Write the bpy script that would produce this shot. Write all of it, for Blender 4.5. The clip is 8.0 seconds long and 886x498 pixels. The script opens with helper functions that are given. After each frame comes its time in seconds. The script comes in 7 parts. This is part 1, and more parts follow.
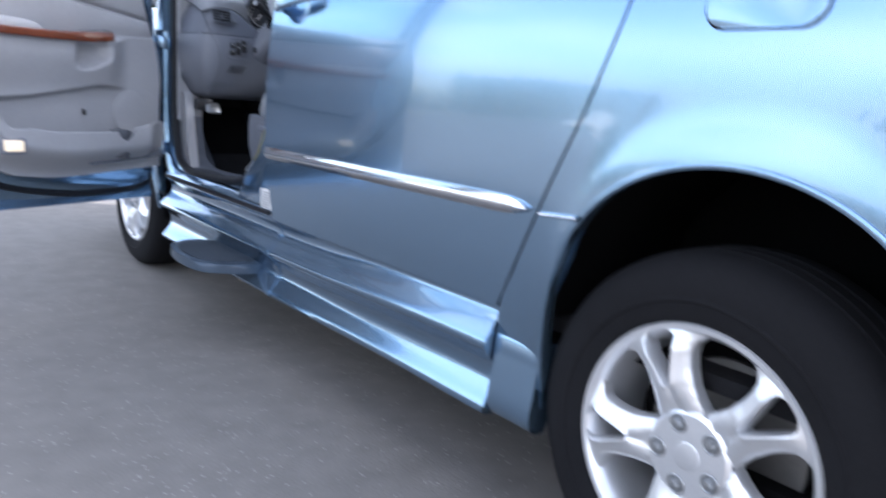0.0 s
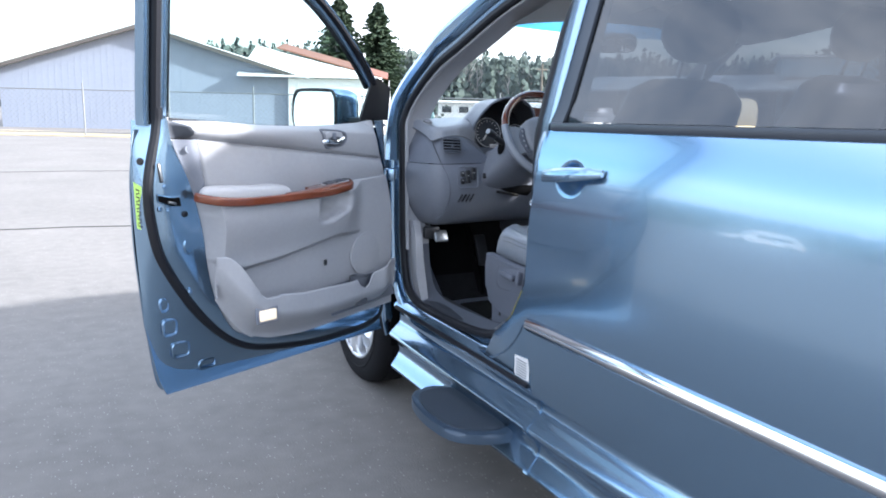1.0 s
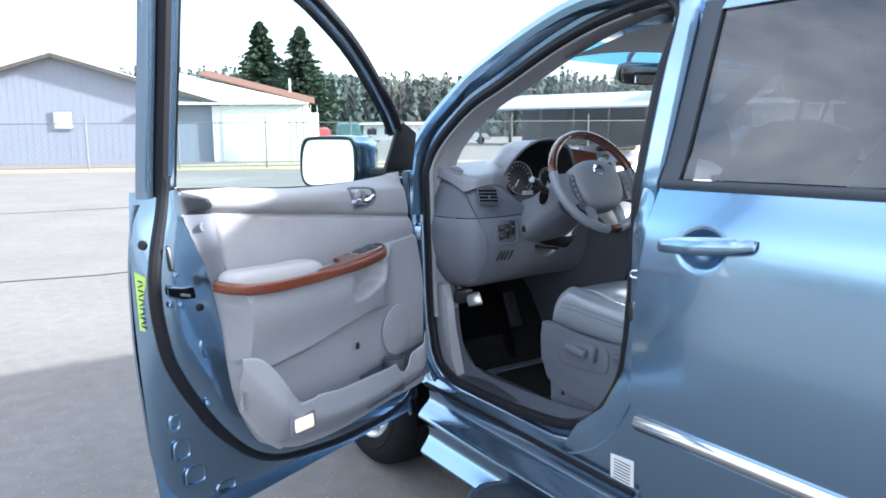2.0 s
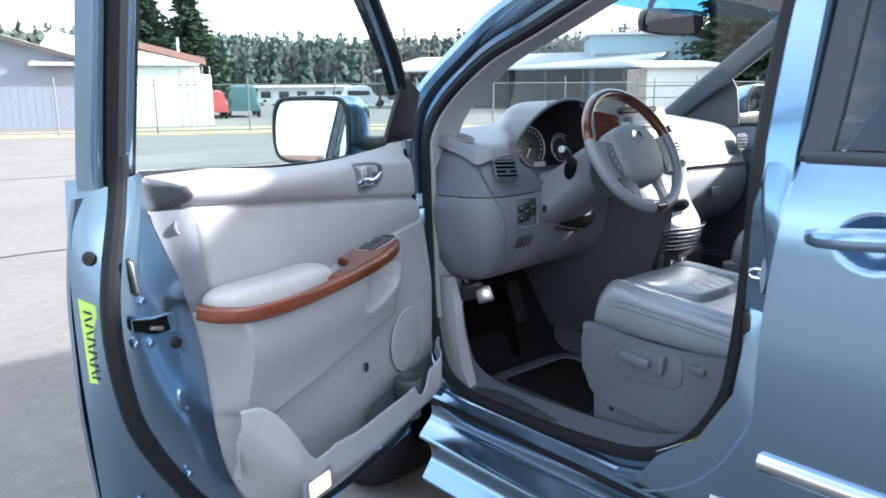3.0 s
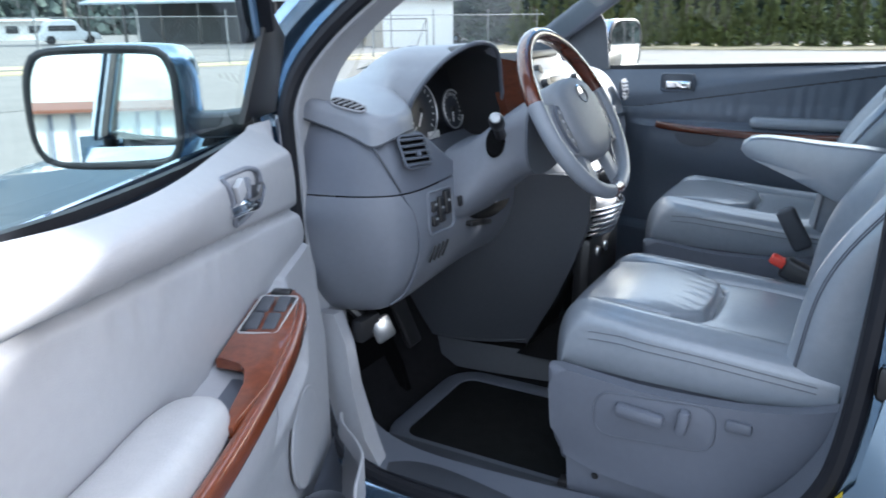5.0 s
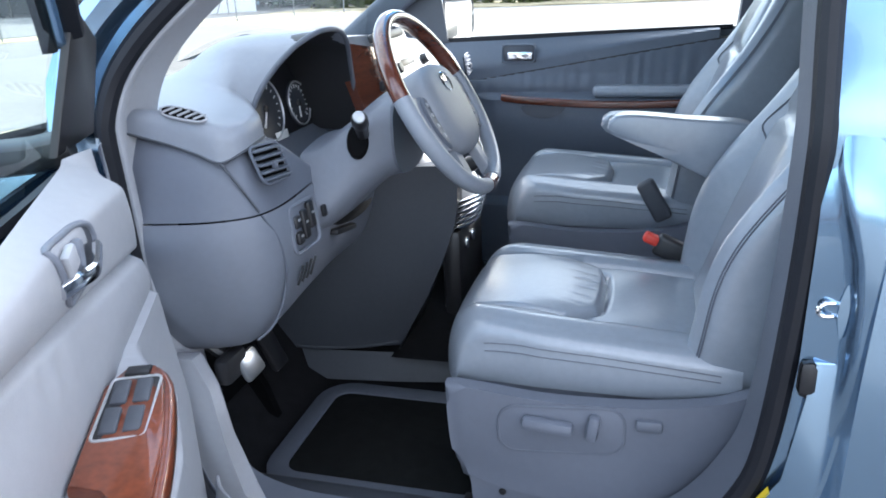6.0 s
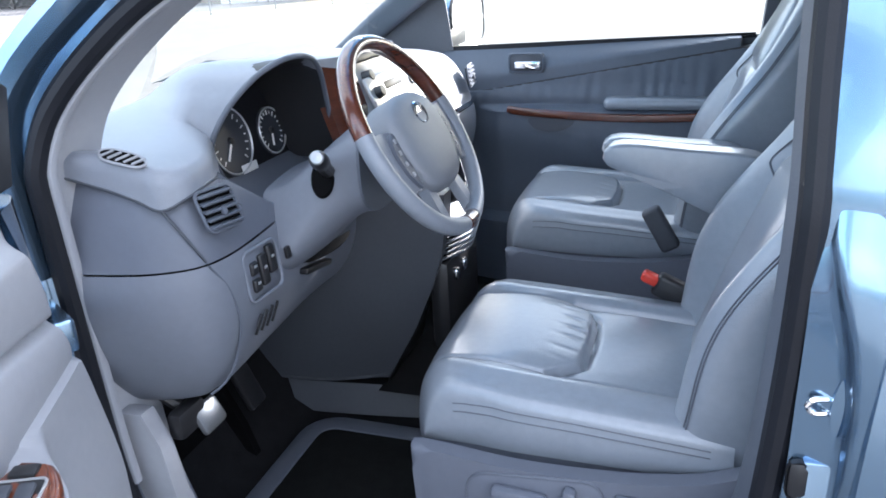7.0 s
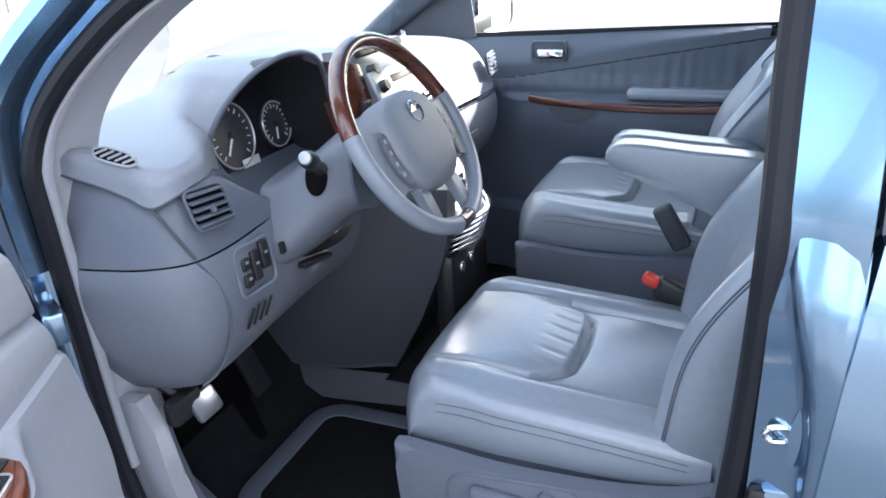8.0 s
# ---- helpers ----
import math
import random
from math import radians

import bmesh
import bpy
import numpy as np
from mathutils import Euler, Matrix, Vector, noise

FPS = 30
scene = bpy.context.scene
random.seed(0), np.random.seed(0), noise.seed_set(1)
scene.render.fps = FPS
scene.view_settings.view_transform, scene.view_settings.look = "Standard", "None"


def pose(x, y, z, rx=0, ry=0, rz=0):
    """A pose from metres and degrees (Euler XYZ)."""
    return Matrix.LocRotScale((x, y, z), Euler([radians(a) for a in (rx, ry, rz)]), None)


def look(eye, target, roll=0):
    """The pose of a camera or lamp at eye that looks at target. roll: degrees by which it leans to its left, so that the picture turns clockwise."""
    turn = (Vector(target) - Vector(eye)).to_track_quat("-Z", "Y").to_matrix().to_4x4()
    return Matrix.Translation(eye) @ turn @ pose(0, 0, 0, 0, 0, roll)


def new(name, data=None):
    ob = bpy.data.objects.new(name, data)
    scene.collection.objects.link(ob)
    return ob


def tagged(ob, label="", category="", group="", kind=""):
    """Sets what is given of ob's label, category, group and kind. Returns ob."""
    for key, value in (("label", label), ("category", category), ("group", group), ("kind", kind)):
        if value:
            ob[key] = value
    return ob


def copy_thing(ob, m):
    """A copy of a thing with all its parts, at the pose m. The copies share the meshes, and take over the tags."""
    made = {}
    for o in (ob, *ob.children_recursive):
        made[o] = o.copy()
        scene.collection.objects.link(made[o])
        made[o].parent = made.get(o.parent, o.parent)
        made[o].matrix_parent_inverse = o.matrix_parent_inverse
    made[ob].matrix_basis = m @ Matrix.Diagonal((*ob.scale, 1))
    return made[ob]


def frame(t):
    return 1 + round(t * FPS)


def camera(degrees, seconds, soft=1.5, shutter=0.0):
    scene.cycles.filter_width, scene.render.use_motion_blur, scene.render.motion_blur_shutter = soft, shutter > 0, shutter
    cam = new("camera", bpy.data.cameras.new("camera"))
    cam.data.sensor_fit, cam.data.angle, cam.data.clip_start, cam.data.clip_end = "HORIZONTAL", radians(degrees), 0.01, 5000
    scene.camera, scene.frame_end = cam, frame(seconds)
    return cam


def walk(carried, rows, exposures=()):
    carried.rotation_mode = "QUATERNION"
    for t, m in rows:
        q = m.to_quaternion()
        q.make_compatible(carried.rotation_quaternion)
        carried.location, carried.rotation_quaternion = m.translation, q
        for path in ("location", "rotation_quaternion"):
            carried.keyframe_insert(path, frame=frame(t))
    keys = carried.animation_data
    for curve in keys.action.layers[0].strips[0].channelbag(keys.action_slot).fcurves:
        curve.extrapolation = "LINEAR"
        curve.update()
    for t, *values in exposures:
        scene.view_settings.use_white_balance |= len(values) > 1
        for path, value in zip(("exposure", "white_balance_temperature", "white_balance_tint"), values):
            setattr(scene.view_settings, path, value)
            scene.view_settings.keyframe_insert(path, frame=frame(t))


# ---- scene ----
cam = camera(61.4, 8.0, soft=1.7, shutter=0.3)
PATH = [
    (0, (-2.022, -3.663, 0.91), (-0.776, -2.148, 0.519), 4.6),
    (0.2, (-2.093, -3.62, 1.029), (-0.953, -2.022, 0.645), 4.1),
    (0.5, (-2.172, -3.526, 1.180), (-1.134, -1.858, 0.802), 3.9),
    (1, (-2.147, -3.2, 1.32), (-1.242, -1.457, 0.945), 1.3),
    (1.5, (-2.189, -2.945, 1.359), (-1.233, -1.222, 1.019), 0.7),
    (2, (-2.272, -2.633, 1.402), (-1.196, -0.978, 1.081), -0.4),
    (2.2, (-2.276, -2.52, 1.394), (-1.17, -0.891, 1.046), -0.6),
    (3.3, (-2.234, -1.896, 1.39), (-0.896, -0.472, 0.962), -0.0),
    (3.5, (-2.223, -1.814, 1.397), (-0.852, -0.424, 0.961), 0.4),
    (4, (-2.16, -1.632, 1.401), (-0.674, -0.387, 0.911), 0.3),
    (4.5, (-2.043, -1.455, 1.396), (-0.483, -0.328, 0.851), -0.8),
    (5, (-1.947, -1.325, 1.405), (-0.28, -0.389, 0.819), -0.7),
    (5.2, (-1.916, -1.284, 1.406), (-0.198, -0.469, 0.786), -0.7),
    (6.3, (-1.787, -1.174, 1.462), (0.027, -0.694, 0.772), -2.6),
    (6.5, (-1.754, -1.192, 1.473), (0.05, -0.684, 0.775), -2.7),
    (7, (-1.666, -1.258, 1.496), (0.101, -0.656, 0.78), -2.9),
    (7.5, (-1.631, -1.314, 1.516), (0.099, -0.653, 0.76), -2.9),
    (8, (-1.619, -1.347, 1.531), (0.079, -0.625, 0.758), -3.1),
]
EXPOSURES = [(0, 1.86, 6100, 16), (1, 1.90, 6050, 12), (2.2, 1.88, 6100, 11), (3.5, 1.82, 6150, 10), (4.5, 1.93, 6050, 10), (5.2, 2.11, 6050, 10), (6.3, 2.42, 6050, 12), (8, 2.41, 6150, 14)]
walk(cam, [(t, look(e, g, r)) for t, e, g, r in PATH], EXPOSURES)

# ---- world and sun ----
SUN_AZ, SUN_EL = math.atan2(0.77, -0.64), radians(23.5)
world = bpy.data.worlds.new("world")
scene.world = world
world.use_nodes = True
wn = world.node_tree.nodes
sky = wn.new("ShaderNodeTexSky")
sky.sky_type, sky.sun_disc = "NISHITA", False
sky.sun_elevation, sky.sun_rotation = SUN_EL, SUN_AZ
sky.air_density, sky.dust_density, sky.ozone_density = 1.0, 2.5, 1.0
wn["Background"].inputs["Strength"].default_value = 0.13
# thin bright cloud over most of the sky
wl = world.node_tree.links
wco, wmap, cloud, thick, wmix = wn.new("ShaderNodeTexCoord"), wn.new("ShaderNodeMapping"), wn.new("ShaderNodeTexNoise"), wn.new("ShaderNodeMapRange"), wn.new("ShaderNodeMix")
wmap.inputs["Scale"].default_value = (1.3, 1.3, 4.0)
cloud.inputs["Scale"].default_value, cloud.inputs["Detail"].default_value, cloud.inputs["Roughness"].default_value = 1.6, 7, 0.55
thick.inputs["From Min"].default_value, thick.inputs["From Max"].default_value = 0.42, 0.64
thick.inputs["To Min"].default_value, thick.inputs["To Max"].default_value = 0.10, 0.85
wmix.data_type = "RGBA"
wmix.inputs[7].default_value = (7.5, 7.8, 8.2, 1)
wl.new(wco.outputs["Generated"], wmap.inputs["Vector"])
wl.new(wmap.outputs[0], cloud.inputs["Vector"])
wl.new(cloud.outputs["Fac"], thick.inputs["Value"])
wl.new(thick.outputs[0], wmix.inputs[0])
wl.new(sky.outputs[0], wmix.inputs[6])
wl.new(wmix.outputs[2], wn["Background"].inputs["Color"])
sun = new("sun", bpy.data.lights.new("sun", "SUN"))
sun.data.energy, sun.data.angle, sun.data.color = 4.0, radians(2.5), (1.0, 0.975, 0.935)
sun.matrix_world = look((60 * math.sin(SUN_AZ) * math.cos(SUN_EL), 60 * math.cos(SUN_AZ) * math.cos(SUN_EL), 60 * math.sin(SUN_EL)), (0, 0, 0))


# ---- materials ----
def material(name, base, rough=0.5, metal=0.0, coat=0.0, vary=0.12, scale=6.0, bump=0.0, bump_scale=200.0, spec=0.5, sheen=0.0, second=None, stretch=(1, 1, 1)):
    """A principled surface whose colour varies at two scales, with fine relief."""
    m = bpy.data.materials.new(name)
    m.use_nodes = True
    n, l = m.node_tree.nodes, m.node_tree.links
    b = n["Principled BSDF"]
    b.inputs["Roughness"].default_value, b.inputs["Metallic"].default_value = rough, metal
    b.inputs["Coat Weight"].default_value, b.inputs["Coat Roughness"].default_value = coat, 0.04
    b.inputs["Specular IOR Level"].default_value = spec
    b.inputs["Sheen Weight"].default_value = sheen
    co = n.new("ShaderNodeTexCoord")
    mp = n.new("ShaderNodeMapping")
    mp.inputs["Scale"].default_value = stretch
    l.new(co.outputs["Object"], mp.inputs["Vector"])
    big, fine = n.new("ShaderNodeTexNoise"), n.new("ShaderNodeTexNoise")
    for tex, s in ((big, scale), (fine, scale * 14)):
        tex.inputs["Scale"].default_value, tex.inputs["Detail"].default_value = s, 5
        l.new(mp.outputs[0], tex.inputs["Vector"])
    add = n.new("ShaderNodeMath")
    add.operation = "ADD"
    l.new(big.outputs["Fac"], add.inputs[0])
    l.new(fine.outputs["Fac"], add.inputs[1])
    ramp = n.new("ShaderNodeMapRange")
    ramp.inputs["From Min"].default_value, ramp.inputs["From Max"].default_value = 0.6, 1.4
    l.new(add.outputs[0], ramp.inputs["Value"])
    mix = n.new("ShaderNodeMix")
    mix.data_type = "RGBA"
    second = second or tuple(min(1, c * (1 + vary)) for c in base)
    first = tuple(c * (1 - vary) for c in base)
    mix.inputs[6].default_value, mix.inputs[7].default_value = (*first, 1), (*second, 1)
    l.new(ramp.outputs[0], mix.inputs[0])
    l.new(mix.outputs[2], b.inputs["Base Color"])
    if bump:
        tex = n.new("ShaderNodeTexNoise")
        tex.inputs["Scale"].default_value, tex.inputs["Detail"].default_value = bump_scale, 3
        l.new(mp.outputs[0], tex.inputs["Vector"])
        bp = n.new("ShaderNodeBump")
        bp.inputs["Strength"].default_value, bp.inputs["Distance"].default_value = bump, 0.002
        l.new(tex.outputs["Fac"], bp.inputs["Height"])
        l.new(bp.outputs[0], b.inputs["Normal"])
    return m


def glass(name, tint, gloss=0.05):
    """A thin pane: what lies behind it, tinted, under a Fresnel reflection."""
    m = bpy.data.materials.new(name)
    m.use_nodes = True
    n, l = m.node_tree.nodes, m.node_tree.links
    n.remove(n["Principled BSDF"])
    tr, gl, lw, mx = n.new("ShaderNodeBsdfTransparent"), n.new("ShaderNodeBsdfGlossy"), n.new("ShaderNodeLayerWeight"), n.new("ShaderNodeMixShader")
    tr.inputs["Color"].default_value, gl.inputs["Roughness"].default_value = (*tint, 1), 0.01
    power, scale = n.new("ShaderNodeMath"), n.new("ShaderNodeMath")
    power.operation, scale.operation = "POWER", "MULTIPLY_ADD"
    power.inputs[1].default_value = 4.5
    scale.inputs[1].default_value, scale.inputs[2].default_value = 0.6, gloss
    for a, b in ((lw.outputs["Facing"], power.inputs[0]), (power.outputs[0], scale.inputs[0]), (scale.outputs[0], mx.inputs[0]), (tr.outputs[0], mx.inputs[1]), (gl.outputs[0], mx.inputs[2]), (mx.outputs[0], n["Material Output"].inputs["Surface"])):
        l.new(a, b)
    return m


M_PAINT = material("blue_metallic_paint", (0.235, 0.36, 0.50), 0.20, 0.93, 1.0, 0.05, 900, 0.0)
M_PAINT.node_tree.nodes["Principled BSDF"].inputs["Coat Roughness"].default_value = 0.015
M_PAINT.node_tree.nodes["Principled BSDF"].inputs["Coat IOR"].default_value = 1.5
M_RUBBER = material("black_rubber", (0.009, 0.010, 0.014), 0.5, spec=0.3, bump=0.15, bump_scale=300)
M_TYRE = material("tyre_rubber", (0.008, 0.008, 0.0095), 0.9, spec=0.2, vary=0.25, scale=9, bump=0.3, bump_scale=120)
M_ALLOY = material("silver_alloy", (0.78, 0.79, 0.81), 0.30, 0.75, 0.3, 0.06, 20)
M_STEEL = material("grey_steel", (0.32, 0.33, 0.34), 0.35, 0.8, vary=0.1, scale=30)
M_CHROME = material("chrome", (0.80, 0.81, 0.83), 0.08, 1.0, vary=0.02)
# near-black for wells, gaps and slots: their deep shade is in the colour
M_DARK = material("cavity_shade", (0.003, 0.003, 0.0035), 0.9, spec=0.1, vary=0.3)
M_TRIM = material("light_grey_trim", (0.34, 0.345, 0.365), 0.55, vary=0.05, bump=0.25, bump_scale=700)
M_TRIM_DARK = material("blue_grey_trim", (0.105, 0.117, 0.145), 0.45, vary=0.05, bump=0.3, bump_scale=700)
M_TUNNEL = material("dark_smooth_trim", (0.062, 0.068, 0.082), 0.55, vary=0.08, scale=8, bump=0.2, bump_scale=600)
M_TRIM_MID = material("mid_grey_trim", (0.165, 0.178, 0.212), 0.5, vary=0.05, bump=0.25, bump_scale=700)
M_LEATHER = material("grey_leather", (0.225, 0.252, 0.290), 0.34, coat=0.9, vary=0.08, spec=0.6, scale=5, bump=0.22, bump_scale=420)
M_LEATHER.node_tree.nodes["Principled BSDF"].inputs["Coat Roughness"].default_value = 0.22
M_CARPET = material("dark_grey_carpet", (0.013, 0.013, 0.0145), 0.95, spec=0.2, vary=0.35, scale=30, bump=0.9, bump_scale=900)
M_MAT = material("black_mat_pile", (0.008, 0.009, 0.009), 0.95, spec=0.2, vary=0.5, scale=40, bump=1.0, bump_scale=800)
M_WOOD = material("gloss_wood_trim", (0.165, 0.042, 0.017), 0.30, spec=0.2, coat=1.0, vary=0.45, scale=7, stretch=(1, 1, 8))
M_BLACKP = material("black_plastic", (0.018, 0.018, 0.02), 0.4, vary=0.1)
M_SILVER = material("silver_plastic", (0.55, 0.56, 0.57), 0.3, 0.5, 0.2, 0.03)
M_GLASS = glass("clear_glass", (0.90, 0.96, 0.94), 0.03)
M_TINT = glass("privacy_glass", (0.075, 0.08, 0.09), 0.12)
M_MIRROR = material("mirror_glass", (0.88, 0.9, 0.9), 0.015, 1.0, vary=0.0)
M_HEADLINER = material("headliner_cloth", (0.42, 0.42, 0.41), 0.9, vary=0.06, bump=0.4, bump_scale=600)


# ---- mesh helpers ----
def part(name, bm, mat, parent=None, label="", angle=35, shadow=True):
    """Links a bmesh as one mesh object under a thing or a part."""
    me = bpy.data.meshes.new(name)
    bmesh.ops.recalc_face_normals(bm, faces=bm.faces)
    for f in bm.faces:
        f.smooth = True
    bm.to_mesh(me)
    bm.free()
    me.set_sharp_from_angle(angle=radians(angle))
    me.materials.append(mat)
    ob = new(name, me)
    ob.parent = parent
    if label:
        ob["label"] = label
    ob.visible_shadow = shadow
    return ob


def thing(name, label, category, at=(0, 0, 0), group="", kind=""):
    ob = new(name)
    ob.location = at
    ob.empty_display_size = 0.05
    return tagged(ob, label, category, group, kind)


def spline(pts, closed=False):
    """A Catmull-Rom curve through the points, by arc length, as a function of 0..1."""
    p = [Vector(q) for q in pts]
    if closed:
        p.append(p[0])
    acc = [0.0]
    for a, b in zip(p, p[1:]):
        acc.append(acc[-1] + max((b - a).length, 1e-6))

    def at(u):
        s = min(max(u, 0), 1) * acc[-1]
        i = 0
        while i < len(p) - 2 and acc[i + 1] < s:
            i += 1
        k = (s - acc[i]) / (acc[i + 1] - acc[i])
        a, b = p[i], p[i + 1]
        pa = p[i - 1] if i else (p[-2] if closed else a * 2 - b)
        pb = p[i + 2] if i + 2 < len(p) else (p[1] if closed else b * 2 - a)
        ta, tb = (b - pa) * 0.5, (pb - a) * 0.5
        da, db = max((a - pa).length, 1e-6), max((pb - b).length, 1e-6)
        d = (b - a).length
        ta, tb = ta * min(1, 2 * d / (d + da)), tb * min(1, 2 * d / (d + db))
        return a * (2 * k**3 - 3 * k**2 + 1) + b * (3 * k**2 - 2 * k**3) + ta * (k**3 - 2 * k**2 + k) + tb * (k**3 - k**2)

    return at


def table(xs, ys):
    return lambda v: float(np.interp(v, xs, ys))


def grid(f, nu, nv, bm=None, cu=False, cv=False):
    """A sheet through f(u, v), u and v in 0..1; cu, cv: closed that way."""
    bm = bm or bmesh.new()
    mu, mv = (nu if cu else nu + 1), (nv if cv else nv + 1)
    vs = [[bm.verts.new(f(i / nu, j / nv)) for j in range(mv)] for i in range(mu)]
    for i in range(nu):
        for j in range(nv):
            q = [vs[i][j], vs[(i + 1) % mu][j], vs[(i + 1) % mu][(j + 1) % mv], vs[i][(j + 1) % mv]]
            bm.faces.new(q)
    return bm


def shell(f, nu, nv, off, bm=None):
    """A sheet through f(u, v) with a thickness: its back lies at f + off."""
    bm = bm or bmesh.new()
    off = Vector(off)
    fr = [[bm.verts.new(f(i / nu, j / nv)) for j in range(nv + 1)] for i in range(nu + 1)]
    bk = [[bm.verts.new(v.co + off) for v in row] for row in fr]
    for i in range(nu):
        for j in range(nv):
            bm.faces.new((fr[i][j], fr[i + 1][j], fr[i + 1][j + 1], fr[i][j + 1]))
            bm.faces.new((bk[i][j], bk[i][j + 1], bk[i + 1][j + 1], bk[i + 1][j]))
    for i in range(nu):
        for j in (0, nv):
            bm.faces.new((fr[i][j], bk[i][j], bk[i + 1][j], fr[i + 1][j]))
    for j in range(nv):
        for i in (0, nu):
            bm.faces.new((fr[i][j], fr[i][j + 1], bk[i][j + 1], bk[i][j]))
    return bm


def coons(left, right, bottom, top):
    """The 2D patch between four edge curves; bottom and top run from left to right."""
    def f(u, v):
        l, r, b, t = left(v), right(v), bottom(u), top(u)
        c = (1 - u) * (1 - v) * bottom(0) + u * (1 - v) * bottom(1) + (1 - u) * v * top(0) + u * v * top(1)
        return (1 - u) * l + u * r + (1 - v) * b + v * t - c
    return f


def sweep(path, profile, up=(0, 0, 1), bm=None, closed=False, loop=True):
    """A profile (side, up) carried along a path; loop: the profile is closed."""
    bm = bm or bmesh.new()
    path = [Vector(p) for p in path]
    n = len(path)
    rows = []
    for i, p in enumerate(path):
        a = path[(i - 1) % n] if closed or i else p
        b = path[(i + 1) % n] if closed or i < n - 1 else p
        t = (b - a).normalized()
        w = up(i, t) if callable(up) else Vector(up)
        side = t.cross(w).normalized()
        w = side.cross(t).normalized()
        rows.append([bm.verts.new(p + side * s + w * h) for s, h in profile])
    m = len(profile)
    for i in range(n if closed else n - 1):
        for j in range(m if loop else m - 1):
            bm.faces.new((rows[i][j], rows[(i + 1) % n][j], rows[(i + 1) % n][(j + 1) % m], rows[i][(j + 1) % m]))
    if not closed and loop:
        bm.faces.new(rows[0])
        bm.faces.new(rows[-1])
    return bm


def circle(r, n=10, r2=None):
    return [(r * math.cos(2 * math.pi * i / n), (r2 or r) * math.sin(2 * math.pi * i / n)) for i in range(n)]


def rect(w, h, r=0.0, k=3):
    """A rectangle's outline about the origin with rounded corners."""
    out = []
    for cx, cy, a0 in ((w / 2 - r, h / 2 - r, 0), (-w / 2 + r, h / 2 - r, 90), (-w / 2 + r, -h / 2 + r, 180), (w / 2 - r, -h / 2 + r, 270)):
        for i in range(k + 1 if r else 1):
            a = radians(a0 + 90 * i / k)
            out.append((cx + r * math.cos(a), cy + r * math.sin(a)))
    return out


def tube(pts, r, n=8, steps=24, bm=None, closed=False, up=(0, 0, 1)):
    s = spline(pts, closed)
    return sweep([s(i / steps) for i in range(steps + (0 if closed else 1))], circle(r, n), up, bm, closed)


def rbox(size, r=0.01, m=None, bm=None, seg=2):
    """A box with rounded edges, at the pose m."""
    t = bmesh.new()
    bmesh.ops.create_cube(t, size=1, matrix=Matrix.Diagonal((*size, 1)))
    if r:
        bmesh.ops.bevel(t, geom=t.edges[:], offset=r, segments=seg, profile=0.5, affect="EDGES")
    if m is not None:
        bmesh.ops.transform(t, matrix=m, verts=t.verts)
    if bm is None:
        return t
    vs = [bm.verts.new(v.co) for v in t.verts]
    for f in t.faces:
        bm.faces.new([vs[v.index] for v in f.verts])
    t.free()
    return bm


def prism(outline, d0, d1, at, bevel=0.0, seg=2):
    """An outline (a, b) given a depth from d0 to d1; at(a, b, d) lays it into space."""
    bm = bmesh.new()
    lo = [bm.verts.new(at(a, b, d0)) for a, b in outline]
    hi = [bm.verts.new(at(a, b, d1)) for a, b in outline]
    n = len(outline)
    bm.faces.new(lo)
    top = bm.faces.new(hi)
    for i in range(n):
        bm.faces.new((lo[i], lo[(i + 1) % n], hi[(i + 1) % n], hi[i]))
    if bevel:
        bmesh.ops.bevel(bm, geom=list(top.edges), offset=bevel, segments=seg, profile=0.5, affect="EDGES")
    return bm


def lathe(profile, n, m=Matrix(), bm=None, closed=False):
    """A profile (radius, height) turned round z, at the pose m."""
    s = len(profile)
    k = s if closed else s - 1
    return grid(lambda u, v: m @ Vector((profile[round(v * k) % s][0] * math.cos(2 * math.pi * u), profile[round(v * k) % s][0] * math.sin(2 * math.pi * u), profile[round(v * k) % s][1])), n, k, bm, cu=True, cv=closed)


def smooth_outline(pts, n=40):
    s = spline([(*p, 0) for p in pts], True)
    return [(s(i / n).x, s(i / n).y) for i in range(n)]


def ease(a, b, v):
    k = min(max((v - a) / (b - a), 0), 1)
    return k * k * (3 - 2 * k)


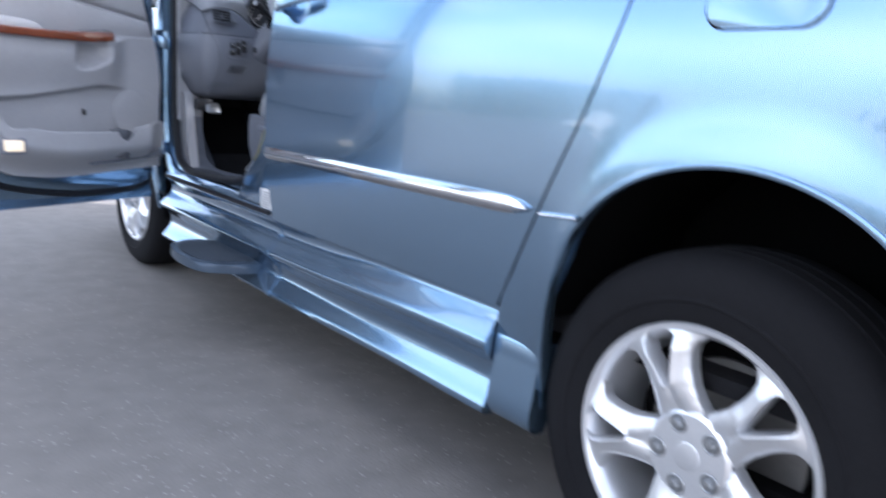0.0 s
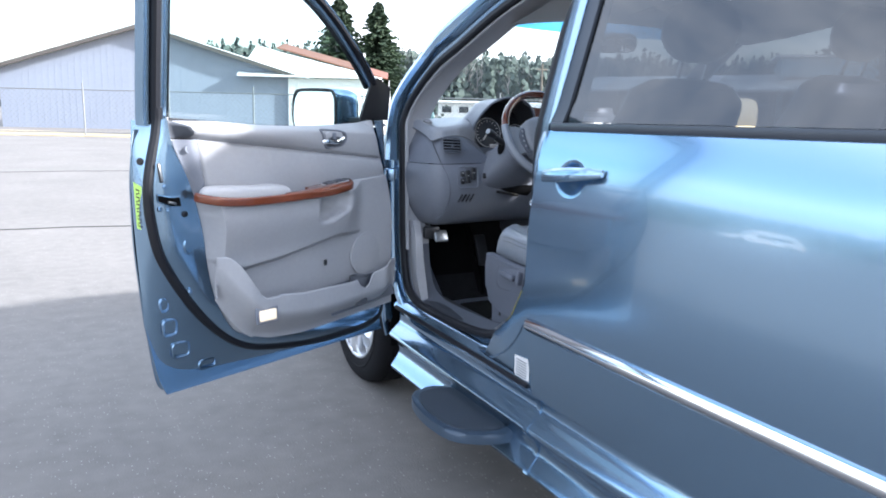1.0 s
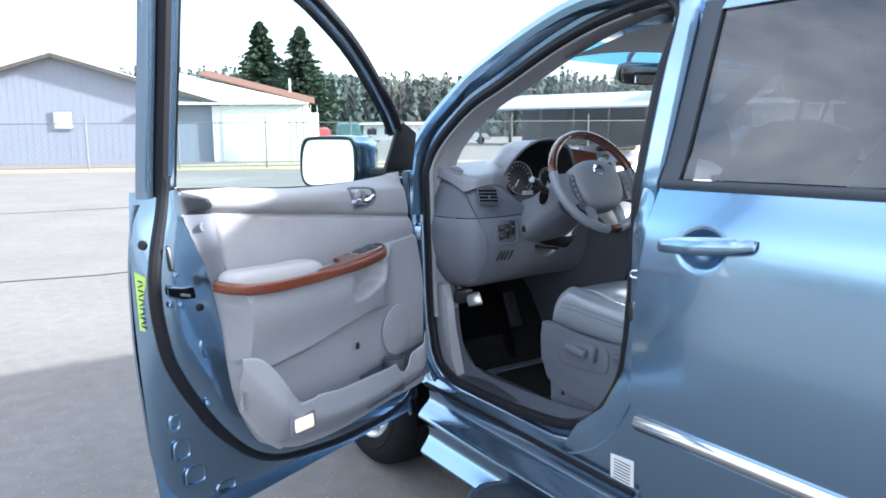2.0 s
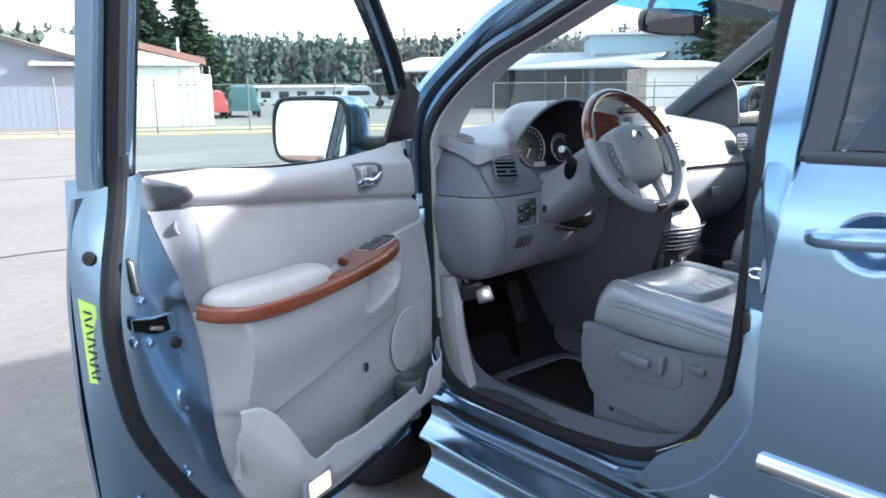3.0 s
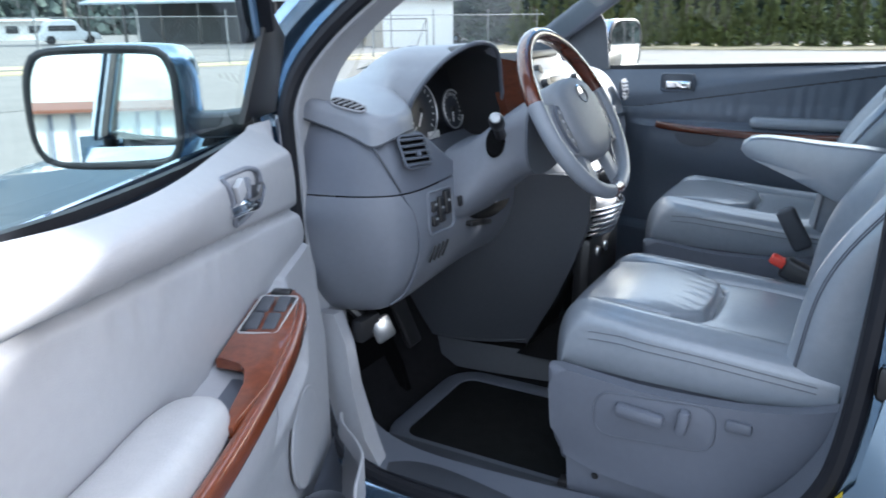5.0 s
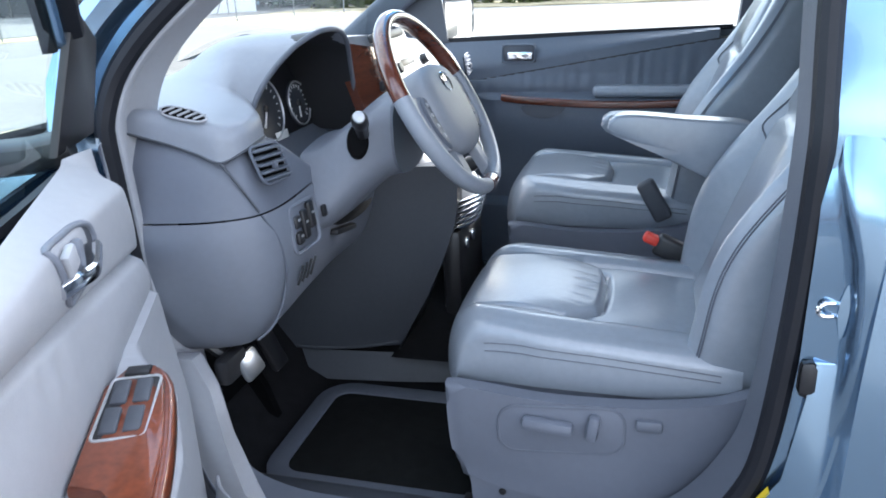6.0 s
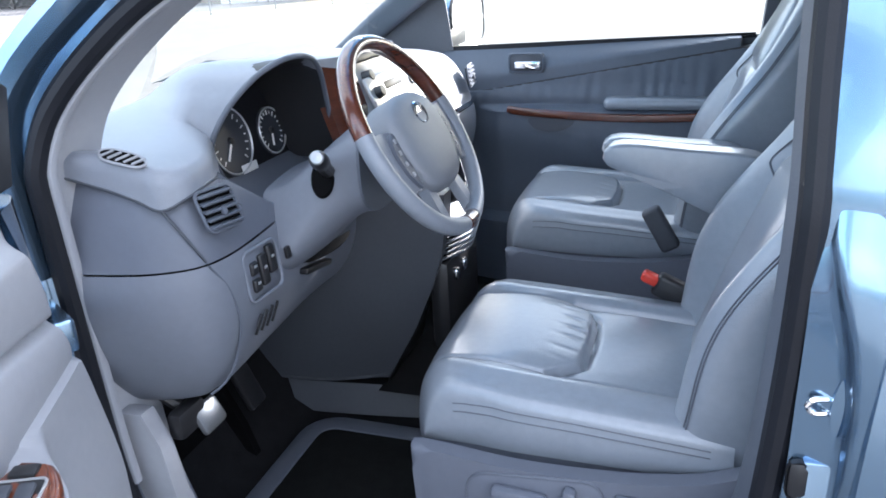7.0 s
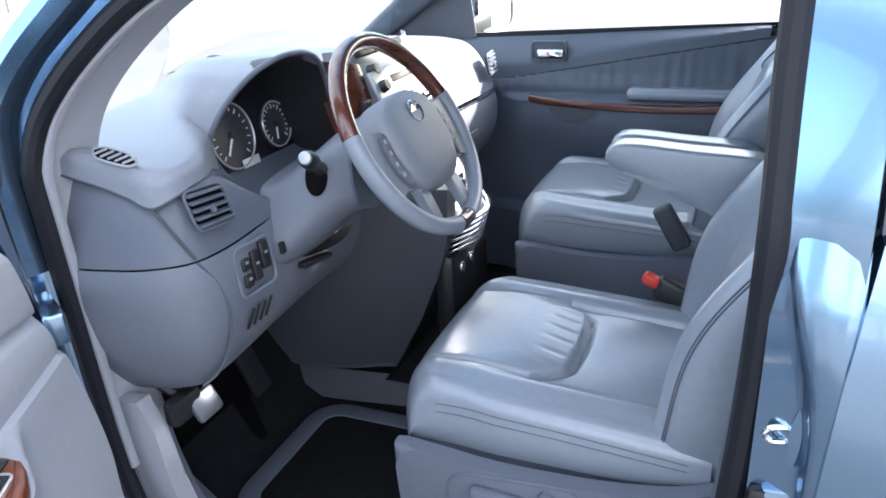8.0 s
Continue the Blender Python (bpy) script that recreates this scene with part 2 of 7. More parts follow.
# ---- ground ----
def ground_material():
    m = material("asphalt", (0.169, 0.159, 0.149), 0.9, vary=0.20, scale=0.7, bump=1.0, bump_scale=120)
    n, l = m.node_tree.nodes, m.node_tree.links
    b = n["Principled BSDF"]
    src = b.inputs["Base Color"].links[0].from_socket
    co = n.new("ShaderNodeTexCoord")
    vor = n.new("ShaderNodeTexVoronoi")
    vor.inputs["Scale"].default_value = 80
    l.new(co.outputs["Object"], vor.inputs["Vector"])
    hit = n.new("ShaderNodeMapRange")
    hit.inputs["From Min"].default_value, hit.inputs["From Max"].default_value = 0.12, 0.30
    hit.inputs["To Min"].default_value, hit.inputs["To Max"].default_value = 1.0, 0.0
    l.new(vor.outputs["Distance"], hit.inputs["Value"])
    pick = n.new("ShaderNodeMath")
    pick.operation = "GREATER_THAN"
    pick.inputs[1].default_value = 0.85
    sep = n.new("ShaderNodeSeparateColor")
    l.new(vor.outputs["Color"], sep.inputs[0])
    l.new(sep.outputs[0], pick.inputs[0])
    mul = n.new("ShaderNodeMath")
    mul.operation = "MULTIPLY"
    l.new(hit.outputs[0], mul.inputs[0])
    l.new(pick.outputs[0], mul.inputs[1])
    mix = n.new("ShaderNodeMix")
    mix.data_type = "RGBA"
    l.new(mul.outputs[0], mix.inputs[0])
    l.new(src, mix.inputs[6])
    mix.inputs[7].default_value = (0.38, 0.37, 0.35, 1)
    l.new(mix.outputs[2], b.inputs["Base Color"])
    return m


M_ASPHALT = ground_material()
M_CRACK = material("crack_filler", (0.03, 0.03, 0.03), 0.8)
M_DRYGRASS = material("dry_grass", (0.36, 0.30, 0.19), 0.95, vary=0.4, scale=1.5, bump=1.0, bump_scale=40)
M_SIDING = material("blue_grey_siding", (0.22, 0.25, 0.31), 0.6, vary=0.05, scale=0.6)
M_WHITEWALL = material("white_siding", (0.72, 0.73, 0.72), 0.6, vary=0.06, scale=0.8)
M_ROOFW = material("white_metal_roof", (0.66, 0.66, 0.66), 0.5, vary=0.06, scale=0.7)
M_ROOFR = material("rust_red_roof", (0.17, 0.068, 0.042), 0.7, vary=0.2, scale=1.5)
M_FENCE = material("grey_fence_metal", (0.16, 0.17, 0.18), 0.55, 0.3)
M_BARK = material("bark", (0.10, 0.085, 0.07), 0.95, vary=0.3, scale=3)
M_CONIFER = material("conifer_needles", (0.035, 0.06, 0.03), 0.85, vary=0.5, scale=0.8)
M_HEDGE = material("hedge_leaves", (0.10, 0.12, 0.035), 0.85, vary=0.5, scale=1.2)
# paler and bluer than the near needles: distance haze put into the colour
M_FARCON = material("hazed_conifers", (0.070, 0.092, 0.080), 0.9, vary=0.5, scale=0.05)
M_TWIGS = material("bare_twigs", (0.22, 0.205, 0.19), 0.9, vary=0.4, scale=0.3)
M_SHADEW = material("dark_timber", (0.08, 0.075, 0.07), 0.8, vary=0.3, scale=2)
M_PANE = material("dark_pane", (0.02, 0.025, 0.03), 0.1)

ground = part("ground", grid(lambda u, v: Vector(((u - 0.5) * 3000, (v - 0.4) * 3000, 0)), 2, 2), M_ASPHALT)
tagged(ground, "weathered grey asphalt parking lot with pale stone specks", "ground", kind="structure")
for k, (a, b) in enumerate((((-9, 6.2, 0.004), (4, 4.6, 0.004)), ((-6, 12.5, 0.004), (9, 11.0, 0.004)))):
    pts = [Vector(a).lerp(Vector(b), i / 30) + Vector((0, 0.03 * math.sin(i * 1.7) + 0.02 * math.sin(i * 4.1), 0)) for i in range(31)]
    ob = part("pavement_crack", sweep(pts, rect(0.035, 0.004)), M_CRACK)
    tagged(ob, "dark filled crack running across the asphalt", "crack", kind="structure")

FENCE_O, FENCE_D, FENCE_N = Vector((-1.0, 26.6, 0)), Vector((0.917, -0.399, 0)), Vector((0.399, 0.917, 0))


def fence_at(s, back=0.0, z=0.0):
    return FENCE_O + FENCE_D * s + FENCE_N * back + Vector((0, 0, z))


strip = part("grass_strip", shell(lambda u, v: fence_at(-40 + 85 * u, -0.6 + 4.2 * v, 0.03 + 0.05 * math.sin(23 * u) * v), 40, 4, (0, 0, -0.06)), M_DRYGRASS)
tagged(strip, "strip of dry yellow grass behind the chain-link fence", "grass", kind="stuff")


def build_fence():
    f = thing("chain_link_fence", "grey chain-link fence with thin posts and top rail", "fence", fence_at(0))
    inv = Matrix.Translation(-f.location)
    for i in range(-9, 13):
        p = fence_at(2.8 + i * 2.98)
        part("post", sweep([p, p + Vector((0, 0, 1.85))], circle(0.03, 6), (1, 0, 0)), M_FENCE, f).matrix_parent_inverse = inv
    for z in (1.62, 0.12):
        part("rail", sweep([fence_at(-28, 0, z), fence_at(36, 0, z)], circle(0.018, 5)), M_FENCE, f).matrix_parent_inverse = inv
    bm = bmesh.new()
    for i in range(340):
        s = -27 + i * 0.18
        for d in (1, -1):
            a, b = fence_at(s, 0.01, 0.1), fence_at(s + 1.5 * d, 0.01, 1.6)
            w = FENCE_D * 0.0035
            bm.faces.new([bm.verts.new(q) for q in (a - w, a + w, b + w, b - w)])
    ob = part("mesh_wire", bm, M_FENCE, f)
    ob.matrix_parent_inverse = inv
    ob["kind"] = "stuff"


build_fence()


def warehouse():
    w = thing("warehouse", "blue-grey metal warehouse with a low gable and white window", "building", fence_at(3, 8))
    inv = Matrix.Translation(-w.location)

    def add(name, bm, mat, parent=w, label=""):
        ob = part(name, bm, mat, parent, label)
        if parent == w:
            ob.matrix_parent_inverse = inv
        return ob
    s0, s1, apex, eave, back = -6.5, 6.1, 4.45, 2.55, 7.0
    mid = (s0 + s1) / 2
    depth = 26
    bm = bmesh.new()
    for b0 in (back, back + depth):
        fr = [bm.verts.new(fence_at(s, b0, z)) for s, z in ((s0, 0), (s1, 0), (s1, eave), (mid, apex), (s0, eave))]
        bm.faces.new(fr)
    bm.verts.ensure_lookup_table()
    for i in range(5):
        bm.faces.new([bm.verts[i], bm.verts[(i + 1) % 5], bm.verts[5 + (i + 1) % 5], bm.verts[5 + i]])
    wall = add("wall", bm, M_SIDING)
    for sa, sb in ((s0 - 0.35, mid), (mid, s1 + 0.35)):
        za, zb = (eave - 0.09, apex + 0.02) if sa < mid else (apex + 0.02, eave - 0.09)
        add("roof", shell(lambda u, v: fence_at(sa + (sb - sa) * u, back - 0.4 + (depth + 0.8) * v, za + (zb - za) * u), 2, 2, (0, 0, 0.12)), M_ROOFW)
        add("barge_board", sweep([fence_at(sa, back - 0.42, za + 0.02), fence_at(sb, back - 0.42, zb + 0.02)], rect(0.05, 0.16)), M_SHADEW)
    bm = bmesh.new()
    for i in range(52):
        s = s0 + 0.14 + i * 0.285
        if s > s1:
            break
        top = eave + (apex - eave) * (1 - abs(s - mid) / ((s1 - s0) / 2)) - 0.05
        rbox((0.03, 0.03, top), 0, Matrix.Translation(fence_at(s, back + 0.009, top / 2)) @ Matrix.Rotation(math.atan2(FENCE_D.y, FENCE_D.x), 4, "Z"), bm)
    add("siding_rib", bm, M_SIDING)["kind"] = "stuff"
    rot = Matrix.Rotation(math.atan2(FENCE_D.y, FENCE_D.x), 4, "Z")
    win = add("window", rbox((0.72, 0.06, 0.68), 0.01, Matrix.Translation(fence_at(0.0, back - 0.04, 1.83)) @ rot), M_WHITEWALL, label="white blanked window")
    part("window_frame", sweep([fence_at(0.0 + a, back - 0.07, 1.83 + b) for a, b in rect(0.78, 0.74)], rect(0.05, 0.04), tuple(FENCE_N), closed=True), M_SIDING, win)
    # the lower white building beside it
    h = thing("white_shed_building", "low white building with a white roof and rusty red ridge", "building", fence_at(8, 9))
    inv2 = Matrix.Translation(-h.location)
    a0, a1, b0, b1, e2 = 6.1, 10.2, 6.8, 16.6, 2.42

    def add2(name, bm, mat, label=""):
        ob = part(name, bm, mat, h, label)
        ob.matrix_parent_inverse = inv2
        return ob
    add2("wall", rbox((a1 - a0, b1 - b0, e2), 0, Matrix.Translation(fence_at((a0 + a1) / 2, (b0 + b1) / 2, e2 / 2)) @ rot), M_WHITEWALL)
    add2("roof", shell(lambda u, v: fence_at(a0 - 2.2 + (a1 - a0 + 2.2) * u, b0 - 0.3 + 5.2 * v, e2 - 0.02 + (1.62 - 1.45 * u) * v + 0.05), 3, 2, (0, 0, 0.08)), M_ROOFW)
    add2("ridge_sheet", shell(lambda u, v: fence_at(a0 - 1.2 + (a1 - a0 + 1.5) * u, b0 + 4.7 + 3.2 * v, e2 + 1.60 - 1.42 * u + 0.42 * v), 3, 2, (0, 0, 0.06)), M_ROOFR)
    add2("door", rbox((2.6, 0.08, 2.0), 0.01, Matrix.Translation(fence_at(a0 + 1.7, b0 - 0.03, 1.0)) @ rot), M_WHITEWALL, "white sliding door")
    bm = bmesh.new()
    for i in range(16):
        rbox((0.03, 0.03, e2), 0, Matrix.Translation(fence_at(a0 + 0.15 + i * 0.29, b0 - 0.01, e2 / 2)) @ rot, bm)
    add2("siding_rib", bm, M_WHITEWALL)["kind"] = "stuff"
    add2("lean_to", rbox((0.5, 3.0, 2.1), 0.02, Matrix.Translation(fence_at(a1 + 0.2, b0 + 2.0, 1.05)) @ rot), M_WHITEWALL)
    p = fence_at(a1 - 0.9, b0 + 4.6, e2 + 0.8)
    add2("roof_vent", sweep([p, p + Vector((0, 0, 0.65))], circle(0.05, 6), (1, 0, 0)), M_ROOFW)


warehouse()


def conifer(name, h, r, seed, mat, tiers=26, group="tall conifers"):
    """A trunk and drooping boughs of many small sprays, thinner and ragged at the edge."""
    rnd = random.Random(seed)
    t = thing(name, "tall dark green conifer with ragged drooping boughs", "tree", (0, 0, 0), group)
    part("trunk", sweep([(0.05 * math.sin(i), 0.05 * math.cos(i * 1.3), 0.8 * h * i / 8) for i in range(9)], circle(0.13, 6), (1, 0, 0)), M_BARK, t)
    bm = bmesh.new()
    for k in range(tiers):
        z = h * (0.08 + 0.9 * k / tiers)
        reach = r * (1 - (k / tiers) ** 1.15) * rnd.uniform(0.75, 1.15) + 0.12
        for j in range(rnd.randint(11, 16)):
            a = rnd.uniform(0, 2 * math.pi)
            length = reach * rnd.uniform(0.45, 1.15) * (1 + 0.18 * math.sin(3 * a + seed + 5 * z / h))
            z = h * (0.08 + 0.9 * (k + rnd.uniform(-1.2, 1.2)) / tiers)
            for s in range(7):
                d = length * (s + 0.7) / 7
                droop = -0.20 * d + 0.10 * rnd.uniform(-1, 1) + 0.10 * d * d / max(length, 0.2)
                c = Vector((math.cos(a) * d, math.sin(a) * d, z + droop))
                w = 0.36 * (1.1 - s / 9) * rnd.uniform(0.6, 1.2) * (0.5 + r / 4)
                ax = Vector((math.cos(a), math.sin(a), -0.35))
                sd = Vector((-math.sin(a), math.cos(a), rnd.uniform(-0.4, 0.4)))
                bm.faces.new([bm.verts.new(c + q) for q in (-ax * w * 0.5, sd * w * 0.55, ax * w * 0.8, -sd * w * 0.55)])
                bm.faces.new([bm.verts.new(c + q) for q in (-ax * w * 0.4, Vector((0, 0, -w * 0.6)), ax * w * 0.7, Vector((0, 0, w * 0.3)))])
    part("crown", bm, mat, t, angle=180)
    return t


tall = conifer("conifer_tree", 9.6, 4.9, 3, M_CONIFER, 40)
tall.location = (18.1, 54.0, 0)
copy_thing(tall, pose(20.9, 53.0, 0, 0, 0, 130)).scale = (0.95, 0.95, 0.97)


def woods():
    """The wooded rise behind the lot: conifers and bare trunks in ranks, uneven at the crest."""
    rnd = random.Random(11)
    tw = bmesh.new()
    leaf_v, leaf_f, leaf_n = [], [], []

    def rise_z(az, d):
        return (d - 112) * 0.075 * (0.75 + 0.25 * math.sin(az * 0.11) + 0.12 * math.sin(az * 0.37))
    for i in range(16500):
        az = rnd.uniform(-100, 150)
        d = 112 + 90 * rnd.random() ** 1.2
        if -40 < az < 4 and d > 118:
            continue
        p = Vector((math.sin(radians(az)) * d, math.cos(radians(az)) * d, max(0, rise_z(az, d)) - 0.3))
        h = rnd.uniform(7.2, 9.8) if rnd.random() < 0.93 else rnd.uniform(9, 11.2)
        if -40 < az < 4:
            h *= 0.5
        if rnd.random() < 0.74:
            rr = h * rnd.uniform(0.15, 0.27)
            for k in range(38):
                f = (k + rnd.random()) / 38
                a = rnd.uniform(0, 6.283)
                q = rr * (1 - f) ** 0.8 * rnd.uniform(0.25, 1.0)
                c = p + Vector((math.cos(a) * q, math.sin(a) * q, h * (0.06 + 0.94 * f)))
                w = h * (0.066 - 0.034 * f) * rnd.uniform(0.6, 1.4)
                e1 = Vector((math.cos(a + 1.2), math.sin(a + 1.2), rnd.uniform(-0.5, 0.1))) * w
                e2 = Vector((rnd.uniform(-0.4, 0.4), rnd.uniform(-0.4, 0.4), -1.1)) * w
                n0 = len(leaf_v)
                leaf_v.extend((c - e1, c + e2 * 0.6, c + e1, c - e2))
                leaf_f.append((n0, n0 + 1, n0 + 2, n0 + 3) if e1.cross(e2).dot(p) > 0 else (n0 + 3, n0 + 2, n0 + 1, n0))
                leaf_n.extend([(Vector((math.cos(a), math.sin(a), 0.9)) - p.normalized() * 0.9).normalized()] * 4)
        else:
            w = Vector((math.cos(radians(az)), -math.sin(radians(az)), 0))
            tw.faces.new([tw.verts.new(x) for x in (p - w * 0.16, p + w * 0.16, p + Vector((0, 0, h)))])
            for k in range(10):
                z0 = h * rnd.uniform(0.25, 0.8)
                b0, b1 = p + Vector((0, 0, z0)), p + w * h * rnd.uniform(-0.2, 0.2) + Vector((0, 0, z0 + h * rnd.uniform(0.12, 0.3)))
                tw.faces.new([tw.verts.new(x) for x in (b0 - w * 0.09, b0 + w * 0.09, b1)])
    me = bpy.data.meshes.new("far_woods")
    me.from_pydata(leaf_v, [], leaf_f)
    for f in me.polygons:
        f.use_smooth = True
    me.normals_split_custom_set_from_vertices(leaf_n)
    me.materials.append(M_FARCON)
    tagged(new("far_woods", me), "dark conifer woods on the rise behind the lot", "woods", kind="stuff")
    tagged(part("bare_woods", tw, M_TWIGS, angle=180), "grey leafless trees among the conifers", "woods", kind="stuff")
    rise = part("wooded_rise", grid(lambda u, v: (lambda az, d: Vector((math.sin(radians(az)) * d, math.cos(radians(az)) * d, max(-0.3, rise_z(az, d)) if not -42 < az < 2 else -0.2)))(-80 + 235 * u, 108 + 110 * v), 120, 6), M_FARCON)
    tagged(rise, "dark wooded hillside behind the lot", "hillside", kind="structure")


woods()


def hedge():
    h = conifer("hedge_cypress", 3.3, 0.62, 5, M_HEDGE, 18, "clipped hedge row")
    h["label"], h["category"] = "narrow upright green hedge cypress in a row", "hedge"
    h.location = (36.4, 15.5, 0)
    for i in range(1, 26):
        copy_thing(h, pose(36.4 + 0.13 * i, 15.5 - 0.95 * i, 0, 0, 0, 47 * i))
    g = part("grass_verge", shell(lambda u, v: Vector((33.0 + 6 * v + 2.5 * u, 17 - 28 * u, 0.05 + 0.03 * math.sin(40 * u))), 40, 4, (0, 0, -0.07)), M_DRYGRASS)
    tagged(g, "sunlit verge of pale grass before the hedge", "grass", kind="stuff")
    # a mass of taller dark firs behind
    for i, (x, y, k) in enumerate(((44, 23, 1.0), (46, 19.5, 1.1), (45, 16, 0.95), (48, 12, 1.05), (47, 7.5, 0.9), (49, 3, 1.0), (52, 21, 1.15))):
        copy_thing(tall, pose(x, y, 0, 0, 0, 40 * i)).scale = (k * 1.2, k * 1.2, k)


hedge()


def far_buildings():
    def block(name, label, x, y, w, d, h, turn, wall, roof, lift=0.35, over=0.4):
        t = thing(name, label, "building", (x, y, 0))
        t.rotation_euler = (0, 0, radians(turn))
        part("wall", rbox((w, d, h), 0, Matrix.Translation((0, 0, h / 2))), wall, t)
        part("roof", shell(lambda u, v: Vector(((u - 0.5) * (w + 2 * over), (v - 0.5) * (d + 2 * over), h + 0.02 + lift * v)), 2, 2, (0, 0, 0.14)), roof, t)
        return t
    global M_DARKWALL
    # the shade under the open shed's roof is painted into this wall colour
    M_DARKWALL = material("dark_shade_wall", (0.09, 0.095, 0.10), 0.8, vary=0.2, scale=1)
    blue = material("pale_blue_siding", (0.27, 0.42, 0.50), 0.6, vary=0.05, scale=0.6)
    tan = material("tan_boarding", (0.34, 0.29, 0.22), 0.7, vary=0.15, scale=1)
    ws = block("blue_workshop", "large pale blue metal workshop with flat roof", 50, 33, 10, 9, 5.2, -48, blue, M_ROOFW, 0.2)
    part("roller_door", rbox((4.2, 0.1, 3.9), 0.02, Matrix.Translation((-2.6, -4.56, 1.95))), material("grey_roller_door", (0.17, 0.18, 0.18), 0.6, vary=0.1), ws, "dark grey roller door")
    s = block("white_garden_shed", "white shed with a pale sloping roof", 36.6, 22.5, 4.2, 3.6, 2.45, -38, M_WHITEWALL, M_ROOFW, 0.4)
    part("side_board", rbox((0.06, 3.5, 2.4), 0, Matrix.Translation((-2.13, 0, 1.2))), tan, s, "tan boarded side")
    low = block("low_white_building", "long low white building with a flat roof", 43.5, 75.5, 10, 5, 1.75, -32, M_WHITEWALL, M_ROOFW, 0.15, 0.6)
    for i in range(5):
        part("window", rbox((1.1, 0.08, 0.7), 0.01, Matrix.Translation((-4 + 2 * i, -2.52, 1.0))), M_PANE, low)
    c = thing("open_market_shed", "long open shed with a pale roof on dark posts", "shed", (40, 42, 0))
    c.rotation_euler = (0, 0, radians(-72))
    dull = material("weathered_sheet_roof", (0.34, 0.39, 0.42), 0.6, vary=0.15, scale=0.8)
    part("roof", shell(lambda u, v: Vector((-8 + 22 * u, (v - 0.5) * 7, 2.75 + 1.3 * v)), 2, 2, (0, 0, 0.14)), dull, c)
    part("back_wall", rbox((21, 0.15, 3.6), 0, Matrix.Translation((3, 3.0, 1.8))), M_DARKWALL, c)
    for i in range(8):
        part("post", rbox((0.16, 0.16, 2.8), 0.01, Matrix.Translation((-7.6 + 2.9 * i, -3.2, 1.4))), M_SHADEW, c)
    r = thing("pipe_rack", "pale tubular pipe frame standing before the shed", "rack", (33.0, 20.6, 0))
    r.rotation_euler = (0, 0, radians(-52))
    for x in (-1.5, -0.6, 1.3):
        part("upright", sweep([(x, 0, 0), (x, 0, 1.9 if x < 0 else 1.5)], circle(0.03, 6), (1, 0, 0)), M_SHADEW, r)
    part("crossbar", sweep([(-1.5, 0, 1.5), (1.3, 0, 1.5)], circle(0.03, 6)), M_SHADEW, r)
    part("crossbar", sweep([(-1.5, 0, 0.9), (1.3, 0, 0.9)], circle(0.025, 6)), M_SHADEW, r)
    part("brace", sweep([(1.3, 0, 1.5), (0.7, 0, 0.0)], circle(0.025, 6)), M_SHADEW, r)


far_buildings()


def roadside_building():
    """The long white building that the door mirror shows."""
    t = thing("long_white_building", "long white ribbed building with a low rust-red roof", "building", (-19.3, -16.6, 0))
    t.rotation_euler = (0, 0, radians(31))
    part("wall", rbox((6, 34, 2.15), 0, Matrix.Translation((-3, 0, 1.075))), M_WHITEWALL, t)
    part("roof", shell(lambda u, v: Vector((0.4 - 4 * u, -17.3 + 34.6 * v, 2.12 + 0.42 * u)), 2, 2, (0, 0, 0.1)), M_ROOFR, t)
    bm = bmesh.new()
    for i in range(56):
        rbox((0.05, 0.12, 2.1), 0, Matrix.Translation((0.02, -16.7 + 0.6 * i, 1.05)), bm)
    part("siding_rib", bm, M_SIDING, t)["kind"] = "stuff"


roadside_building()


def utility_pole(x, y, h):
    p = thing("utility_pole", "grey wooden utility pole with a crossarm", "pole", (x, y, 0), "poles beyond the lot")
    part("shaft", lathe([(0.0, 0.0), (0.16, 0.0), (0.11, h), (0.0, h)], 8), M_BARK, p)
    part("crossarm", rbox((1.6, 0.10, 0.12), 0.01, Matrix.Translation((0, 0, h - 0.6))), M_BARK, p)


utility_pole(46.6, 67.7, 6.2)
utility_pole(58.0, 70.0, 6.6)


def parked_car(colour, label, at, turn, tall=1.0):
    c = thing("parked_car", label, "car", at, "cars parked beyond the fence")
    c.rotation_euler = (0, 0, radians(turn))
    prof = spline([(-2.15, 0, 0.35), (-2.1, 0, 0.75), (-1.9, 0, 0.95 * tall), (-1.5, 0, 1.40 * tall), (0.3, 0, 1.45 * tall), (1.0, 0, 0.98), (1.95, 0, 0.82), (2.15, 0, 0.45)])
    part("body", grid(lambda u, v: Vector((prof(u).x, 0.85 * math.sin((v - 0.5) * math.pi) * (1 - 0.12 * ease(0.9, 1.4, prof(u).z)), 0.3 + (prof(u).z - 0.3) * (1 - abs(2 * v - 1) ** 7))), 28, 12), colour, c)
    part("window", grid(lambda u, v: Vector((-1.45 + 1.9 * u, -0.775 + 0.0 * v, 0.98 + 0.32 * v * tall)), 2, 2), M_PANE, c)
    part("window", grid(lambda u, v: Vector((prof(0.93 - 0.0 * v).x * 0 + 0.42 + 0.5 * (1 - v), (u - 0.5) * 1.3, 1.0 + 0.38 * v * tall)), 2, 2), M_PANE, c)
    for x in (-1.35, 1.35):
        for y in (-0.78, 0.78):
            part("wheel", lathe([(0.02, 0.1), (0.26, 0.1), (0.32, 0.06), (0.32, -0.06), (0.26, -0.1), (0.02, -0.1)], 14, Matrix.Translation((x, y, 0.32)) @ Matrix.Rotation(radians(90), 4, "X")), M_TYRE, c)


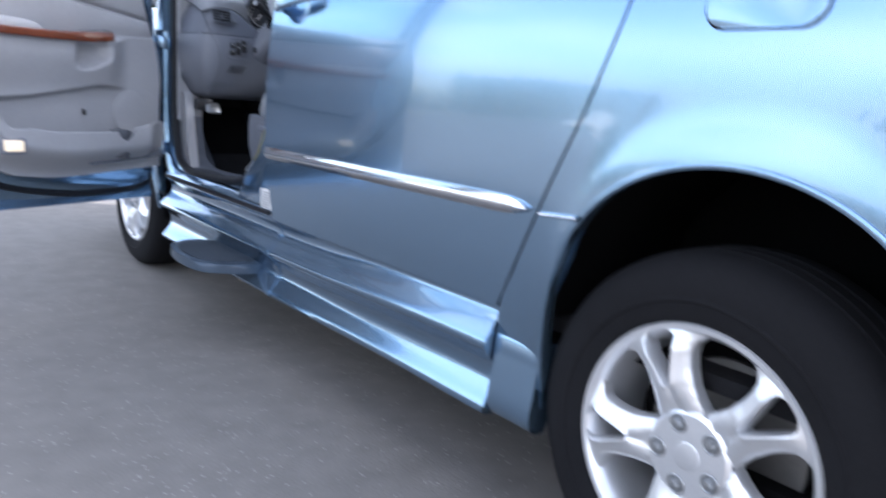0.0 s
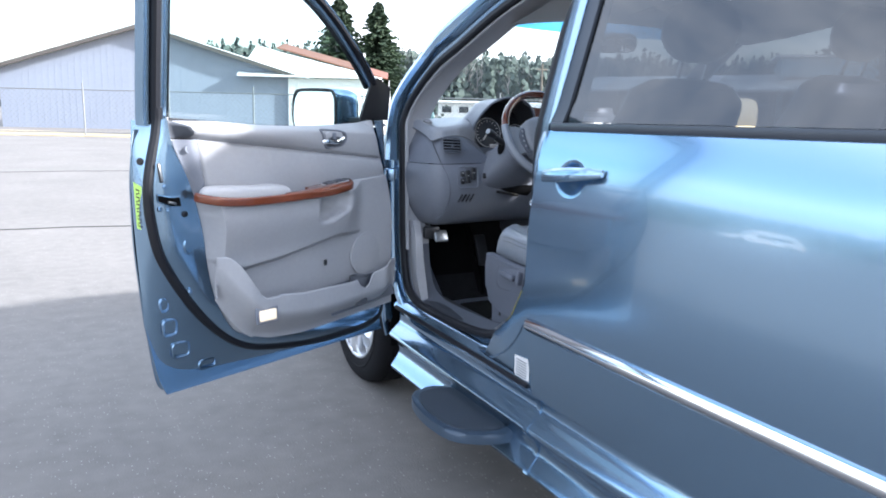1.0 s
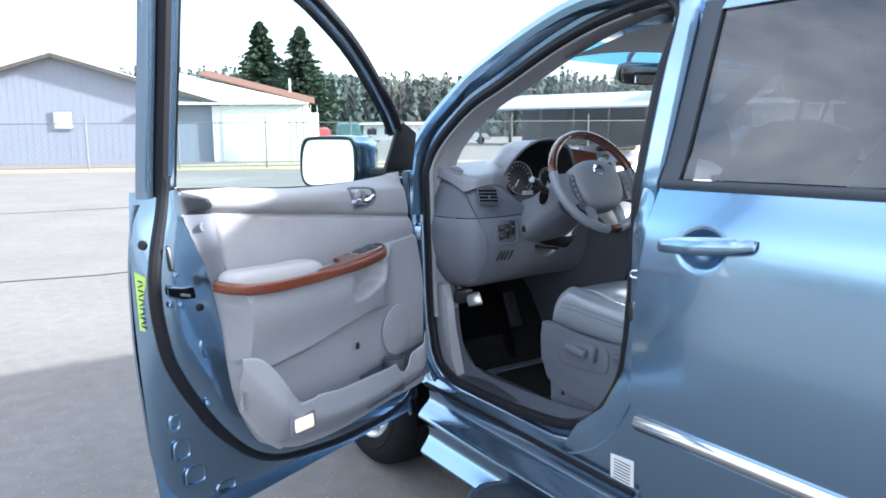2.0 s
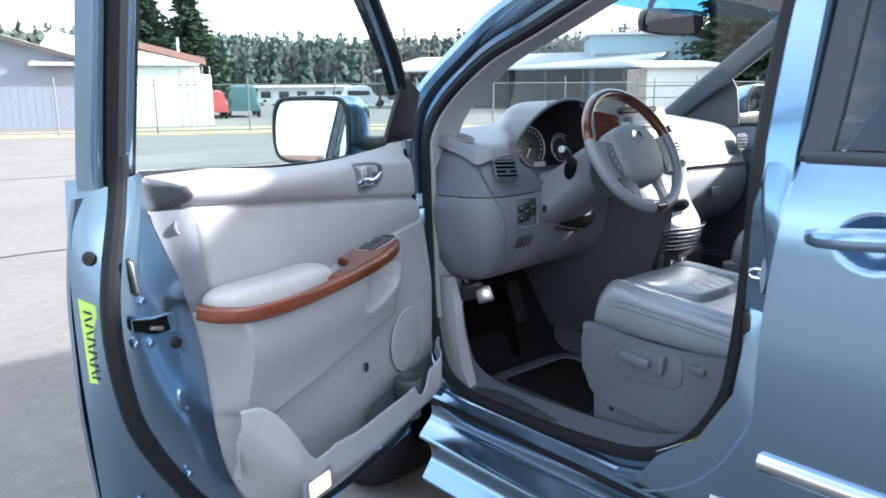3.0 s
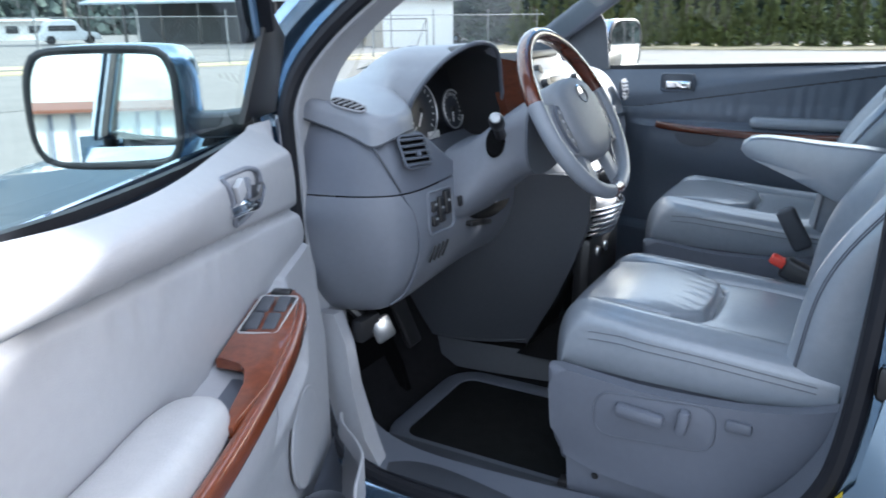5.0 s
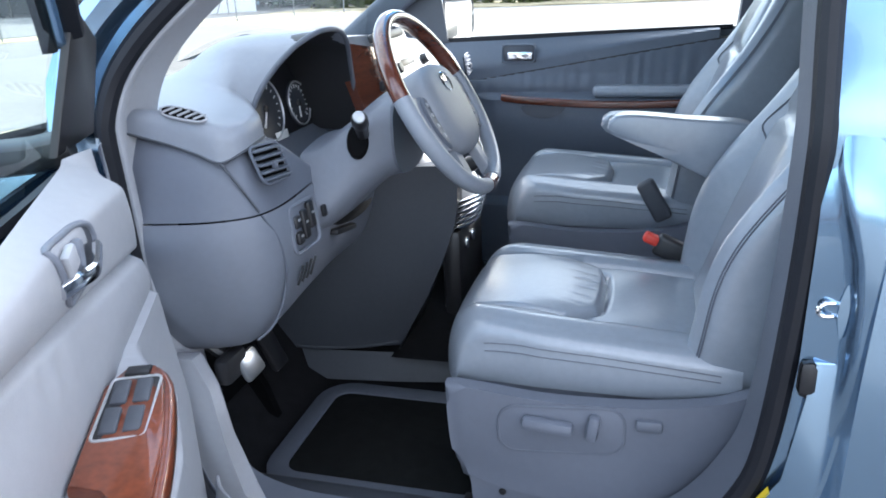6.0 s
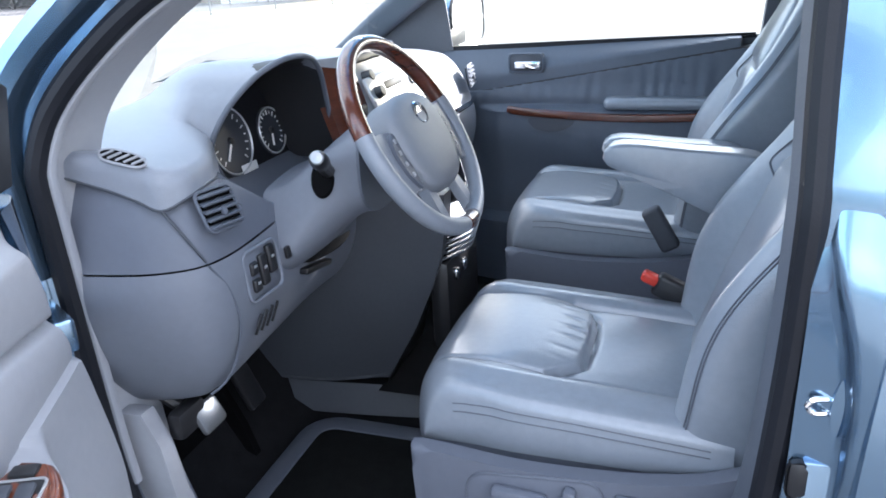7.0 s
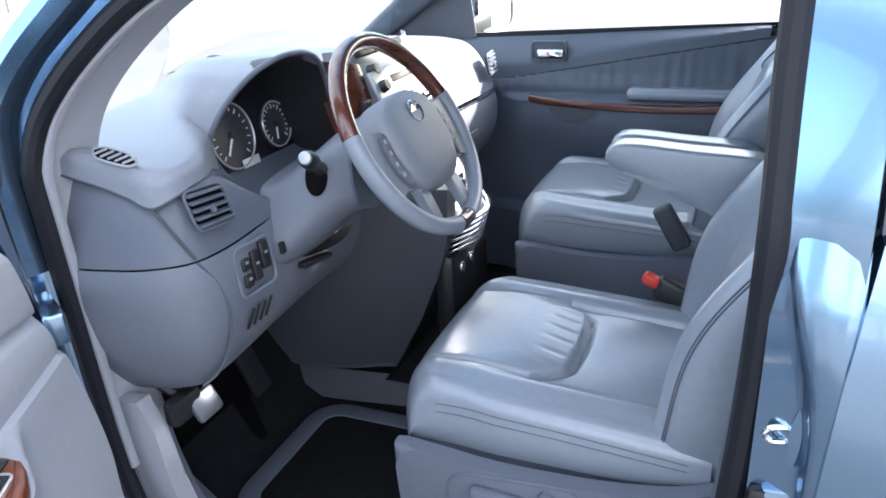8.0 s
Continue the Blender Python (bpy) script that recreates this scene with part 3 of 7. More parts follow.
parked_car(material("red_car_paint", (0.25, 0.03, 0.025), 0.4, coat=0.6), "red car parked beyond the fence", (15.0, 37.0, 0), 70)
parked_car(material("silver_car_paint", (0.5, 0.52, 0.55), 0.4, 0.4, coat=0.6), "silver car parked beyond the fence", (16.2, 40.0, 0), 65)
parked_car(material("green_car_paint", (0.02, 0.07, 0.075), 0.4, coat=0.6), "dark green van parked beyond the fence", (17.4, 38.0, 0), 68, 1.18)
parked_car(material("cream_car_paint", (0.78, 0.78, 0.76), 0.4, coat=0.5), "white van parked across the lot", (-33.0, 23.5, 0), 30, 1.4)
parked_car(material("white_car_paint", (0.75, 0.76, 0.77), 0.4, coat=0.6), "white van parked beyond the fence", (36.0, 52.5, 0), -30, 1.22)


# ---- the minivan ----
XC = -0.13  # the middle plane
van = thing("minivan", "light blue metallic minivan with its driver's door wide open", "minivan")
side_z = spline([(z, x, 0) for z, x in ((0.27, -0.915), (0.45, -0.938), (0.60, -0.953), (0.80, -0.964), (1.00, -0.962), (1.15, -0.948), (1.27, -0.918), (1.33, -0.893), (1.72, -0.785))])
SIDE = [side_z(i / 240) for i in range(241)]
side_x = table([p.x for p in SIDE], [p.y for p in SIDE])
REAR_HUB, FRONT_HUB = Vector((-0.93, -3.03, 0.348)), Vector((-0.93, 0.06, 0.348))


def flank(y, z, out=0.0):
    """The left flank's surface, with the flared lips over the wheels."""
    x = side_x(z)
    for cy, a, b, e in ((-3.06, 0.376, 0.50, 2.4), (0.06, 0.395, 0.50, 2.0)):
        r = (abs((y - cy) / a) ** e + abs((z - 0.345) / b) ** e) ** (1 / e)
        x -= 0.010 * math.exp(-(((r - 1.0) / 0.10) ** 2)) * ease(0.25, 0.5, z)
    x += 0.10 * ease(-0.2, 1.0, y) ** 2 + 0.10 * ease(-3.3, -4.2, y) ** 2
    return Vector((x - out, y, z))


def mirrored(p):
    return Vector((2 * XC - p.x, p.y, p.z))


def edge(pts):
    return spline([(y, z, 0) for y, z in pts])


def flank_panel(name, l, r, b, t, nu, nv, label="", right=False, mat=M_PAINT, thick=0.03, dent=None):
    f = coons(edge(l), edge(r), edge(b), edge(t))

    def g(u, v):
        y, z = f(u, v)[:2]
        q = flank(y, z, -dent(y, z) if dent else 0.0)
        return mirrored(q) if right else q
    return part(name, shell(g, nu, nv, (-thick if right else thick, 0, 0)), mat, van, label)


def grip_bowl(y, z):
    """The scooped recess behind the sliding door's pull handle."""
    r = ((y + 1.612) / 0.058) ** 2 + ((z - 1.140) / 0.046) ** 2
    return 0.010 * ease(1.2, 0.15, r)


SL_FRONT = [(-1.472, 0.488), (-1.458, 0.60), (-1.443, 0.70), (-1.443, 0.94), (-1.451, 1.10), (-1.462, 1.20), (-1.470, 1.262)]
SL_REAR = [(-2.545, 0.488), (-2.585, 0.57), (-2.66, 0.73), (-2.745, 0.91), (-2.79, 1.03), (-2.815, 1.12), (-2.82, 1.285)]
sliding_door = flank_panel("sliding_door", SL_FRONT, SL_REAR, [SL_FRONT[0], SL_REAR[0]], [SL_FRONT[-1], SL_REAR[-1]], 200, 110, "closed sliding door in light blue metallic paint", dent=grip_bowl, thick=0.04)


def arch(hub, n=26, a=0.395, b=0.50, e=0.9):
    return [(hub.y + a * math.cos(math.pi * i / n), 0.345 + b * max(0.0, math.sin(math.pi * i / n)) ** e) for i in range(n + 1)]


Q_FRONT = [(-2.552, 0.285), (-2.551, 0.48)] + [(y - 0.007, z) for y, z in SL_REAR[1:]]
arch_r = arch(REAR_HUB + Vector((0, -0.03, 0)), 40, 0.376, 0.50, 0.68)
quarter = flank_panel("quarter_panel", Q_FRONT, [(-4.02, 0.40), (-4.06, 0.8), (-4.04, 1.285)], [(-2.552, 0.285), (-2.677, 0.285)] + [(-2.684, 0.29), (-2.684, 0.335)] + arch_r[1:-1] + [(-3.436, 0.335), (-3.44, 0.30), (-3.7, 0.32), (-4.02, 0.40)], [(-2.827, 1.285), (-4.04, 1.285)], 90, 18, "light blue rear quarter with a flared wheel arch")
arch_f = arch(FRONT_HUB)
flank_panel("front_wing", [(-0.36, 0.42), (-0.352, 0.8), (-0.345, 1.20)], [(0.92, 0.40), (0.95, 0.62), (0.88, 0.90)], [(-0.36, 0.42), (-0.34, 0.40)] + arch_f[::-1][1:-1] + [(0.46, 0.38), (0.92, 0.40)], [(-0.345, 1.20), (0.2, 1.10), (0.6, 1.03), (0.88, 0.90)], 60, 14)
for hub, pts in ((REAR_HUB, arch_r), (FRONT_HUB, arch_f)):
    part("arch_lip", sweep([flank(y, z, 0.004) + Vector((0.014, 0, 0)) for y, z in pts], rect(0.012, 0.03, 0.004, 2), (1, 0, 0)), M_PAINT, van)
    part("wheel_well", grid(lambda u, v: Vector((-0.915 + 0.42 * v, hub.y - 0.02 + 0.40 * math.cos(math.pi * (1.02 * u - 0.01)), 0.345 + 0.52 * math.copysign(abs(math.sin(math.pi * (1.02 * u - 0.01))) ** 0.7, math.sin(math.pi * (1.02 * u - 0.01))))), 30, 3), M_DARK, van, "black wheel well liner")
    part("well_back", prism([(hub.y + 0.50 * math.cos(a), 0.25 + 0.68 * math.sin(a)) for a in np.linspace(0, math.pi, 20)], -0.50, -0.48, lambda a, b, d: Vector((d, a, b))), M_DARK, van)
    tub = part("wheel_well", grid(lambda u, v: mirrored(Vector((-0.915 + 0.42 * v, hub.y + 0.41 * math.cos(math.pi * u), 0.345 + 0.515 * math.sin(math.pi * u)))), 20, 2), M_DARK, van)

# body-coloured side step moulding under the doors
BOARD = [(-0.925, 0.500), (-0.922, 0.490), (-0.912, 0.470), (-0.908, 0.448), (-0.910, 0.434), (-0.914, 0.427), (-0.932, 0.411), (-0.950, 0.393), (-0.957, 0.384), (-0.957, 0.375), (-0.951, 0.367), (-0.932, 0.352), (-0.918, 0.334), (-0.911, 0.314), (-0.911, 0.300), (-0.916, 0.290), (-0.928, 0.272), (-0.943, 0.252), (-0.949, 0.242), (-0.947, 0.234), (-0.935, 0.230), (-0.89, 0.24), (-0.87, 0.38), (-0.87, 0.50)]
BOARD_END = [(-0.930, 0.505), (-0.930, 0.494), (-0.925, 0.482), (-0.924, 0.472), (-0.927, 0.464), (-0.934, 0.458), (-0.948, 0.440), (-0.962, 0.416), (-0.967, 0.404), (-0.966, 0.394), (-0.960, 0.385), (-0.944, 0.368), (-0.934, 0.350), (-0.929, 0.330), (-0.929, 0.317), (-0.933, 0.307), (-0.942, 0.286), (-0.953, 0.262), (-0.957, 0.250), (-0.954, 0.242), (-0.942, 0.237), (-0.89, 0.24), (-0.87, 0.38), (-0.87, 0.505)]


def lay(prof, y0, y1, n=8, k=3, end=None):
    """A cross-section (x, z) run along the car, with a rounded outline."""
    s = spline([(x, z, 0) for x, z in prof], True)
    m = len(prof) * k
    ring = [s(i / m) for i in range(m)]
    bm = bmesh.new()
    s2 = spline([(x, z, 0) for x, z in end or prof], True)
    ring2 = [s2(i / m) for i in range(m)]
    rows = [[bm.verts.new((p.x + (q.x - p.x) * ease(0, 1, j / n), y0 + (y1 - y0) * j / n, p.y + (q.y - p.y) * ease(0, 1, j / n))) for p, q in zip(ring, ring2)] for j in range(n + 1)]
    for j in range(n):
        for i in range(m):
            bm.faces.new((rows[j][i], rows[j][(i + 1) % m], rows[j + 1][(i + 1) % m], rows[j + 1][i]))
    bm.faces.new(rows[0])
    bm.faces.new(rows[-1])
    return bm


part("side_skirt", lay(BOARD, -1.475, -2.545, 12, end=BOARD_END), M_PAINT, van, "light blue sculpted side skirt", 40)
part("side_skirt", lay(BOARD, -0.44, -1.46), M_PAINT, van, "light blue sculpted side skirt", 40)
part("skirt_joint", lay([(x - 0.004 if x < -0.9 else x, z + (0.003 if z > 0.45 else -0.003)) for x, z in BOARD], -1.458, -1.478, 1), M_PAINT, van)
TAIL = [(-0.934, 0.43), (-0.940, 0.39), (-0.946, 0.34), (-0.952, 0.29), (-0.950, 0.262), (-0.940, 0.247), (-0.90, 0.245), (-0.88, 0.35), (-0.88, 0.43)]
part("skirt_end", lay(TAIL, -2.553, -2.682, 4), M_PAINT, van, "plain body panel between skirt and wheel arch")
STEP = smooth_outline([(-0.89, -0.90), (-1.00, -0.872), (-1.050, -0.885), (-1.09, -0.955), (-1.112, -1.08), (-1.104, -1.21), (-1.075, -1.275), (-0.98, -1.332), (-0.89, -1.32)], 44)
step = part("step_plate", prism(STEP, 0.276, 0.308, lambda a, b, d: Vector((a, b, d)), 0.012), material("step_paint", (0.045, 0.07, 0.105), 0.45, 0.2, 0.2, 0.1), van, "dark blue rounded step plate below the door")
part("grip_pad", prism([(-0.995 + (x + 0.995) * 0.80, -1.10 + (y + 1.10) * 0.84) for x, y in STEP], 0.306, 0.312, lambda a, b, d: Vector((a, b, d)), 0.003), material("step_grip", (0.03, 0.042, 0.06), 0.8, bump=0.9, bump_scale=500), step)

# chrome strip, handle and flap on the flank
def mould(y0, y1, z0, z1, tip, half=0.0165):
    bm = bmesh.new()
    rows = []
    n = 60
    for i in range(n + 1):
        y, z = y0 + (y1 - y0) * i / n, z0 + (z1 - z0) * i / n
        k = min(1, (y - y1) / tip) if tip else 1
        hgt = half * math.sqrt(max(1 - (1 - k) ** 2, 0.01))
        rows.append([bm.verts.new(flank(y, z + s * hgt, d)) for s, d in ((-1, 0.0), (-1, 0.008), (-0.55, 0.013), (-0.45, 0.0145), (0.0, 0.0165), (0.45, 0.0145), (0.55, 0.013), (1, 0.008), (1, 0.0))])
    for a, b in zip(rows, rows[1:]):
        for j in range(8):
            bm.faces.new((a[j], b[j], b[j + 1], a[j + 1]))
    bm.faces.new(rows[0])
    return bm


part("chrome_strip", mould(-1.462, -2.632, 0.703, 0.712, 0.09, 0.018), M_CHROME, sliding_door, "chrome side moulding")
part("chrome_strip", mould(-2.672, -2.772, 0.708, 0.717, 0.0, 0.005), M_CHROME, quarter)


def pull_handle(y0, y1, z, parent):
    s = spline([(0.0, y0, z - 0.004), (0.028, y0 - 0.03, z), (0.038, (y0 + y1) / 2, z + 0.010), (0.028, y1 + 0.03, z + 0.020), (0.0, y1, z + 0.022)])
    bm = grid(lambda u, v: (lambda p, k: flank(p.y, p.z + 0.019 * k * math.sin(2 * math.pi * v), p.x + 0.002 + 0.009 * k * math.cos(2 * math.pi * v)))(s(0.02 + 0.96 * u), 0.25 + 0.75 * math.sin(math.pi * (0.04 + 0.92 * u)) ** 0.45), 28, 14, cv=True)
    return part("door_handle", bm, M_PAINT, parent, "light blue pull handle")


pull_handle(-1.500, -1.745, 1.143, sliding_door)
flap = [flank(-3.06 + a, 1.122 + b, 0.0) for a, b in rect(0.19, 0.145, 0.035, 5)]
part("fuel_flap", prism([(-3.06 + a, 1.122 + b) for a, b in rect(0.19, 0.145, 0.035, 5)], -0.004, 0.004, lambda a, b, d: flank(a, b, d), 0.002), M_PAINT, quarter)
part("flap_gap", sweep(flap, circle(0.0035, 6), (1, 0, 0), closed=True), M_DARK, quarter)
part("door_gap", sweep([flank(y - 0.0035, z, -0.006) for y, z in SL_REAR], circle(0.0045, 6), (1, 0, 0)), M_DARK, van)

# glass house, left side
GLASS_SL = ([(-1.508, 1.285), (-1.520, 1.66)], [(-2.80, 1.305), (-2.72, 1.66)])


def pane(name, l, r, right=False, mat=M_TINT, out=-0.006, parent=van, label=""):
    f = coons(edge(l), edge(r), edge([l[0], r[0]]), edge([l[-1], r[-1]]))
    return part(name, grid(lambda u, v: (mirrored if right else Vector)(flank(*f(u, v)[:2], out)), 10, 6), mat, parent, label, shadow=mat is M_TINT)


M_FRAME = material("dark_window_frame", (0.035, 0.042, 0.055), 0.35, vary=0.05)
pane("window", *GLASS_SL, parent=sliding_door, label="dark privacy glass")
part("window_frame", shell(lambda u, v: flank(-1.466 - 0.050 * u - 0.010 * v, 1.272 + 0.41 * v, 0.003), 2, 8, (0.02, 0, 0)), M_FRAME, sliding_door, "dark window frame strip")
part("belt_strip", sweep([flank(-1.478 - 1.34 * i / 20, 1.272 + 0.022 * i / 20, 0.004) for i in range(21)], rect(0.012, 0.022, 0.004, 2), (0, 0, 1)), M_FRAME, sliding_door, "dark belt strip")
part("pillar_trim", shell(lambda u, v: flank(-2.80 - 0.10 * u + 0.05 * v, 1.29 + 0.38 * v, 0.002), 2, 6, (0.03, 0, 0)), M_FRAME, van)
pane("window", [(-2.90, 1.30), (-2.85, 1.66)], [(-3.85, 1.31), (-3.70, 1.64)], label="dark privacy glass")

# roof, nose and tail
def roof_f(u, v):
    y = -0.80 - 3.2 * u
    half = (0.64 - 0.06 * ease(0.8, 1, u) - 0.05 * (1 - ease(0, 0.12, u)))
    s = 2 * v - 1
    return Vector((XC + half * s, y - 0.10 * s * s * (1 - u) ** 6, 1.775 - 0.055 * s * s - 0.03 * ease(0.75, 1, u) - 0.055 * (1 - ease(0.0, 0.16, u))))


part("roof", shell(roof_f, 24, 14, (0, 0, -0.02)), M_PAINT, van)
part("headliner", grid(lambda u, v: roof_f(u, v) + Vector((0, 0, -0.065)), 16, 10), M_HEADLINER, van, "pale grey cloth headliner")
for right in (False, True):
    part("roof_rail", shell(lambda u, v: (mirrored if right else Vector)(flank((-1.10 if right else -1.45) - (2.9 if right else 2.55) * u, 1.66 + 0.075 * v, 0.003 - 0.05 * v * v)), 16, 4, ((-0.06 if right else 0.06), 0, -0.01)), M_PAINT, van)
part("tailgate", shell(lambda u, v: Vector((XC + 0.80 * (2 * u - 1) * (1 - 0.2 * v), -4.10 + 0.12 * (2 * u - 1) ** 2 + 0.22 * ease(0.5, 1, v), 0.35 + 0.93 * v)), 12, 10, (0, 0.03, 0)), M_PAINT, van)
part("rear_window", grid(lambda u, v: Vector((XC + 0.60 * (2 * u - 1), -3.95 + 0.09 * (2 * u - 1) ** 2 + 0.16 * v, 1.28 + 0.42 * v)), 8, 4), M_TINT, van, shadow=True)
part("bonnet", shell(lambda u, v: Vector((XC + 0.80 * (2 * u - 1) * (1 - 0.22 * ease(0.6, 1, v)), 0.02 - 0.10 * (2 * u - 1) ** 2 + 0.95 * v, 1.155 - 0.03 * (2 * u - 1) ** 4 - 0.13 * v - 0.18 * ease(0.7, 1, v))), 16, 14, (0, 0, -0.02)), M_PAINT, van)
part("front_bumper", shell(lambda u, v: Vector((XC + 0.84 * math.sin((u - 0.5) * 2.6) / math.sin(1.3), 1.00 - 0.28 * (2 * u - 1) ** 4, 0.25 + 0.62 * v)), 16, 6, (0, -0.03, 0)), M_PAINT, van, "light blue front bumper")
part("cowl", shell(lambda u, v: Vector((XC + 0.74 * (2 * u - 1), 0.06 - 0.12 * (2 * u - 1) ** 2 - 0.12 * v, 1.09 + 0.07 * v)), 12, 2, (0, 0, -0.02)), M_BLACKP, van)


def screen_f(u, v):
    s = 2 * u - 1
    return Vector((XC + s * (0.725 - 0.115 * v), 0.00 - 0.17 * s * s - 0.80 * v + 0.05 * s * s * v, 1.165 + 0.515 * v + 0.03 * math.sin(math.pi * v)))


part("windscreen", grid(screen_f, 14, 8), M_GLASS, van, "clear curved windscreen", shadow=False)
M_BAND = glass("blue_tint_band", (0.12, 0.45, 0.80))
part("tint_band", grid(lambda u, v: screen_f(0.03 + 0.94 * u, 0.86 + 0.13 * v) + Vector((0, -0.004, -0.004)), 14, 2), M_BAND, van, "blue tint band along the top", shadow=False)
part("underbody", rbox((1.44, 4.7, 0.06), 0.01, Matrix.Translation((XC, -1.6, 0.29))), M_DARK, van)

# right flank, seen through the cabin
flank_panel("right_flank", [(-0.36, 0.30), (-0.35, 1.2)], [(-4.02, 0.40), (-4.04, 1.27)], [(-0.36, 0.30), (-4.02, 0.40)], [(-0.35, 1.2), (-0.9, 1.225), (-4.04, 1.27)], 30, 12, right=True)
flank_panel("front_wing", [(-0.36, 0.42), (-0.345, 1.20)], [(0.92, 0.40), (0.88, 0.90)], [(-0.36, 0.42), (0.92, 0.40)], [(-0.345, 1.20), (0.2, 1.10), (0.6, 1.03), (0.88, 0.90)], 14, 10, right=True)
pane("window", [(-0.46, 1.235), (-0.62, 1.44), (-0.98, 1.66)], [(-1.43, 1.25), (-1.46, 1.66)], True, M_GLASS)
pane("window", [(-1.545, 1.27), (-1.575, 1.66)], [(-2.80, 1.29), (-2.72, 1.66)], True)
pane("window", [(-2.90, 1.29), (-2.85, 1.66)], [(-3.85, 1.30), (-3.70, 1.64)], True)
for y0, w in ((-1.43, 0.115), (-2.78, 0.13), (-3.72, 0.35)):
    part("pillar_trim", shell(lambda u, v: mirrored(flank(y0 - w * u - 0.02 * v, 1.22 + 0.46 * v, 0.0)), 2, 6, (-0.05, 0, 0)), M_TRIM_DARK, van)
    if y0 < -3:
        part("pillar_trim", shell(lambda u, v: flank(y0 - w * u - 0.02 * v, 1.27 + 0.41 * v, 0.0), 2, 6, (0.05, 0, 0)), M_PAINT, van)
# windscreen pillars: body colour outside, dark trim inside
A_PATH = [(-0.925, -0.375, 1.10), (-0.915, -0.368, 1.22), (-0.895, -0.368, 1.32), (-0.872, -0.415, 1.40), (-0.850, -0.515, 1.485), (-0.829, -0.645, 1.575), (-0.802, -0.91, 1.686), (-0.79, -1.10, 1.735), (-0.785, -1.45, 1.75)]
a_sp = spline(A_PATH)
A_PTS = [a_sp(i / 40) for i in range(41)]
part("screen_pillar", sweep(A_PTS, [(-0.022, -0.03), (-0.022, 0.02), (-0.012, 0.032), (0.01, 0.034), (0.026, 0.022), (0.03, -0.03)], (-1, 0, 0.3)), M_PAINT, van, "light blue windscreen pillar")
part("pillar_trim", sweep([p + Vector((0.045, -0.012, -0.02)) for p in A_PTS[8:]], rect(0.055, 0.05, 0.018, 3), (-1, 0, 0.3)), M_TRIM, van, "pale grey pillar trim")
# far pillar's trim: darker twin of the near one, backlit shade in its colour
M_PILLAR = material("shaded_pillar_trim", (0.078, 0.090, 0.114), 0.5, vary=0.05, bump=0.25, bump_scale=700)
far_sp = spline([(0.64, -0.16, 1.22), (0.605, -0.34, 1.347), (0.565, -0.55, 1.485), (0.53, -0.80, 1.66), (0.51, -0.95, 1.733), (0.50, -1.25, 1.765)])
FAR_A = [far_sp(i / 24) for i in range(25)]
part("screen_pillar", sweep([p + Vector((0.052, 0.012, 0.012)) for p in FAR_A], rect(0.05, 0.055, 0.018, 3), (1, 0, 0.3)), M_PAINT, van)
part("pillar_trim", sweep(FAR_A, rect(0.08, 0.06, 0.018, 3), (1, 0, 0.3)), M_PILLAR, van, "far pillar trim, coloured dark for the cabin shade")

# ---- the front door opening ----
OPEN = [(-0.413, 1.18), (-0.420, 1.00), (-0.430, 0.80), (-0.448, 0.68), (-0.492, 0.58), (-0.60, 0.541), (-0.80, 0.541), (-1.03, 0.556), (-1.17, 0.582), (-1.275, 0.648), (-1.345, 0.760), (-1.366, 0.86), (-1.379, 1.07), (-1.382, 1.26), (-1.380, 1.40), (-1.384, 1.54), (-1.405, 1.66), (-1.34, 1.715), (-1.15, 1.690), (-0.967, 1.635), (-0.737, 1.534), (-0.605, 1.477), (-0.50, 1.40), (-0.437, 1.33), (-0.413, 1.262)]
open_sp = spline([(y, z, 0) for y, z in OPEN], True)


def opening(k, grow=0.0, x=-0.895):
    """A point on the door opening's edge, grown outwards by so much."""
    p, a, b = open_sp(k % 1), open_sp((k - 0.004) % 1), open_sp((k + 0.004) % 1)
    t = (b - a).normalized()
    q = Vector((p.x + t.y * -grow, p.y + t.x * grow))
    return Vector((x + max(0, p.y - 1.25) * 0.25, q.x, q.y))


RING = [opening(i / 160) for i in range(160)]
out_sign = -1 if opening(0.2, 0.02).z > opening(0.2).z else 1
part("door_seal", sweep(RING, circle(0.0160, 10), (1, 0, 0), closed=True), M_RUBBER, van, "black rubber door seal")
part("seal_trim", sweep([opening(0.72 + 0.40 * i / 80, -0.015 * out_sign, -0.884) for i in range(81)], rect(0.012, 0.016, 0.004, 2), (1, 0, 0)), M_TRIM, van, "grey edge trim inside the seal")


def jamb(u, v):
    """The painted frame round the opening: from the seal outwards, stepping to the flank."""
    i = u * 160
    g = (0.012, 0.030, 0.040, 0.052, 0.075)[round(v * 4)]
    x = (-0.893, -0.898, -0.915, -0.922, -0.926)[round(v * 4)]
    q = opening(i / 160, g * out_sign, x)
    q.x += 0.022 * ease(0.95, 1.10, q.z) * ease(-1.34, -1.37, q.y)
    return q


part("door_jamb", grid(jamb, 160, 4, cu=True), M_PAINT, van, "painted door frame")
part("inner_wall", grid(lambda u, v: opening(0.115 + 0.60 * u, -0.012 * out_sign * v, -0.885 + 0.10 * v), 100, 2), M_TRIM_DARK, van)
part("pillar_side_trim", grid(lambda u, v: opening(0.715 + 0.40 * u, -0.012 * out_sign * v, -0.885 + 0.10 * v), 80, 2), M_TRIM, van, "pale grey trim along the windscreen pillar")
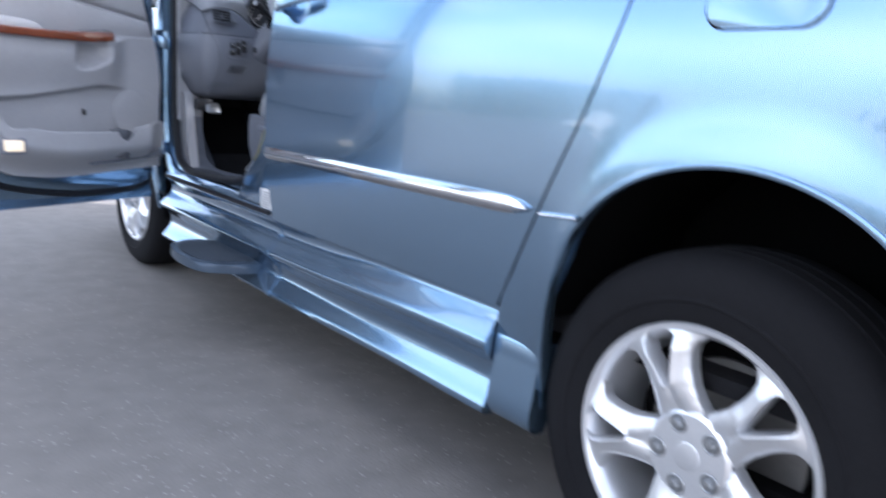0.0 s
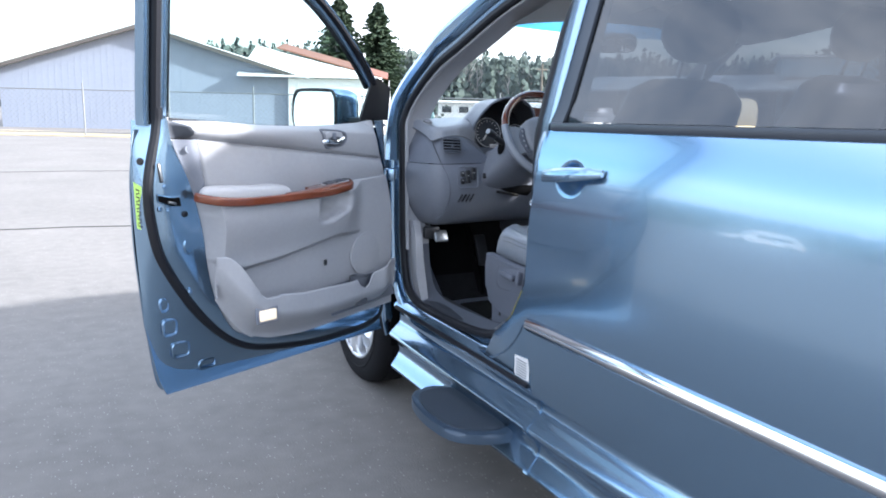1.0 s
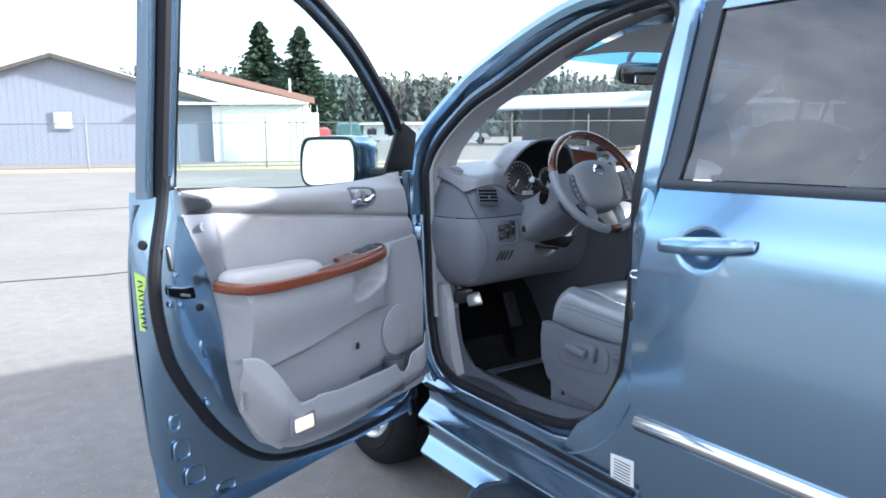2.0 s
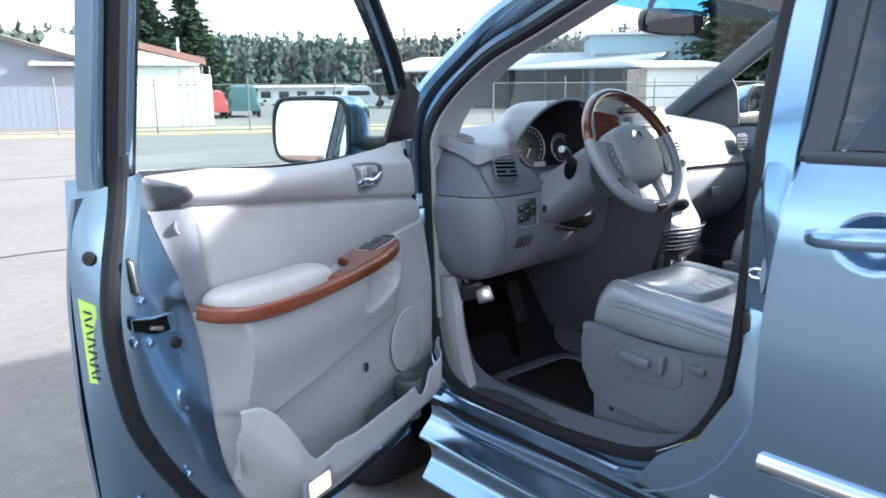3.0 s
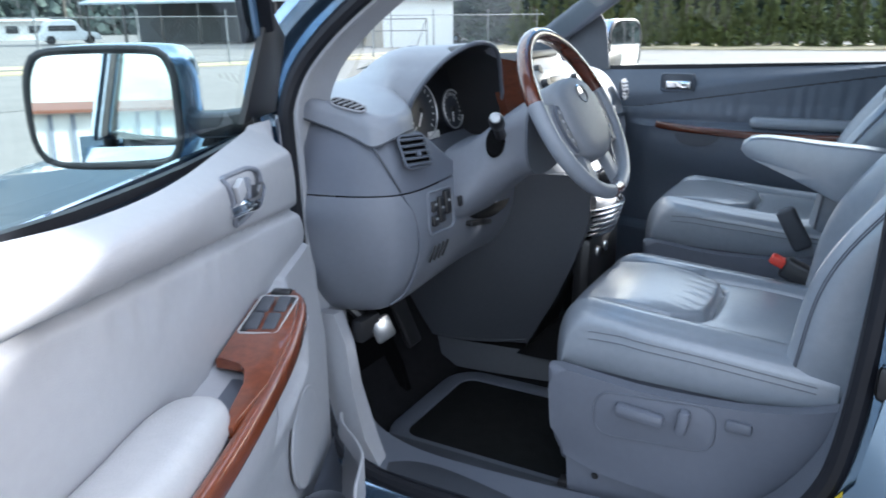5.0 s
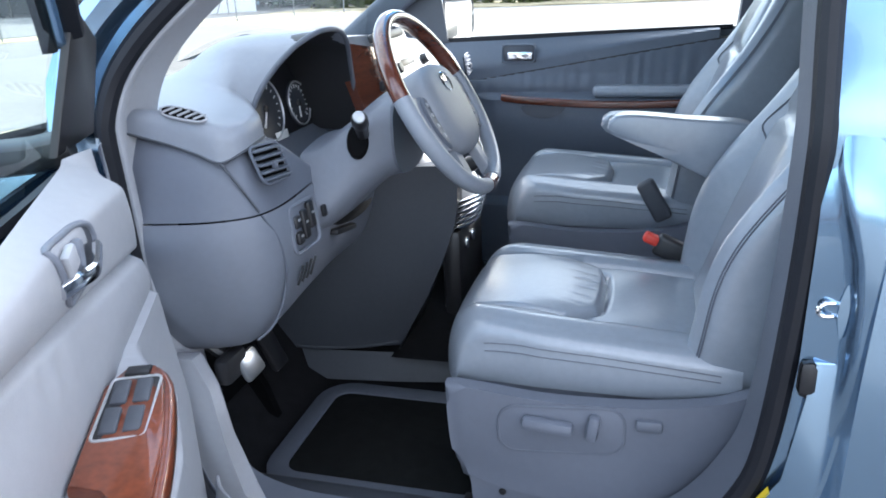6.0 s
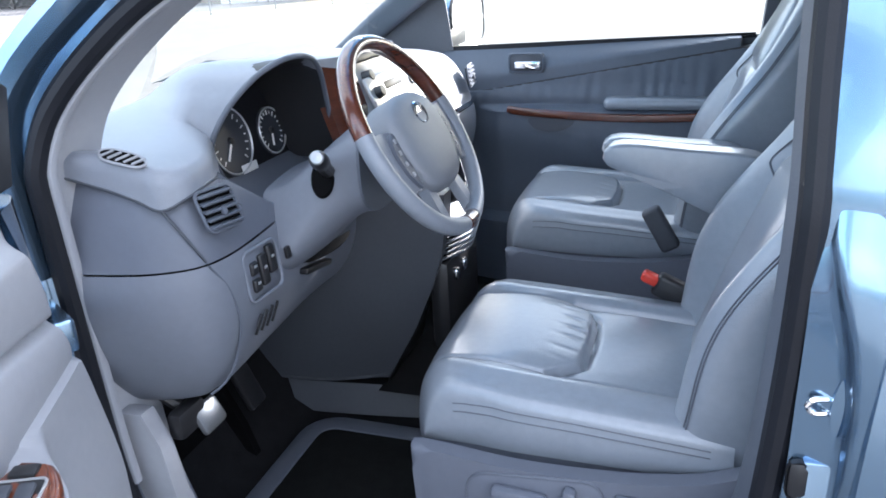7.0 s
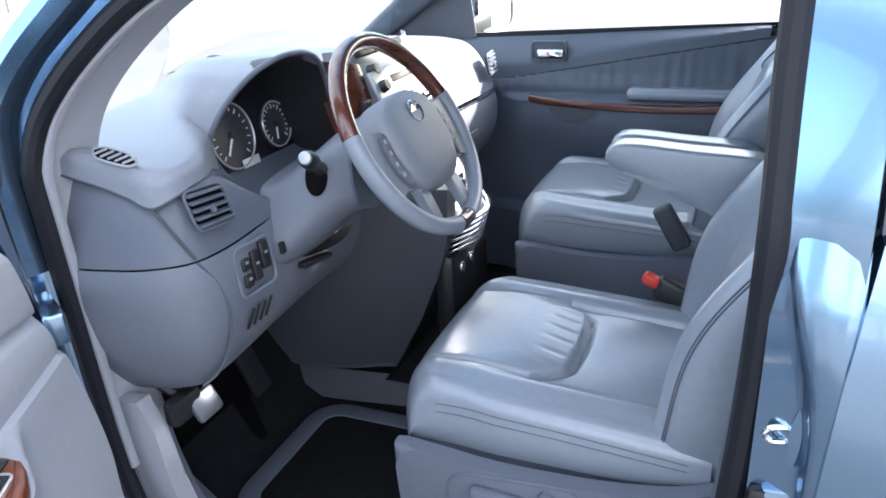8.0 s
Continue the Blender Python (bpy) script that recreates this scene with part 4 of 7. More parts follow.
# painted sill between the seal and the skirt
part("door_sill", lay([(-0.885, 0.535), (-0.91, 0.530), (-0.922, 0.515), (-0.934, 0.500), (-0.90, 0.46), (-0.88, 0.50)], -0.43, -1.45, 8, 3), M_PAINT, van)
part("sill_strip", sweep([(-0.937, -0.46 - 0.98 * i / 6, 0.502) for i in range(7)], rect(0.014, 0.014, 0.004, 2)), M_RUBBER, van, "black strip along the sill")
# centre pillar between the doors
part("centre_pillar", shell(lambda u, v: Vector((-0.905 - 0.022 * u + 0.25 * max(0, 0.50 + 1.2 * v - 1.25), -1.392 - 0.068 * u, 0.50 + 1.2 * v)), 6, 20, (0.09, -0.03, 0)), M_PAINT, van, "painted centre pillar")
part("pillar_foot", prism([(-1.15, 0.50), (-1.465, 0.49), (-1.465, 0.98), (-1.40, 0.98), (-1.385, 0.80), (-1.315, 0.68), (-1.22, 0.612)], -0.912, -0.925, lambda a, b, d: Vector((d, a, b)), 0.004), M_PAINT, van, "painted foot of the pillar")

edge_y = table([0.86, 0.97, 1.051, 1.118, 1.179, 1.226, 1.319, 1.46], [-1.430, -1.435, -1.434, -1.426, -1.410, -1.401, -1.400, -1.400])


def pillar_face(u, v):
    """The pillar's outer skin: a sunk face beside the seal, a rolled edge, then the flush panel."""
    z = 0.86 + 0.84 * v
    e = edge_y(z)
    k = round(u * 12)
    y = (-1.386, e + 0.012, e + 0.005, e + 0.002, e, e - 0.003, e - 0.008, e - 0.014)[k] if k < 8 else e - 0.014 + (-1.462 - e + 0.014) * (k - 7) / 5
    y = min(y, -1.386)
    x = (-0.9125, -0.9235, -0.9265, -0.931, -0.937, -0.9415, -0.944, -0.9455, -0.9465, -0.947, -0.947, -0.9455, -0.940)[k]
    x = -0.9245 + (x + 0.9245) * ease(0.86, 1.0, z) if x < -0.9245 else x
    flush = side_x(z) + (0.034, 0.030, 0.027, 0.024, 0.021, 0.018, 0.016, 0.014, 0.011, 0.008, 0.006, 0.004, 0.006)[k]
    x = x + max(0, z - 1.25) * 0.25
    return Vector((x + (flush - x) * ease(1.05, 1.25, z), y, z))


part("pillar_skin", grid(pillar_face, 12, 56), M_PAINT, van, "painted pillar skin with a rolled edge", 60)


# ---- the open driver's door ----
D_O, D_E, D_N = Vector((-1.0, -0.50, 0)), Vector((-0.9135, -0.4067, 0)), Vector((0.4067, -0.9135, 0))


def dw(s, n, z):
    """A place on the open door: s from the hinges, n towards the cabin side, z up."""
    return D_O + D_E * s + D_N * n + Vector((0, 0, z))


D_MAT = Matrix((((*D_E, 0)), ((*D_N, 0)), (0, 0, 1, 0), (0, 0, 0, 1))).transposed()
D_MAT.translation = D_O


def dm(s, n, z, rx=0, ry=0, rz=0):
    return D_MAT @ pose(s, n, z, rx, ry, rz)


skin_n = table([0.41, 0.50, 0.65, 0.85, 1.05, 1.18, 1.262], [-0.052, -0.072, -0.090, -0.100, -0.095, -0.082, -0.060])
OUT = spline([(s, z, 0) for s, z in ((1.002, 1.262), (1.012, 1.10), (1.010, 0.93), (0.992, 0.63), (0.967, 0.45), (0.94, 0.415), (0.70, 0.413), (0.35, 0.421), (0.05, 0.45), (0.0, 0.50), (-0.02, 0.8), (-0.02, 1.262))])
INN = spline([(s, z, 0) for s, z in ((0.942, 1.272), (0.928, 1.19), (0.882, 1.09), (0.842, 0.95), (0.824, 0.80), (0.800, 0.70), (0.740, 0.592), (0.660, 0.552), (0.477, 0.527), (0.20, 0.542), (0.06, 0.556), (0.012, 0.60), (0.0, 0.80), (0.030, 1.10), (0.085, 1.262))])
right_e = table([0.41, 0.45, 0.63, 0.93, 1.10, 1.262], [0.95, 0.967, 0.992, 1.010, 1.012, 1.002])
door = part("driver_door", shell(lambda u, v: dw(-0.02 + (right_e(0.413 + 0.822 * v) + 0.02) * u, skin_n(0.413 + 0.822 * v), 0.413 + 0.822 * v), 14, 18, tuple(D_N * 0.008)), M_PAINT, van, "driver's door standing wide open")


SEAL = spline([(s, z, 0) for s, z in ((0.953, 1.262), (0.962, 1.215), (0.982, 1.135), (0.994, 1.06), (0.990, 0.97), (0.962, 0.85), (0.866, 0.69), (0.748, 0.565), (0.64, 0.505), (0.45, 0.468), (0.30, 0.456), (0.10, 0.462), (0.02, 0.50), (-0.005, 0.80), (0.0, 1.262))])
BAND = ((0, 0.0, -0.080), (0, 0.05, -0.075), (0, 0.11, -0.068), (0, 0.20, -0.064), (0, 0.55, -0.050), (0, 0.85, -0.038), (1, 0.0, -0.032), (1, 0.10, -0.014), (1, 0.20, -0.006), (1, 0.55, 0.004), (1, 0.75, 0.006), (1, 1.0, 0.010))


def band(u, v):
    """The door's shut face: an outer flange, a step at the seal, then the face beside the trim."""
    half, k, n = BAND[round(v * 11)]
    p = SEAL(u).lerp(INN(u), k) if half else OUT(u).lerp(SEAL(u), k)
    return dw(p.x, n, p.y)


part("shut_face", grid(band, 140, 11), M_PAINT, door, "painted inner door frame", 50)
part("door_seal", sweep([dw(0.956, -0.016, 1.30), dw(0.954, -0.019, 1.28)] + [dw(SEAL(0.80 * i / 90).x, -0.022, SEAL(0.80 * i / 90).y) for i in range(91)], circle(0.0150, 10), tuple(D_N)), M_RUBBER, door, "black rubber seal round the door")

# trim panel: one sheet with sill roll, belt groove, armrest ledge and map pocket
LIP = table([0.0, 0.10, 0.156, 0.215, 0.232, 0.255, 0.278, 0.295, 0.33, 0.55, 0.68, 0.755, 0.80, 0.86, 0.95], [0.735, 0.732, 0.724, 0.712, 0.678, 0.662, 0.674, 0.700, 0.697, 0.698, 0.716, 0.760, 0.838, 0.852, 0.86])
CAV = table([0.0, 0.06, 0.117, 0.32, 0.57, 0.73, 0.80, 0.95], [0.80, 0.845, 0.862, 0.868, 0.822, 0.806, 0.838, 0.86])
RAIL = table([0.0, 0.20, 0.262, 0.40, 0.55, 0.695, 0.80, 0.88, 0.95], [1.060, 1.046, 1.036, 1.023, 1.019, 1.018, 1.023, 1.036, 1.05])


cap_in = table([0.0, 0.3, 0.6, 0.85, 1.0], [0.882, 0.885, 0.894, 0.910, 0.928])


def belt_z(s):
    return 1.112 + 0.113 * s


def trim_n(s, z):
    n = 0.020
    b = belt_z(s)
    top = 1.266
    if z > b:
        k = (z - b) / (top - b)
        n = (0.030 + 0.028 * (0.25 + 0.75 * ease(0.28, 0.60, s)) * math.sin(math.pi * min(1, k * 1.05))) * (1 - 0.85 * ease(cap_in(k) - 0.002, cap_in(k) + 0.012, s)) - 0.055 * ease(0.62, 1.0, k)
    else:
        r = RAIL(s)
        arm = ease(0.17, 0.30, s) * ease(0.90, 0.86, s)
        if z > r:
            n = 0.030 + 0.006 * math.sin(math.pi * (z - r) / (b - r + 1e-6))
        else:
            d = r - z
            n = 0.034 + arm * 0.062 * ease(0.0, 0.012, d) * (1 - 0.55 * ease(0.05, 0.20, d)) + 0.006
            n += 0.012 * ease(0.30, 0.0, s) * ease(0.05, 0.2, d)
        cav = CAV(s)
        if z < cav and s < 0.83:
            inner = 0.040 + 0.012 * ease(0.25, 0.05, s)
            n = n + (inner - n) * ease(cav, cav - 0.020, z)
    n -= 0.012 * math.exp(-(((z - b) / 0.006) ** 2))
    n += 0.0016 * math.sin(95 * s + 2 * math.sin(31 * s)) * math.exp(-(((z - b + 0.030) / 0.022) ** 2)) * ease(0.30, 0.42, s) * ease(0.80, 0.70, s)
    if z < b:
        n -= 0.032 * ease(0.001, 0.008, s - (0.861 - 0.17 * (1.195 - z))) * ease(0.97, 0.99, z)
    # the rear end cap joint and pull-cup
    n -= 0.010 * math.exp(-(((s - (0.859 - 0.17 * (1.195 - z))) / 0.005) ** 2)) * ease(0.98, 1.02, z) * ease(belt_z(s) + 0.01, belt_z(s) - 0.01, z)
    n -= 0.046 * math.exp(-(((s - 0.360) / 0.064) ** 6)) * math.exp(-(((z - (RAIL(s) - 0.050)) / (0.050 - 0.35 * max(0.0, 0.36 - s))) ** 6)) * (1 if z < RAIL(s) else 0)
    return n


trim_l = spline([(0.035, 0.556, 0), (0.012, 0.60, 0), (0.0, 0.80, 0), (0.0, 0.98, 0), (0.036, 1.10, 0), (0.070, 1.20, 0), (0.090, 1.264, 0)])
trim_r = spline([(0.690, 0.560, 0), (0.740, 0.592, 0), (0.800, 0.70, 0), (0.824, 0.80, 0), (0.842, 0.95, 0), (0.882, 1.09, 0), (0.928, 1.19, 0), (0.940, 1.235, 0), (0.942, 1.272, 0)])
trim_b = spline([(0.035, 0.556, 0), (0.20, 0.542, 0), (0.477, 0.527, 0), (0.62, 0.538, 0), (0.690, 0.560, 0)])
trim_t = spline([(0.090, 1.264, 0), (0.150, 1.254, 0), (0.398, 1.245, 0), (0.621, 1.249, 0), (0.809, 1.263, 0), (0.942, 1.272, 0)])
trim_c = coons(trim_l, trim_r, trim_b, trim_t)


def trim_f(u, v):
    p = trim_c(u, v)
    rim = min(1, min(u, 1 - u) * 30, v * 30)
    return dw(p.x, trim_n(p.x, p.y) * rim + 0.004 * (1 - rim), p.y)


part("trim_panel", grid(trim_f, 150, 190), M_TRIM, door, "pale grey moulded trim panel with a map pocket", 50)


def pocket_f(u, v):
    """The map pocket's front: from the trim's foot up to its lip, with a rolled edge."""
    s = 0.030 + 0.812 * u
    lip = LIP(s) if s < 0.64 else 0.706 + 0.146 * ease(0.69, 0.82, s)
    low = trim_b(min(1, s / 0.69)).y + 0.004 if s < 0.69 else 0.560 + (s - 0.69) ** 1.4 * 2.4
    k = min(1.0, v / 0.9)
    z = low + (lip - low) * k
    side_k = ease(0.875, 0.74, s)
    out = 0.046 + (0.030 + 0.062 * side_k * ease(0.03, 0.16, s)) * ease(low, low + 0.11, z)
    out = max(out, trim_n(s, z) + 0.003)
    if v > 0.9:
        q = (v - 0.9) / 0.1
        z += 0.004 * math.sin(q * math.pi) - 0.03 * ease(0.4, 1, q)
        out -= 0.010 * q
    return dw(s, out, z)


part("map_pocket", grid(pocket_f, 120, 40), M_TRIM, door, "moulded map pocket", 50)
part("bottle_holder", lathe([(0.030, -0.10), (0.034, -0.02), (0.035, 0.0), (0.033, 0.002), (0.031, -0.002), (0.029, -0.10), (0.0, -0.10)], 28, dm(0.245, 0.092, 0.700)), M_TUNNEL, door, "dark grey bottle holder in the pocket", 50)
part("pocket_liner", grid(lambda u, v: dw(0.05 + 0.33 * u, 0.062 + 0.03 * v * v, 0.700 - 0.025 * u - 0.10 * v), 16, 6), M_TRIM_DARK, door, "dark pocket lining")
# armrest pad
PAD = spline([(s, n, 0) for s, n in ((0.865, 0.040), (0.868, 0.062), (0.84, 0.092), (0.76, 0.106), (0.64, 0.108), (0.575, 0.100), (0.545, 0.078), (0.552, 0.045), (0.60, 0.030), (0.72, 0.028), (0.83, 0.030))], True)


def pad_f(u, v):
    p = PAD(u)
    c = Vector((0.705, 0.066, 0))
    k = math.cos(v * math.pi / 2) ** 0.45
    q = c + (p - c) * k
    return dw(q.x, q.y, RAIL(q.x) + 0.008 + 0.036 * math.sin(v * math.pi / 2) ** 0.8 + 0.012 * (q.x - 0.55))


part("armrest_pad", grid(pad_f, 60, 12, cu=True), material("pale_leather", (0.42, 0.42, 0.43), 0.42, vary=0.05, bump=0.3, bump_scale=450), door, "padded pale grey armrest")
# gloss wood rail and switch plate
rail_sp = spline([(0.880, 0.046, 1.036), (0.872, 0.078, 1.032), (0.83, 0.103, 1.024), (0.75, 0.114, 1.018), (0.65, 0.117, 1.017), (0.52, 0.115, 1.019), (0.40, 0.108, 1.022), (0.30, 0.094, 1.031), (0.268, 0.078, 1.036), (0.262, 0.05, 1.038)])
part("wood_rail", sweep([dw(*rail_sp(i / 50)) for i in range(51)], [(a, b + 0.002) for a, b in rect(0.016, 0.027, 0.006, 3)]), M_WOOD, door, "gloss red-brown wood rail")
plate = [(0.590, 0.108), (0.588, 0.096), (0.545, 0.091), (0.500, 0.087), (0.470, 0.080), (0.455, 0.068), (0.449, 0.036), (0.30, 0.034), (0.268, 0.05), (0.268, 0.080), (0.30, 0.094), (0.40, 0.108), (0.50, 0.113)]
part("wood_plate", prism(plate, 0, 0.012, lambda a, b, d: dw(a, b, RAIL(a) + 0.004 + d + 0.006 * ease(0.5, 0.3, a)), 0.003), M_WOOD, door, "gloss wood switch plate")
part("pull_cup", prism([(0.452, 0.040), (0.456, 0.068), (0.480, 0.083), (0.556, 0.092), (0.556, 0.045)], -0.014, -0.004, lambda a, b, d: dw(a, b, RAIL(a) + d), 0.002), M_TRIM_DARK, door, "dark pull cup in the armrest")
swp = dm(0.340, 0.065, RAIL(0.34) + 0.0215, 0, 6, 0)
part("switch_bezel", sweep([swp @ Vector((a, b, 0.0)) for a, b in rect(0.100, 0.050, 0.006, 3)], circle(0.0016, 6), (0, 0, 1), closed=True), M_SILVER, door)
part("switch_panel", prism(rect(0.099, 0.049, 0.006, 3), -0.004, 0.0, lambda a, b, d: swp @ Vector((a, b, d)), 0.001), M_BLACKP, door, "black switch panel set in the wood")
# black switches in a greyer trim colour that carries their gloss sheen
for s_, n_ in ((-0.022, -0.011), (-0.022, 0.011), (0.024, -0.011), (0.024, 0.011)):
    part("window_switch", rbox((0.036, 0.017, 0.006), 0.003, swp @ Matrix.Translation((s_, n_, 0.002)) @ Matrix.Rotation(radians(6), 4, "Y")), M_TUNNEL, door, "black window switch with its blue-grey sheen painted in")
part("lock_switch", rbox((0.018, 0.026, 0.005), 0.002, dm(0.280, 0.064, RAIL(0.28) + 0.0235)), M_BLACKP, door)
# inner handle in its bezel
BEZEL = smooth_outline([(0.380, 1.231), (0.376, 1.222), (0.358, 1.180), (0.352, 1.170), (0.340, 1.169), (0.290, 1.173), (0.268, 1.182), (0.256, 1.200), (0.262, 1.219), (0.285, 1.227), (0.330, 1.230), (0.372, 1.232)], 40)
part("handle_bezel", sweep([dw(a, trim_n(a, b) + 0.002, b) for a, b in BEZEL], circle(0.0035, 8), tuple(D_N), closed=True), M_TRIM_MID, door, "moulded bezel round the handle")
part("handle_cup", prism(BEZEL, 0.026, 0.030, lambda a, b, d: dw(a, trim_n(a, b) - 0.028 + d, b), 0.001), M_TUNNEL, door, "dark handle cup")
pull = spline([(0.372, 0.040, 1.190), (0.350, 0.050, 1.192), (0.315, 0.054, 1.190), (0.275, 0.047, 1.200)])
part("inner_handle", sweep([dw(*pull(i / 14)) for i in range(15)], circle(0.005, 8, 0.0085)), M_CHROME, door, "chrome inner door handle")
part("lock_tab", rbox((0.026, 0.010, 0.024), 0.004, dm(0.352, 0.046, 1.213, 0, 18, 0)), M_TRIM, door, "pale lock tab")
part("handle_web", rbox((0.014, 0.010, 0.040), 0.004, dm(0.318, 0.042, 1.202, 0, -8, 0)), M_TRIM_MID, door)
part("speaker_grille", lathe([(0.0, 0.0035), (0.060, 0.003), (0.073, 0.0018), (0.076, 0.0008), (0.079, 0.0016), (0.081, 0.0014), (0.084, -0.002)], 40, dm(0.160, 0.0480, 0.765, -90, 0, 0)), M_TRIM, door, "round speaker grille")
part("lamp_bezel", rbox((0.084, 0.012, 0.054), 0.006, dm(0.697, 0.133, 0.655, 3, 0, -4)), M_TRIM_MID, door)
lamp_m = material("courtesy_lens", (0.55, 0.48, 0.38), 0.25)
lamp_m.node_tree.nodes["Principled BSDF"].inputs["Emission Color"].default_value = (1.0, 0.80, 0.55, 1)
lamp_m.node_tree.nodes["Principled BSDF"].inputs["Emission Strength"].default_value = 0.25
part("courtesy_lamp", rbox((0.064, 0.014, 0.036), 0.005, dm(0.697, 0.136, 0.655, 3, 0, -4)), lamp_m, door, "lit rectangular courtesy lamp")
part("screw_cap", lathe([(0, 0.001), (0.006, 0.001), (0.0075, 0.003), (0.0105, 0.003), (0.012, 0.0)], 18, dm(0.888, 0.0225, 1.178, -90, 0, 18)), M_TRIM_MID, door)
inn_s = table([0.55, 0.60, 0.70, 0.80, 0.95, 1.09, 1.19, 1.272], [0.66, 0.75, 0.80, 0.824, 0.842, 0.882, 0.928, 0.942])


def cap_f(u, v):
    z = belt_z(0.88) + (1.262 - belt_z(0.88)) * v
    s = cap_in(v) - 0.003 + (inn_s(z) - 0.001 - cap_in(v) + 0.003) * u
    n0 = max(trim_n(cap_in(v) - 0.006, z), 0.004)
    return dw(s, n0 + 0.0005 + (0.006 - n0) * ease(0.0, 1.0, u), z)


# the roll's end turns from the sun; its shade is painted as darker trim
part("sill_end_cap", grid(cap_f, 14, 16), M_TUNNEL, door, "end cap of the sill trim, coloured darker for its shade")
part("end_strip", grid(lambda u, v: (lambda z: (lambda a, b: dw(a + (b - a) * u, 0.034 - 0.026 * ease(0.15, 1.0, u), z))(0.862 - 0.17 * (1.195 - z), inn_s(z) - 0.003))(0.99 + (belt_z(0.88) - 0.994) * v), 8, 20), M_TRIM_MID, door, "grey trim strip beside the armrest panel")
part("trim_clip", rbox((0.012, 0.006, 0.02), 0.002, dm(0.372, 0.052, 0.765)), M_BLACKP, door)
# shut face details
FACE = 0.003
part("latch_slot", prism([(0.899, 1.010), (0.940, 1.014), (0.978, 1.030), (0.979, 1.046), (0.940, 1.036), (0.899, 1.036)], FACE - 0.008, FACE + 0.0022, lambda a, b, d: dw(a, d, b)), M_DARK, door, "dark latch slot")
part("latch_rim", sweep([dw(a, FACE + 0.002, b) for a, b in ((0.897, 1.008), (0.940, 1.012), (0.980, 1.028), (0.981, 1.048), (0.940, 1.038), (0.897, 1.038))], circle(0.0022, 6), tuple(D_N), closed=True), M_PAINT, door)
part("latch_claw", rbox((0.026, 0.008, 0.007), 0.002, dm(0.935, FACE + 0.004, 1.022, 0, -15, 0)), M_STEEL, door)
for s, z in ((0.953, 1.070), (0.972, 1.005), (0.943, 0.998), (0.886, 0.742)):
    part("screw", lathe([(0, 0.004), (0.005, 0.004), (0.0070, 0.0015), (0.0070, -0.006)], 12, dm(s, FACE - 0.001, z, -90, 0, 0)), M_PAINT, door, "painted screw head")
part("door_bump", lathe([(0, 0.010), (0.008, 0.009), (0.011, 0.0)], 14, dm(0.895, FACE, 0.985, -90, 0, 0)), M_RUBBER, door, "black rubber bump stop")
part("latch_plate", rbox((0.011, 0.005, 0.058), 0.002, dm(0.968, FACE + 0.001, 1.112, 0, 8, 0)), M_BLACKP, door)
part("latch_plate_slot", rbox((0.005, 0.002, 0.050), 0.0008, dm(0.968, FACE + 0.0042, 1.112, 0, 8, 0)), M_STEEL, door)
part("stamped_recess", sweep([dw(0.884 + 0.014 * math.cos(a), FACE + 0.001, 0.885 + 0.024 * math.sin(a)) for a in np.linspace(-1.8, 0.8, 12)], circle(0.005, 6), tuple(D_N)), M_PAINT, door)
part("drain_plug", lathe([(0, 0.004), (0.008, 0.004), (0.010, 0.002), (0.012, 0.0)], 20, dm(0.996, -0.054, 1.142, 0, 90, 0) @ Matrix.Rotation(radians(-28), 4, "X")), M_BLACKP, door, "black rubber plug")
for s, z, w, h in ((0.945, 0.700, 0.026, 0.040), (0.928, 0.625, 0.044, 0.050), (0.893, 0.545, 0.056, 0.048), (0.80, 0.475, 0.060, 0.028)):
    part("stamped_pad", sweep([dw(s + a, -0.050, z + b) for a, b in rect(w, h, 0.012, 4)], circle(0.0045, 6), tuple(D_N), closed=True), M_PAINT, door)
seal_s = table([0.85, 0.97, 1.06, 1.135], [0.962, 0.990, 0.994, 0.982])


def rear_face(q, z, out):
    """A place on the door's narrow rear face: q from its outer edge to the seal."""
    return dw(right_e(z) + (seal_s(z) - right_e(z)) * q + out, -0.072 + 0.038 * q, z)


lab = part("sticker", prism([(0.16, 0.945), (0.74, 0.938), (0.70, 1.070), (0.12, 1.082)], 0.0015, 0.003, lambda a, b, d: rear_face(a, b, d)), material("green_sticker", (0.50, 0.75, 0.16), 0.5), door, "yellow-green paper sticker with scrawled dark marks")
for i in range(11):
    z, t = 0.952 + 0.0108 * i, 0.0022 * (-1) ** i
    part("ink_bar", prism([(0.28, z - 0.0018 + t), (0.56, z - 0.0018 - t), (0.56, z + 0.0018 - t), (0.28, z + 0.0018 + t)], 0.003, 0.0036, lambda a, b, d: rear_face(a, b, d)), M_BLACKP, lab)
# window frame: rear upright, top and sloping front, leaning in above the belt
def lean(z, n0=-0.03):
    return n0 + 0.25 * max(0, z - 1.26)


FR_REAR = [(0.955, 1.252), (0.968, 1.40), (0.980, 1.55), (0.990, 1.67)]
FR_TOP = [(0.988, 1.725), (0.965, 1.765), (0.90, 1.782), (0.80, 1.785), (0.70, 1.772), (0.607, 1.747)]
FR_FRONT = [(0.548, 1.725), (0.413, 1.656), (0.325, 1.60), (0.242, 1.537), (0.150, 1.460), (0.085, 1.395)]
fr_sp = spline([(s, z, 0) for s, z in FR_REAR + FR_TOP + FR_FRONT])
FR = [fr_sp(i / 70) for i in range(71)]


def frame_w(i):
    return 1.0 - 0.48 * ease(24, 40, i)


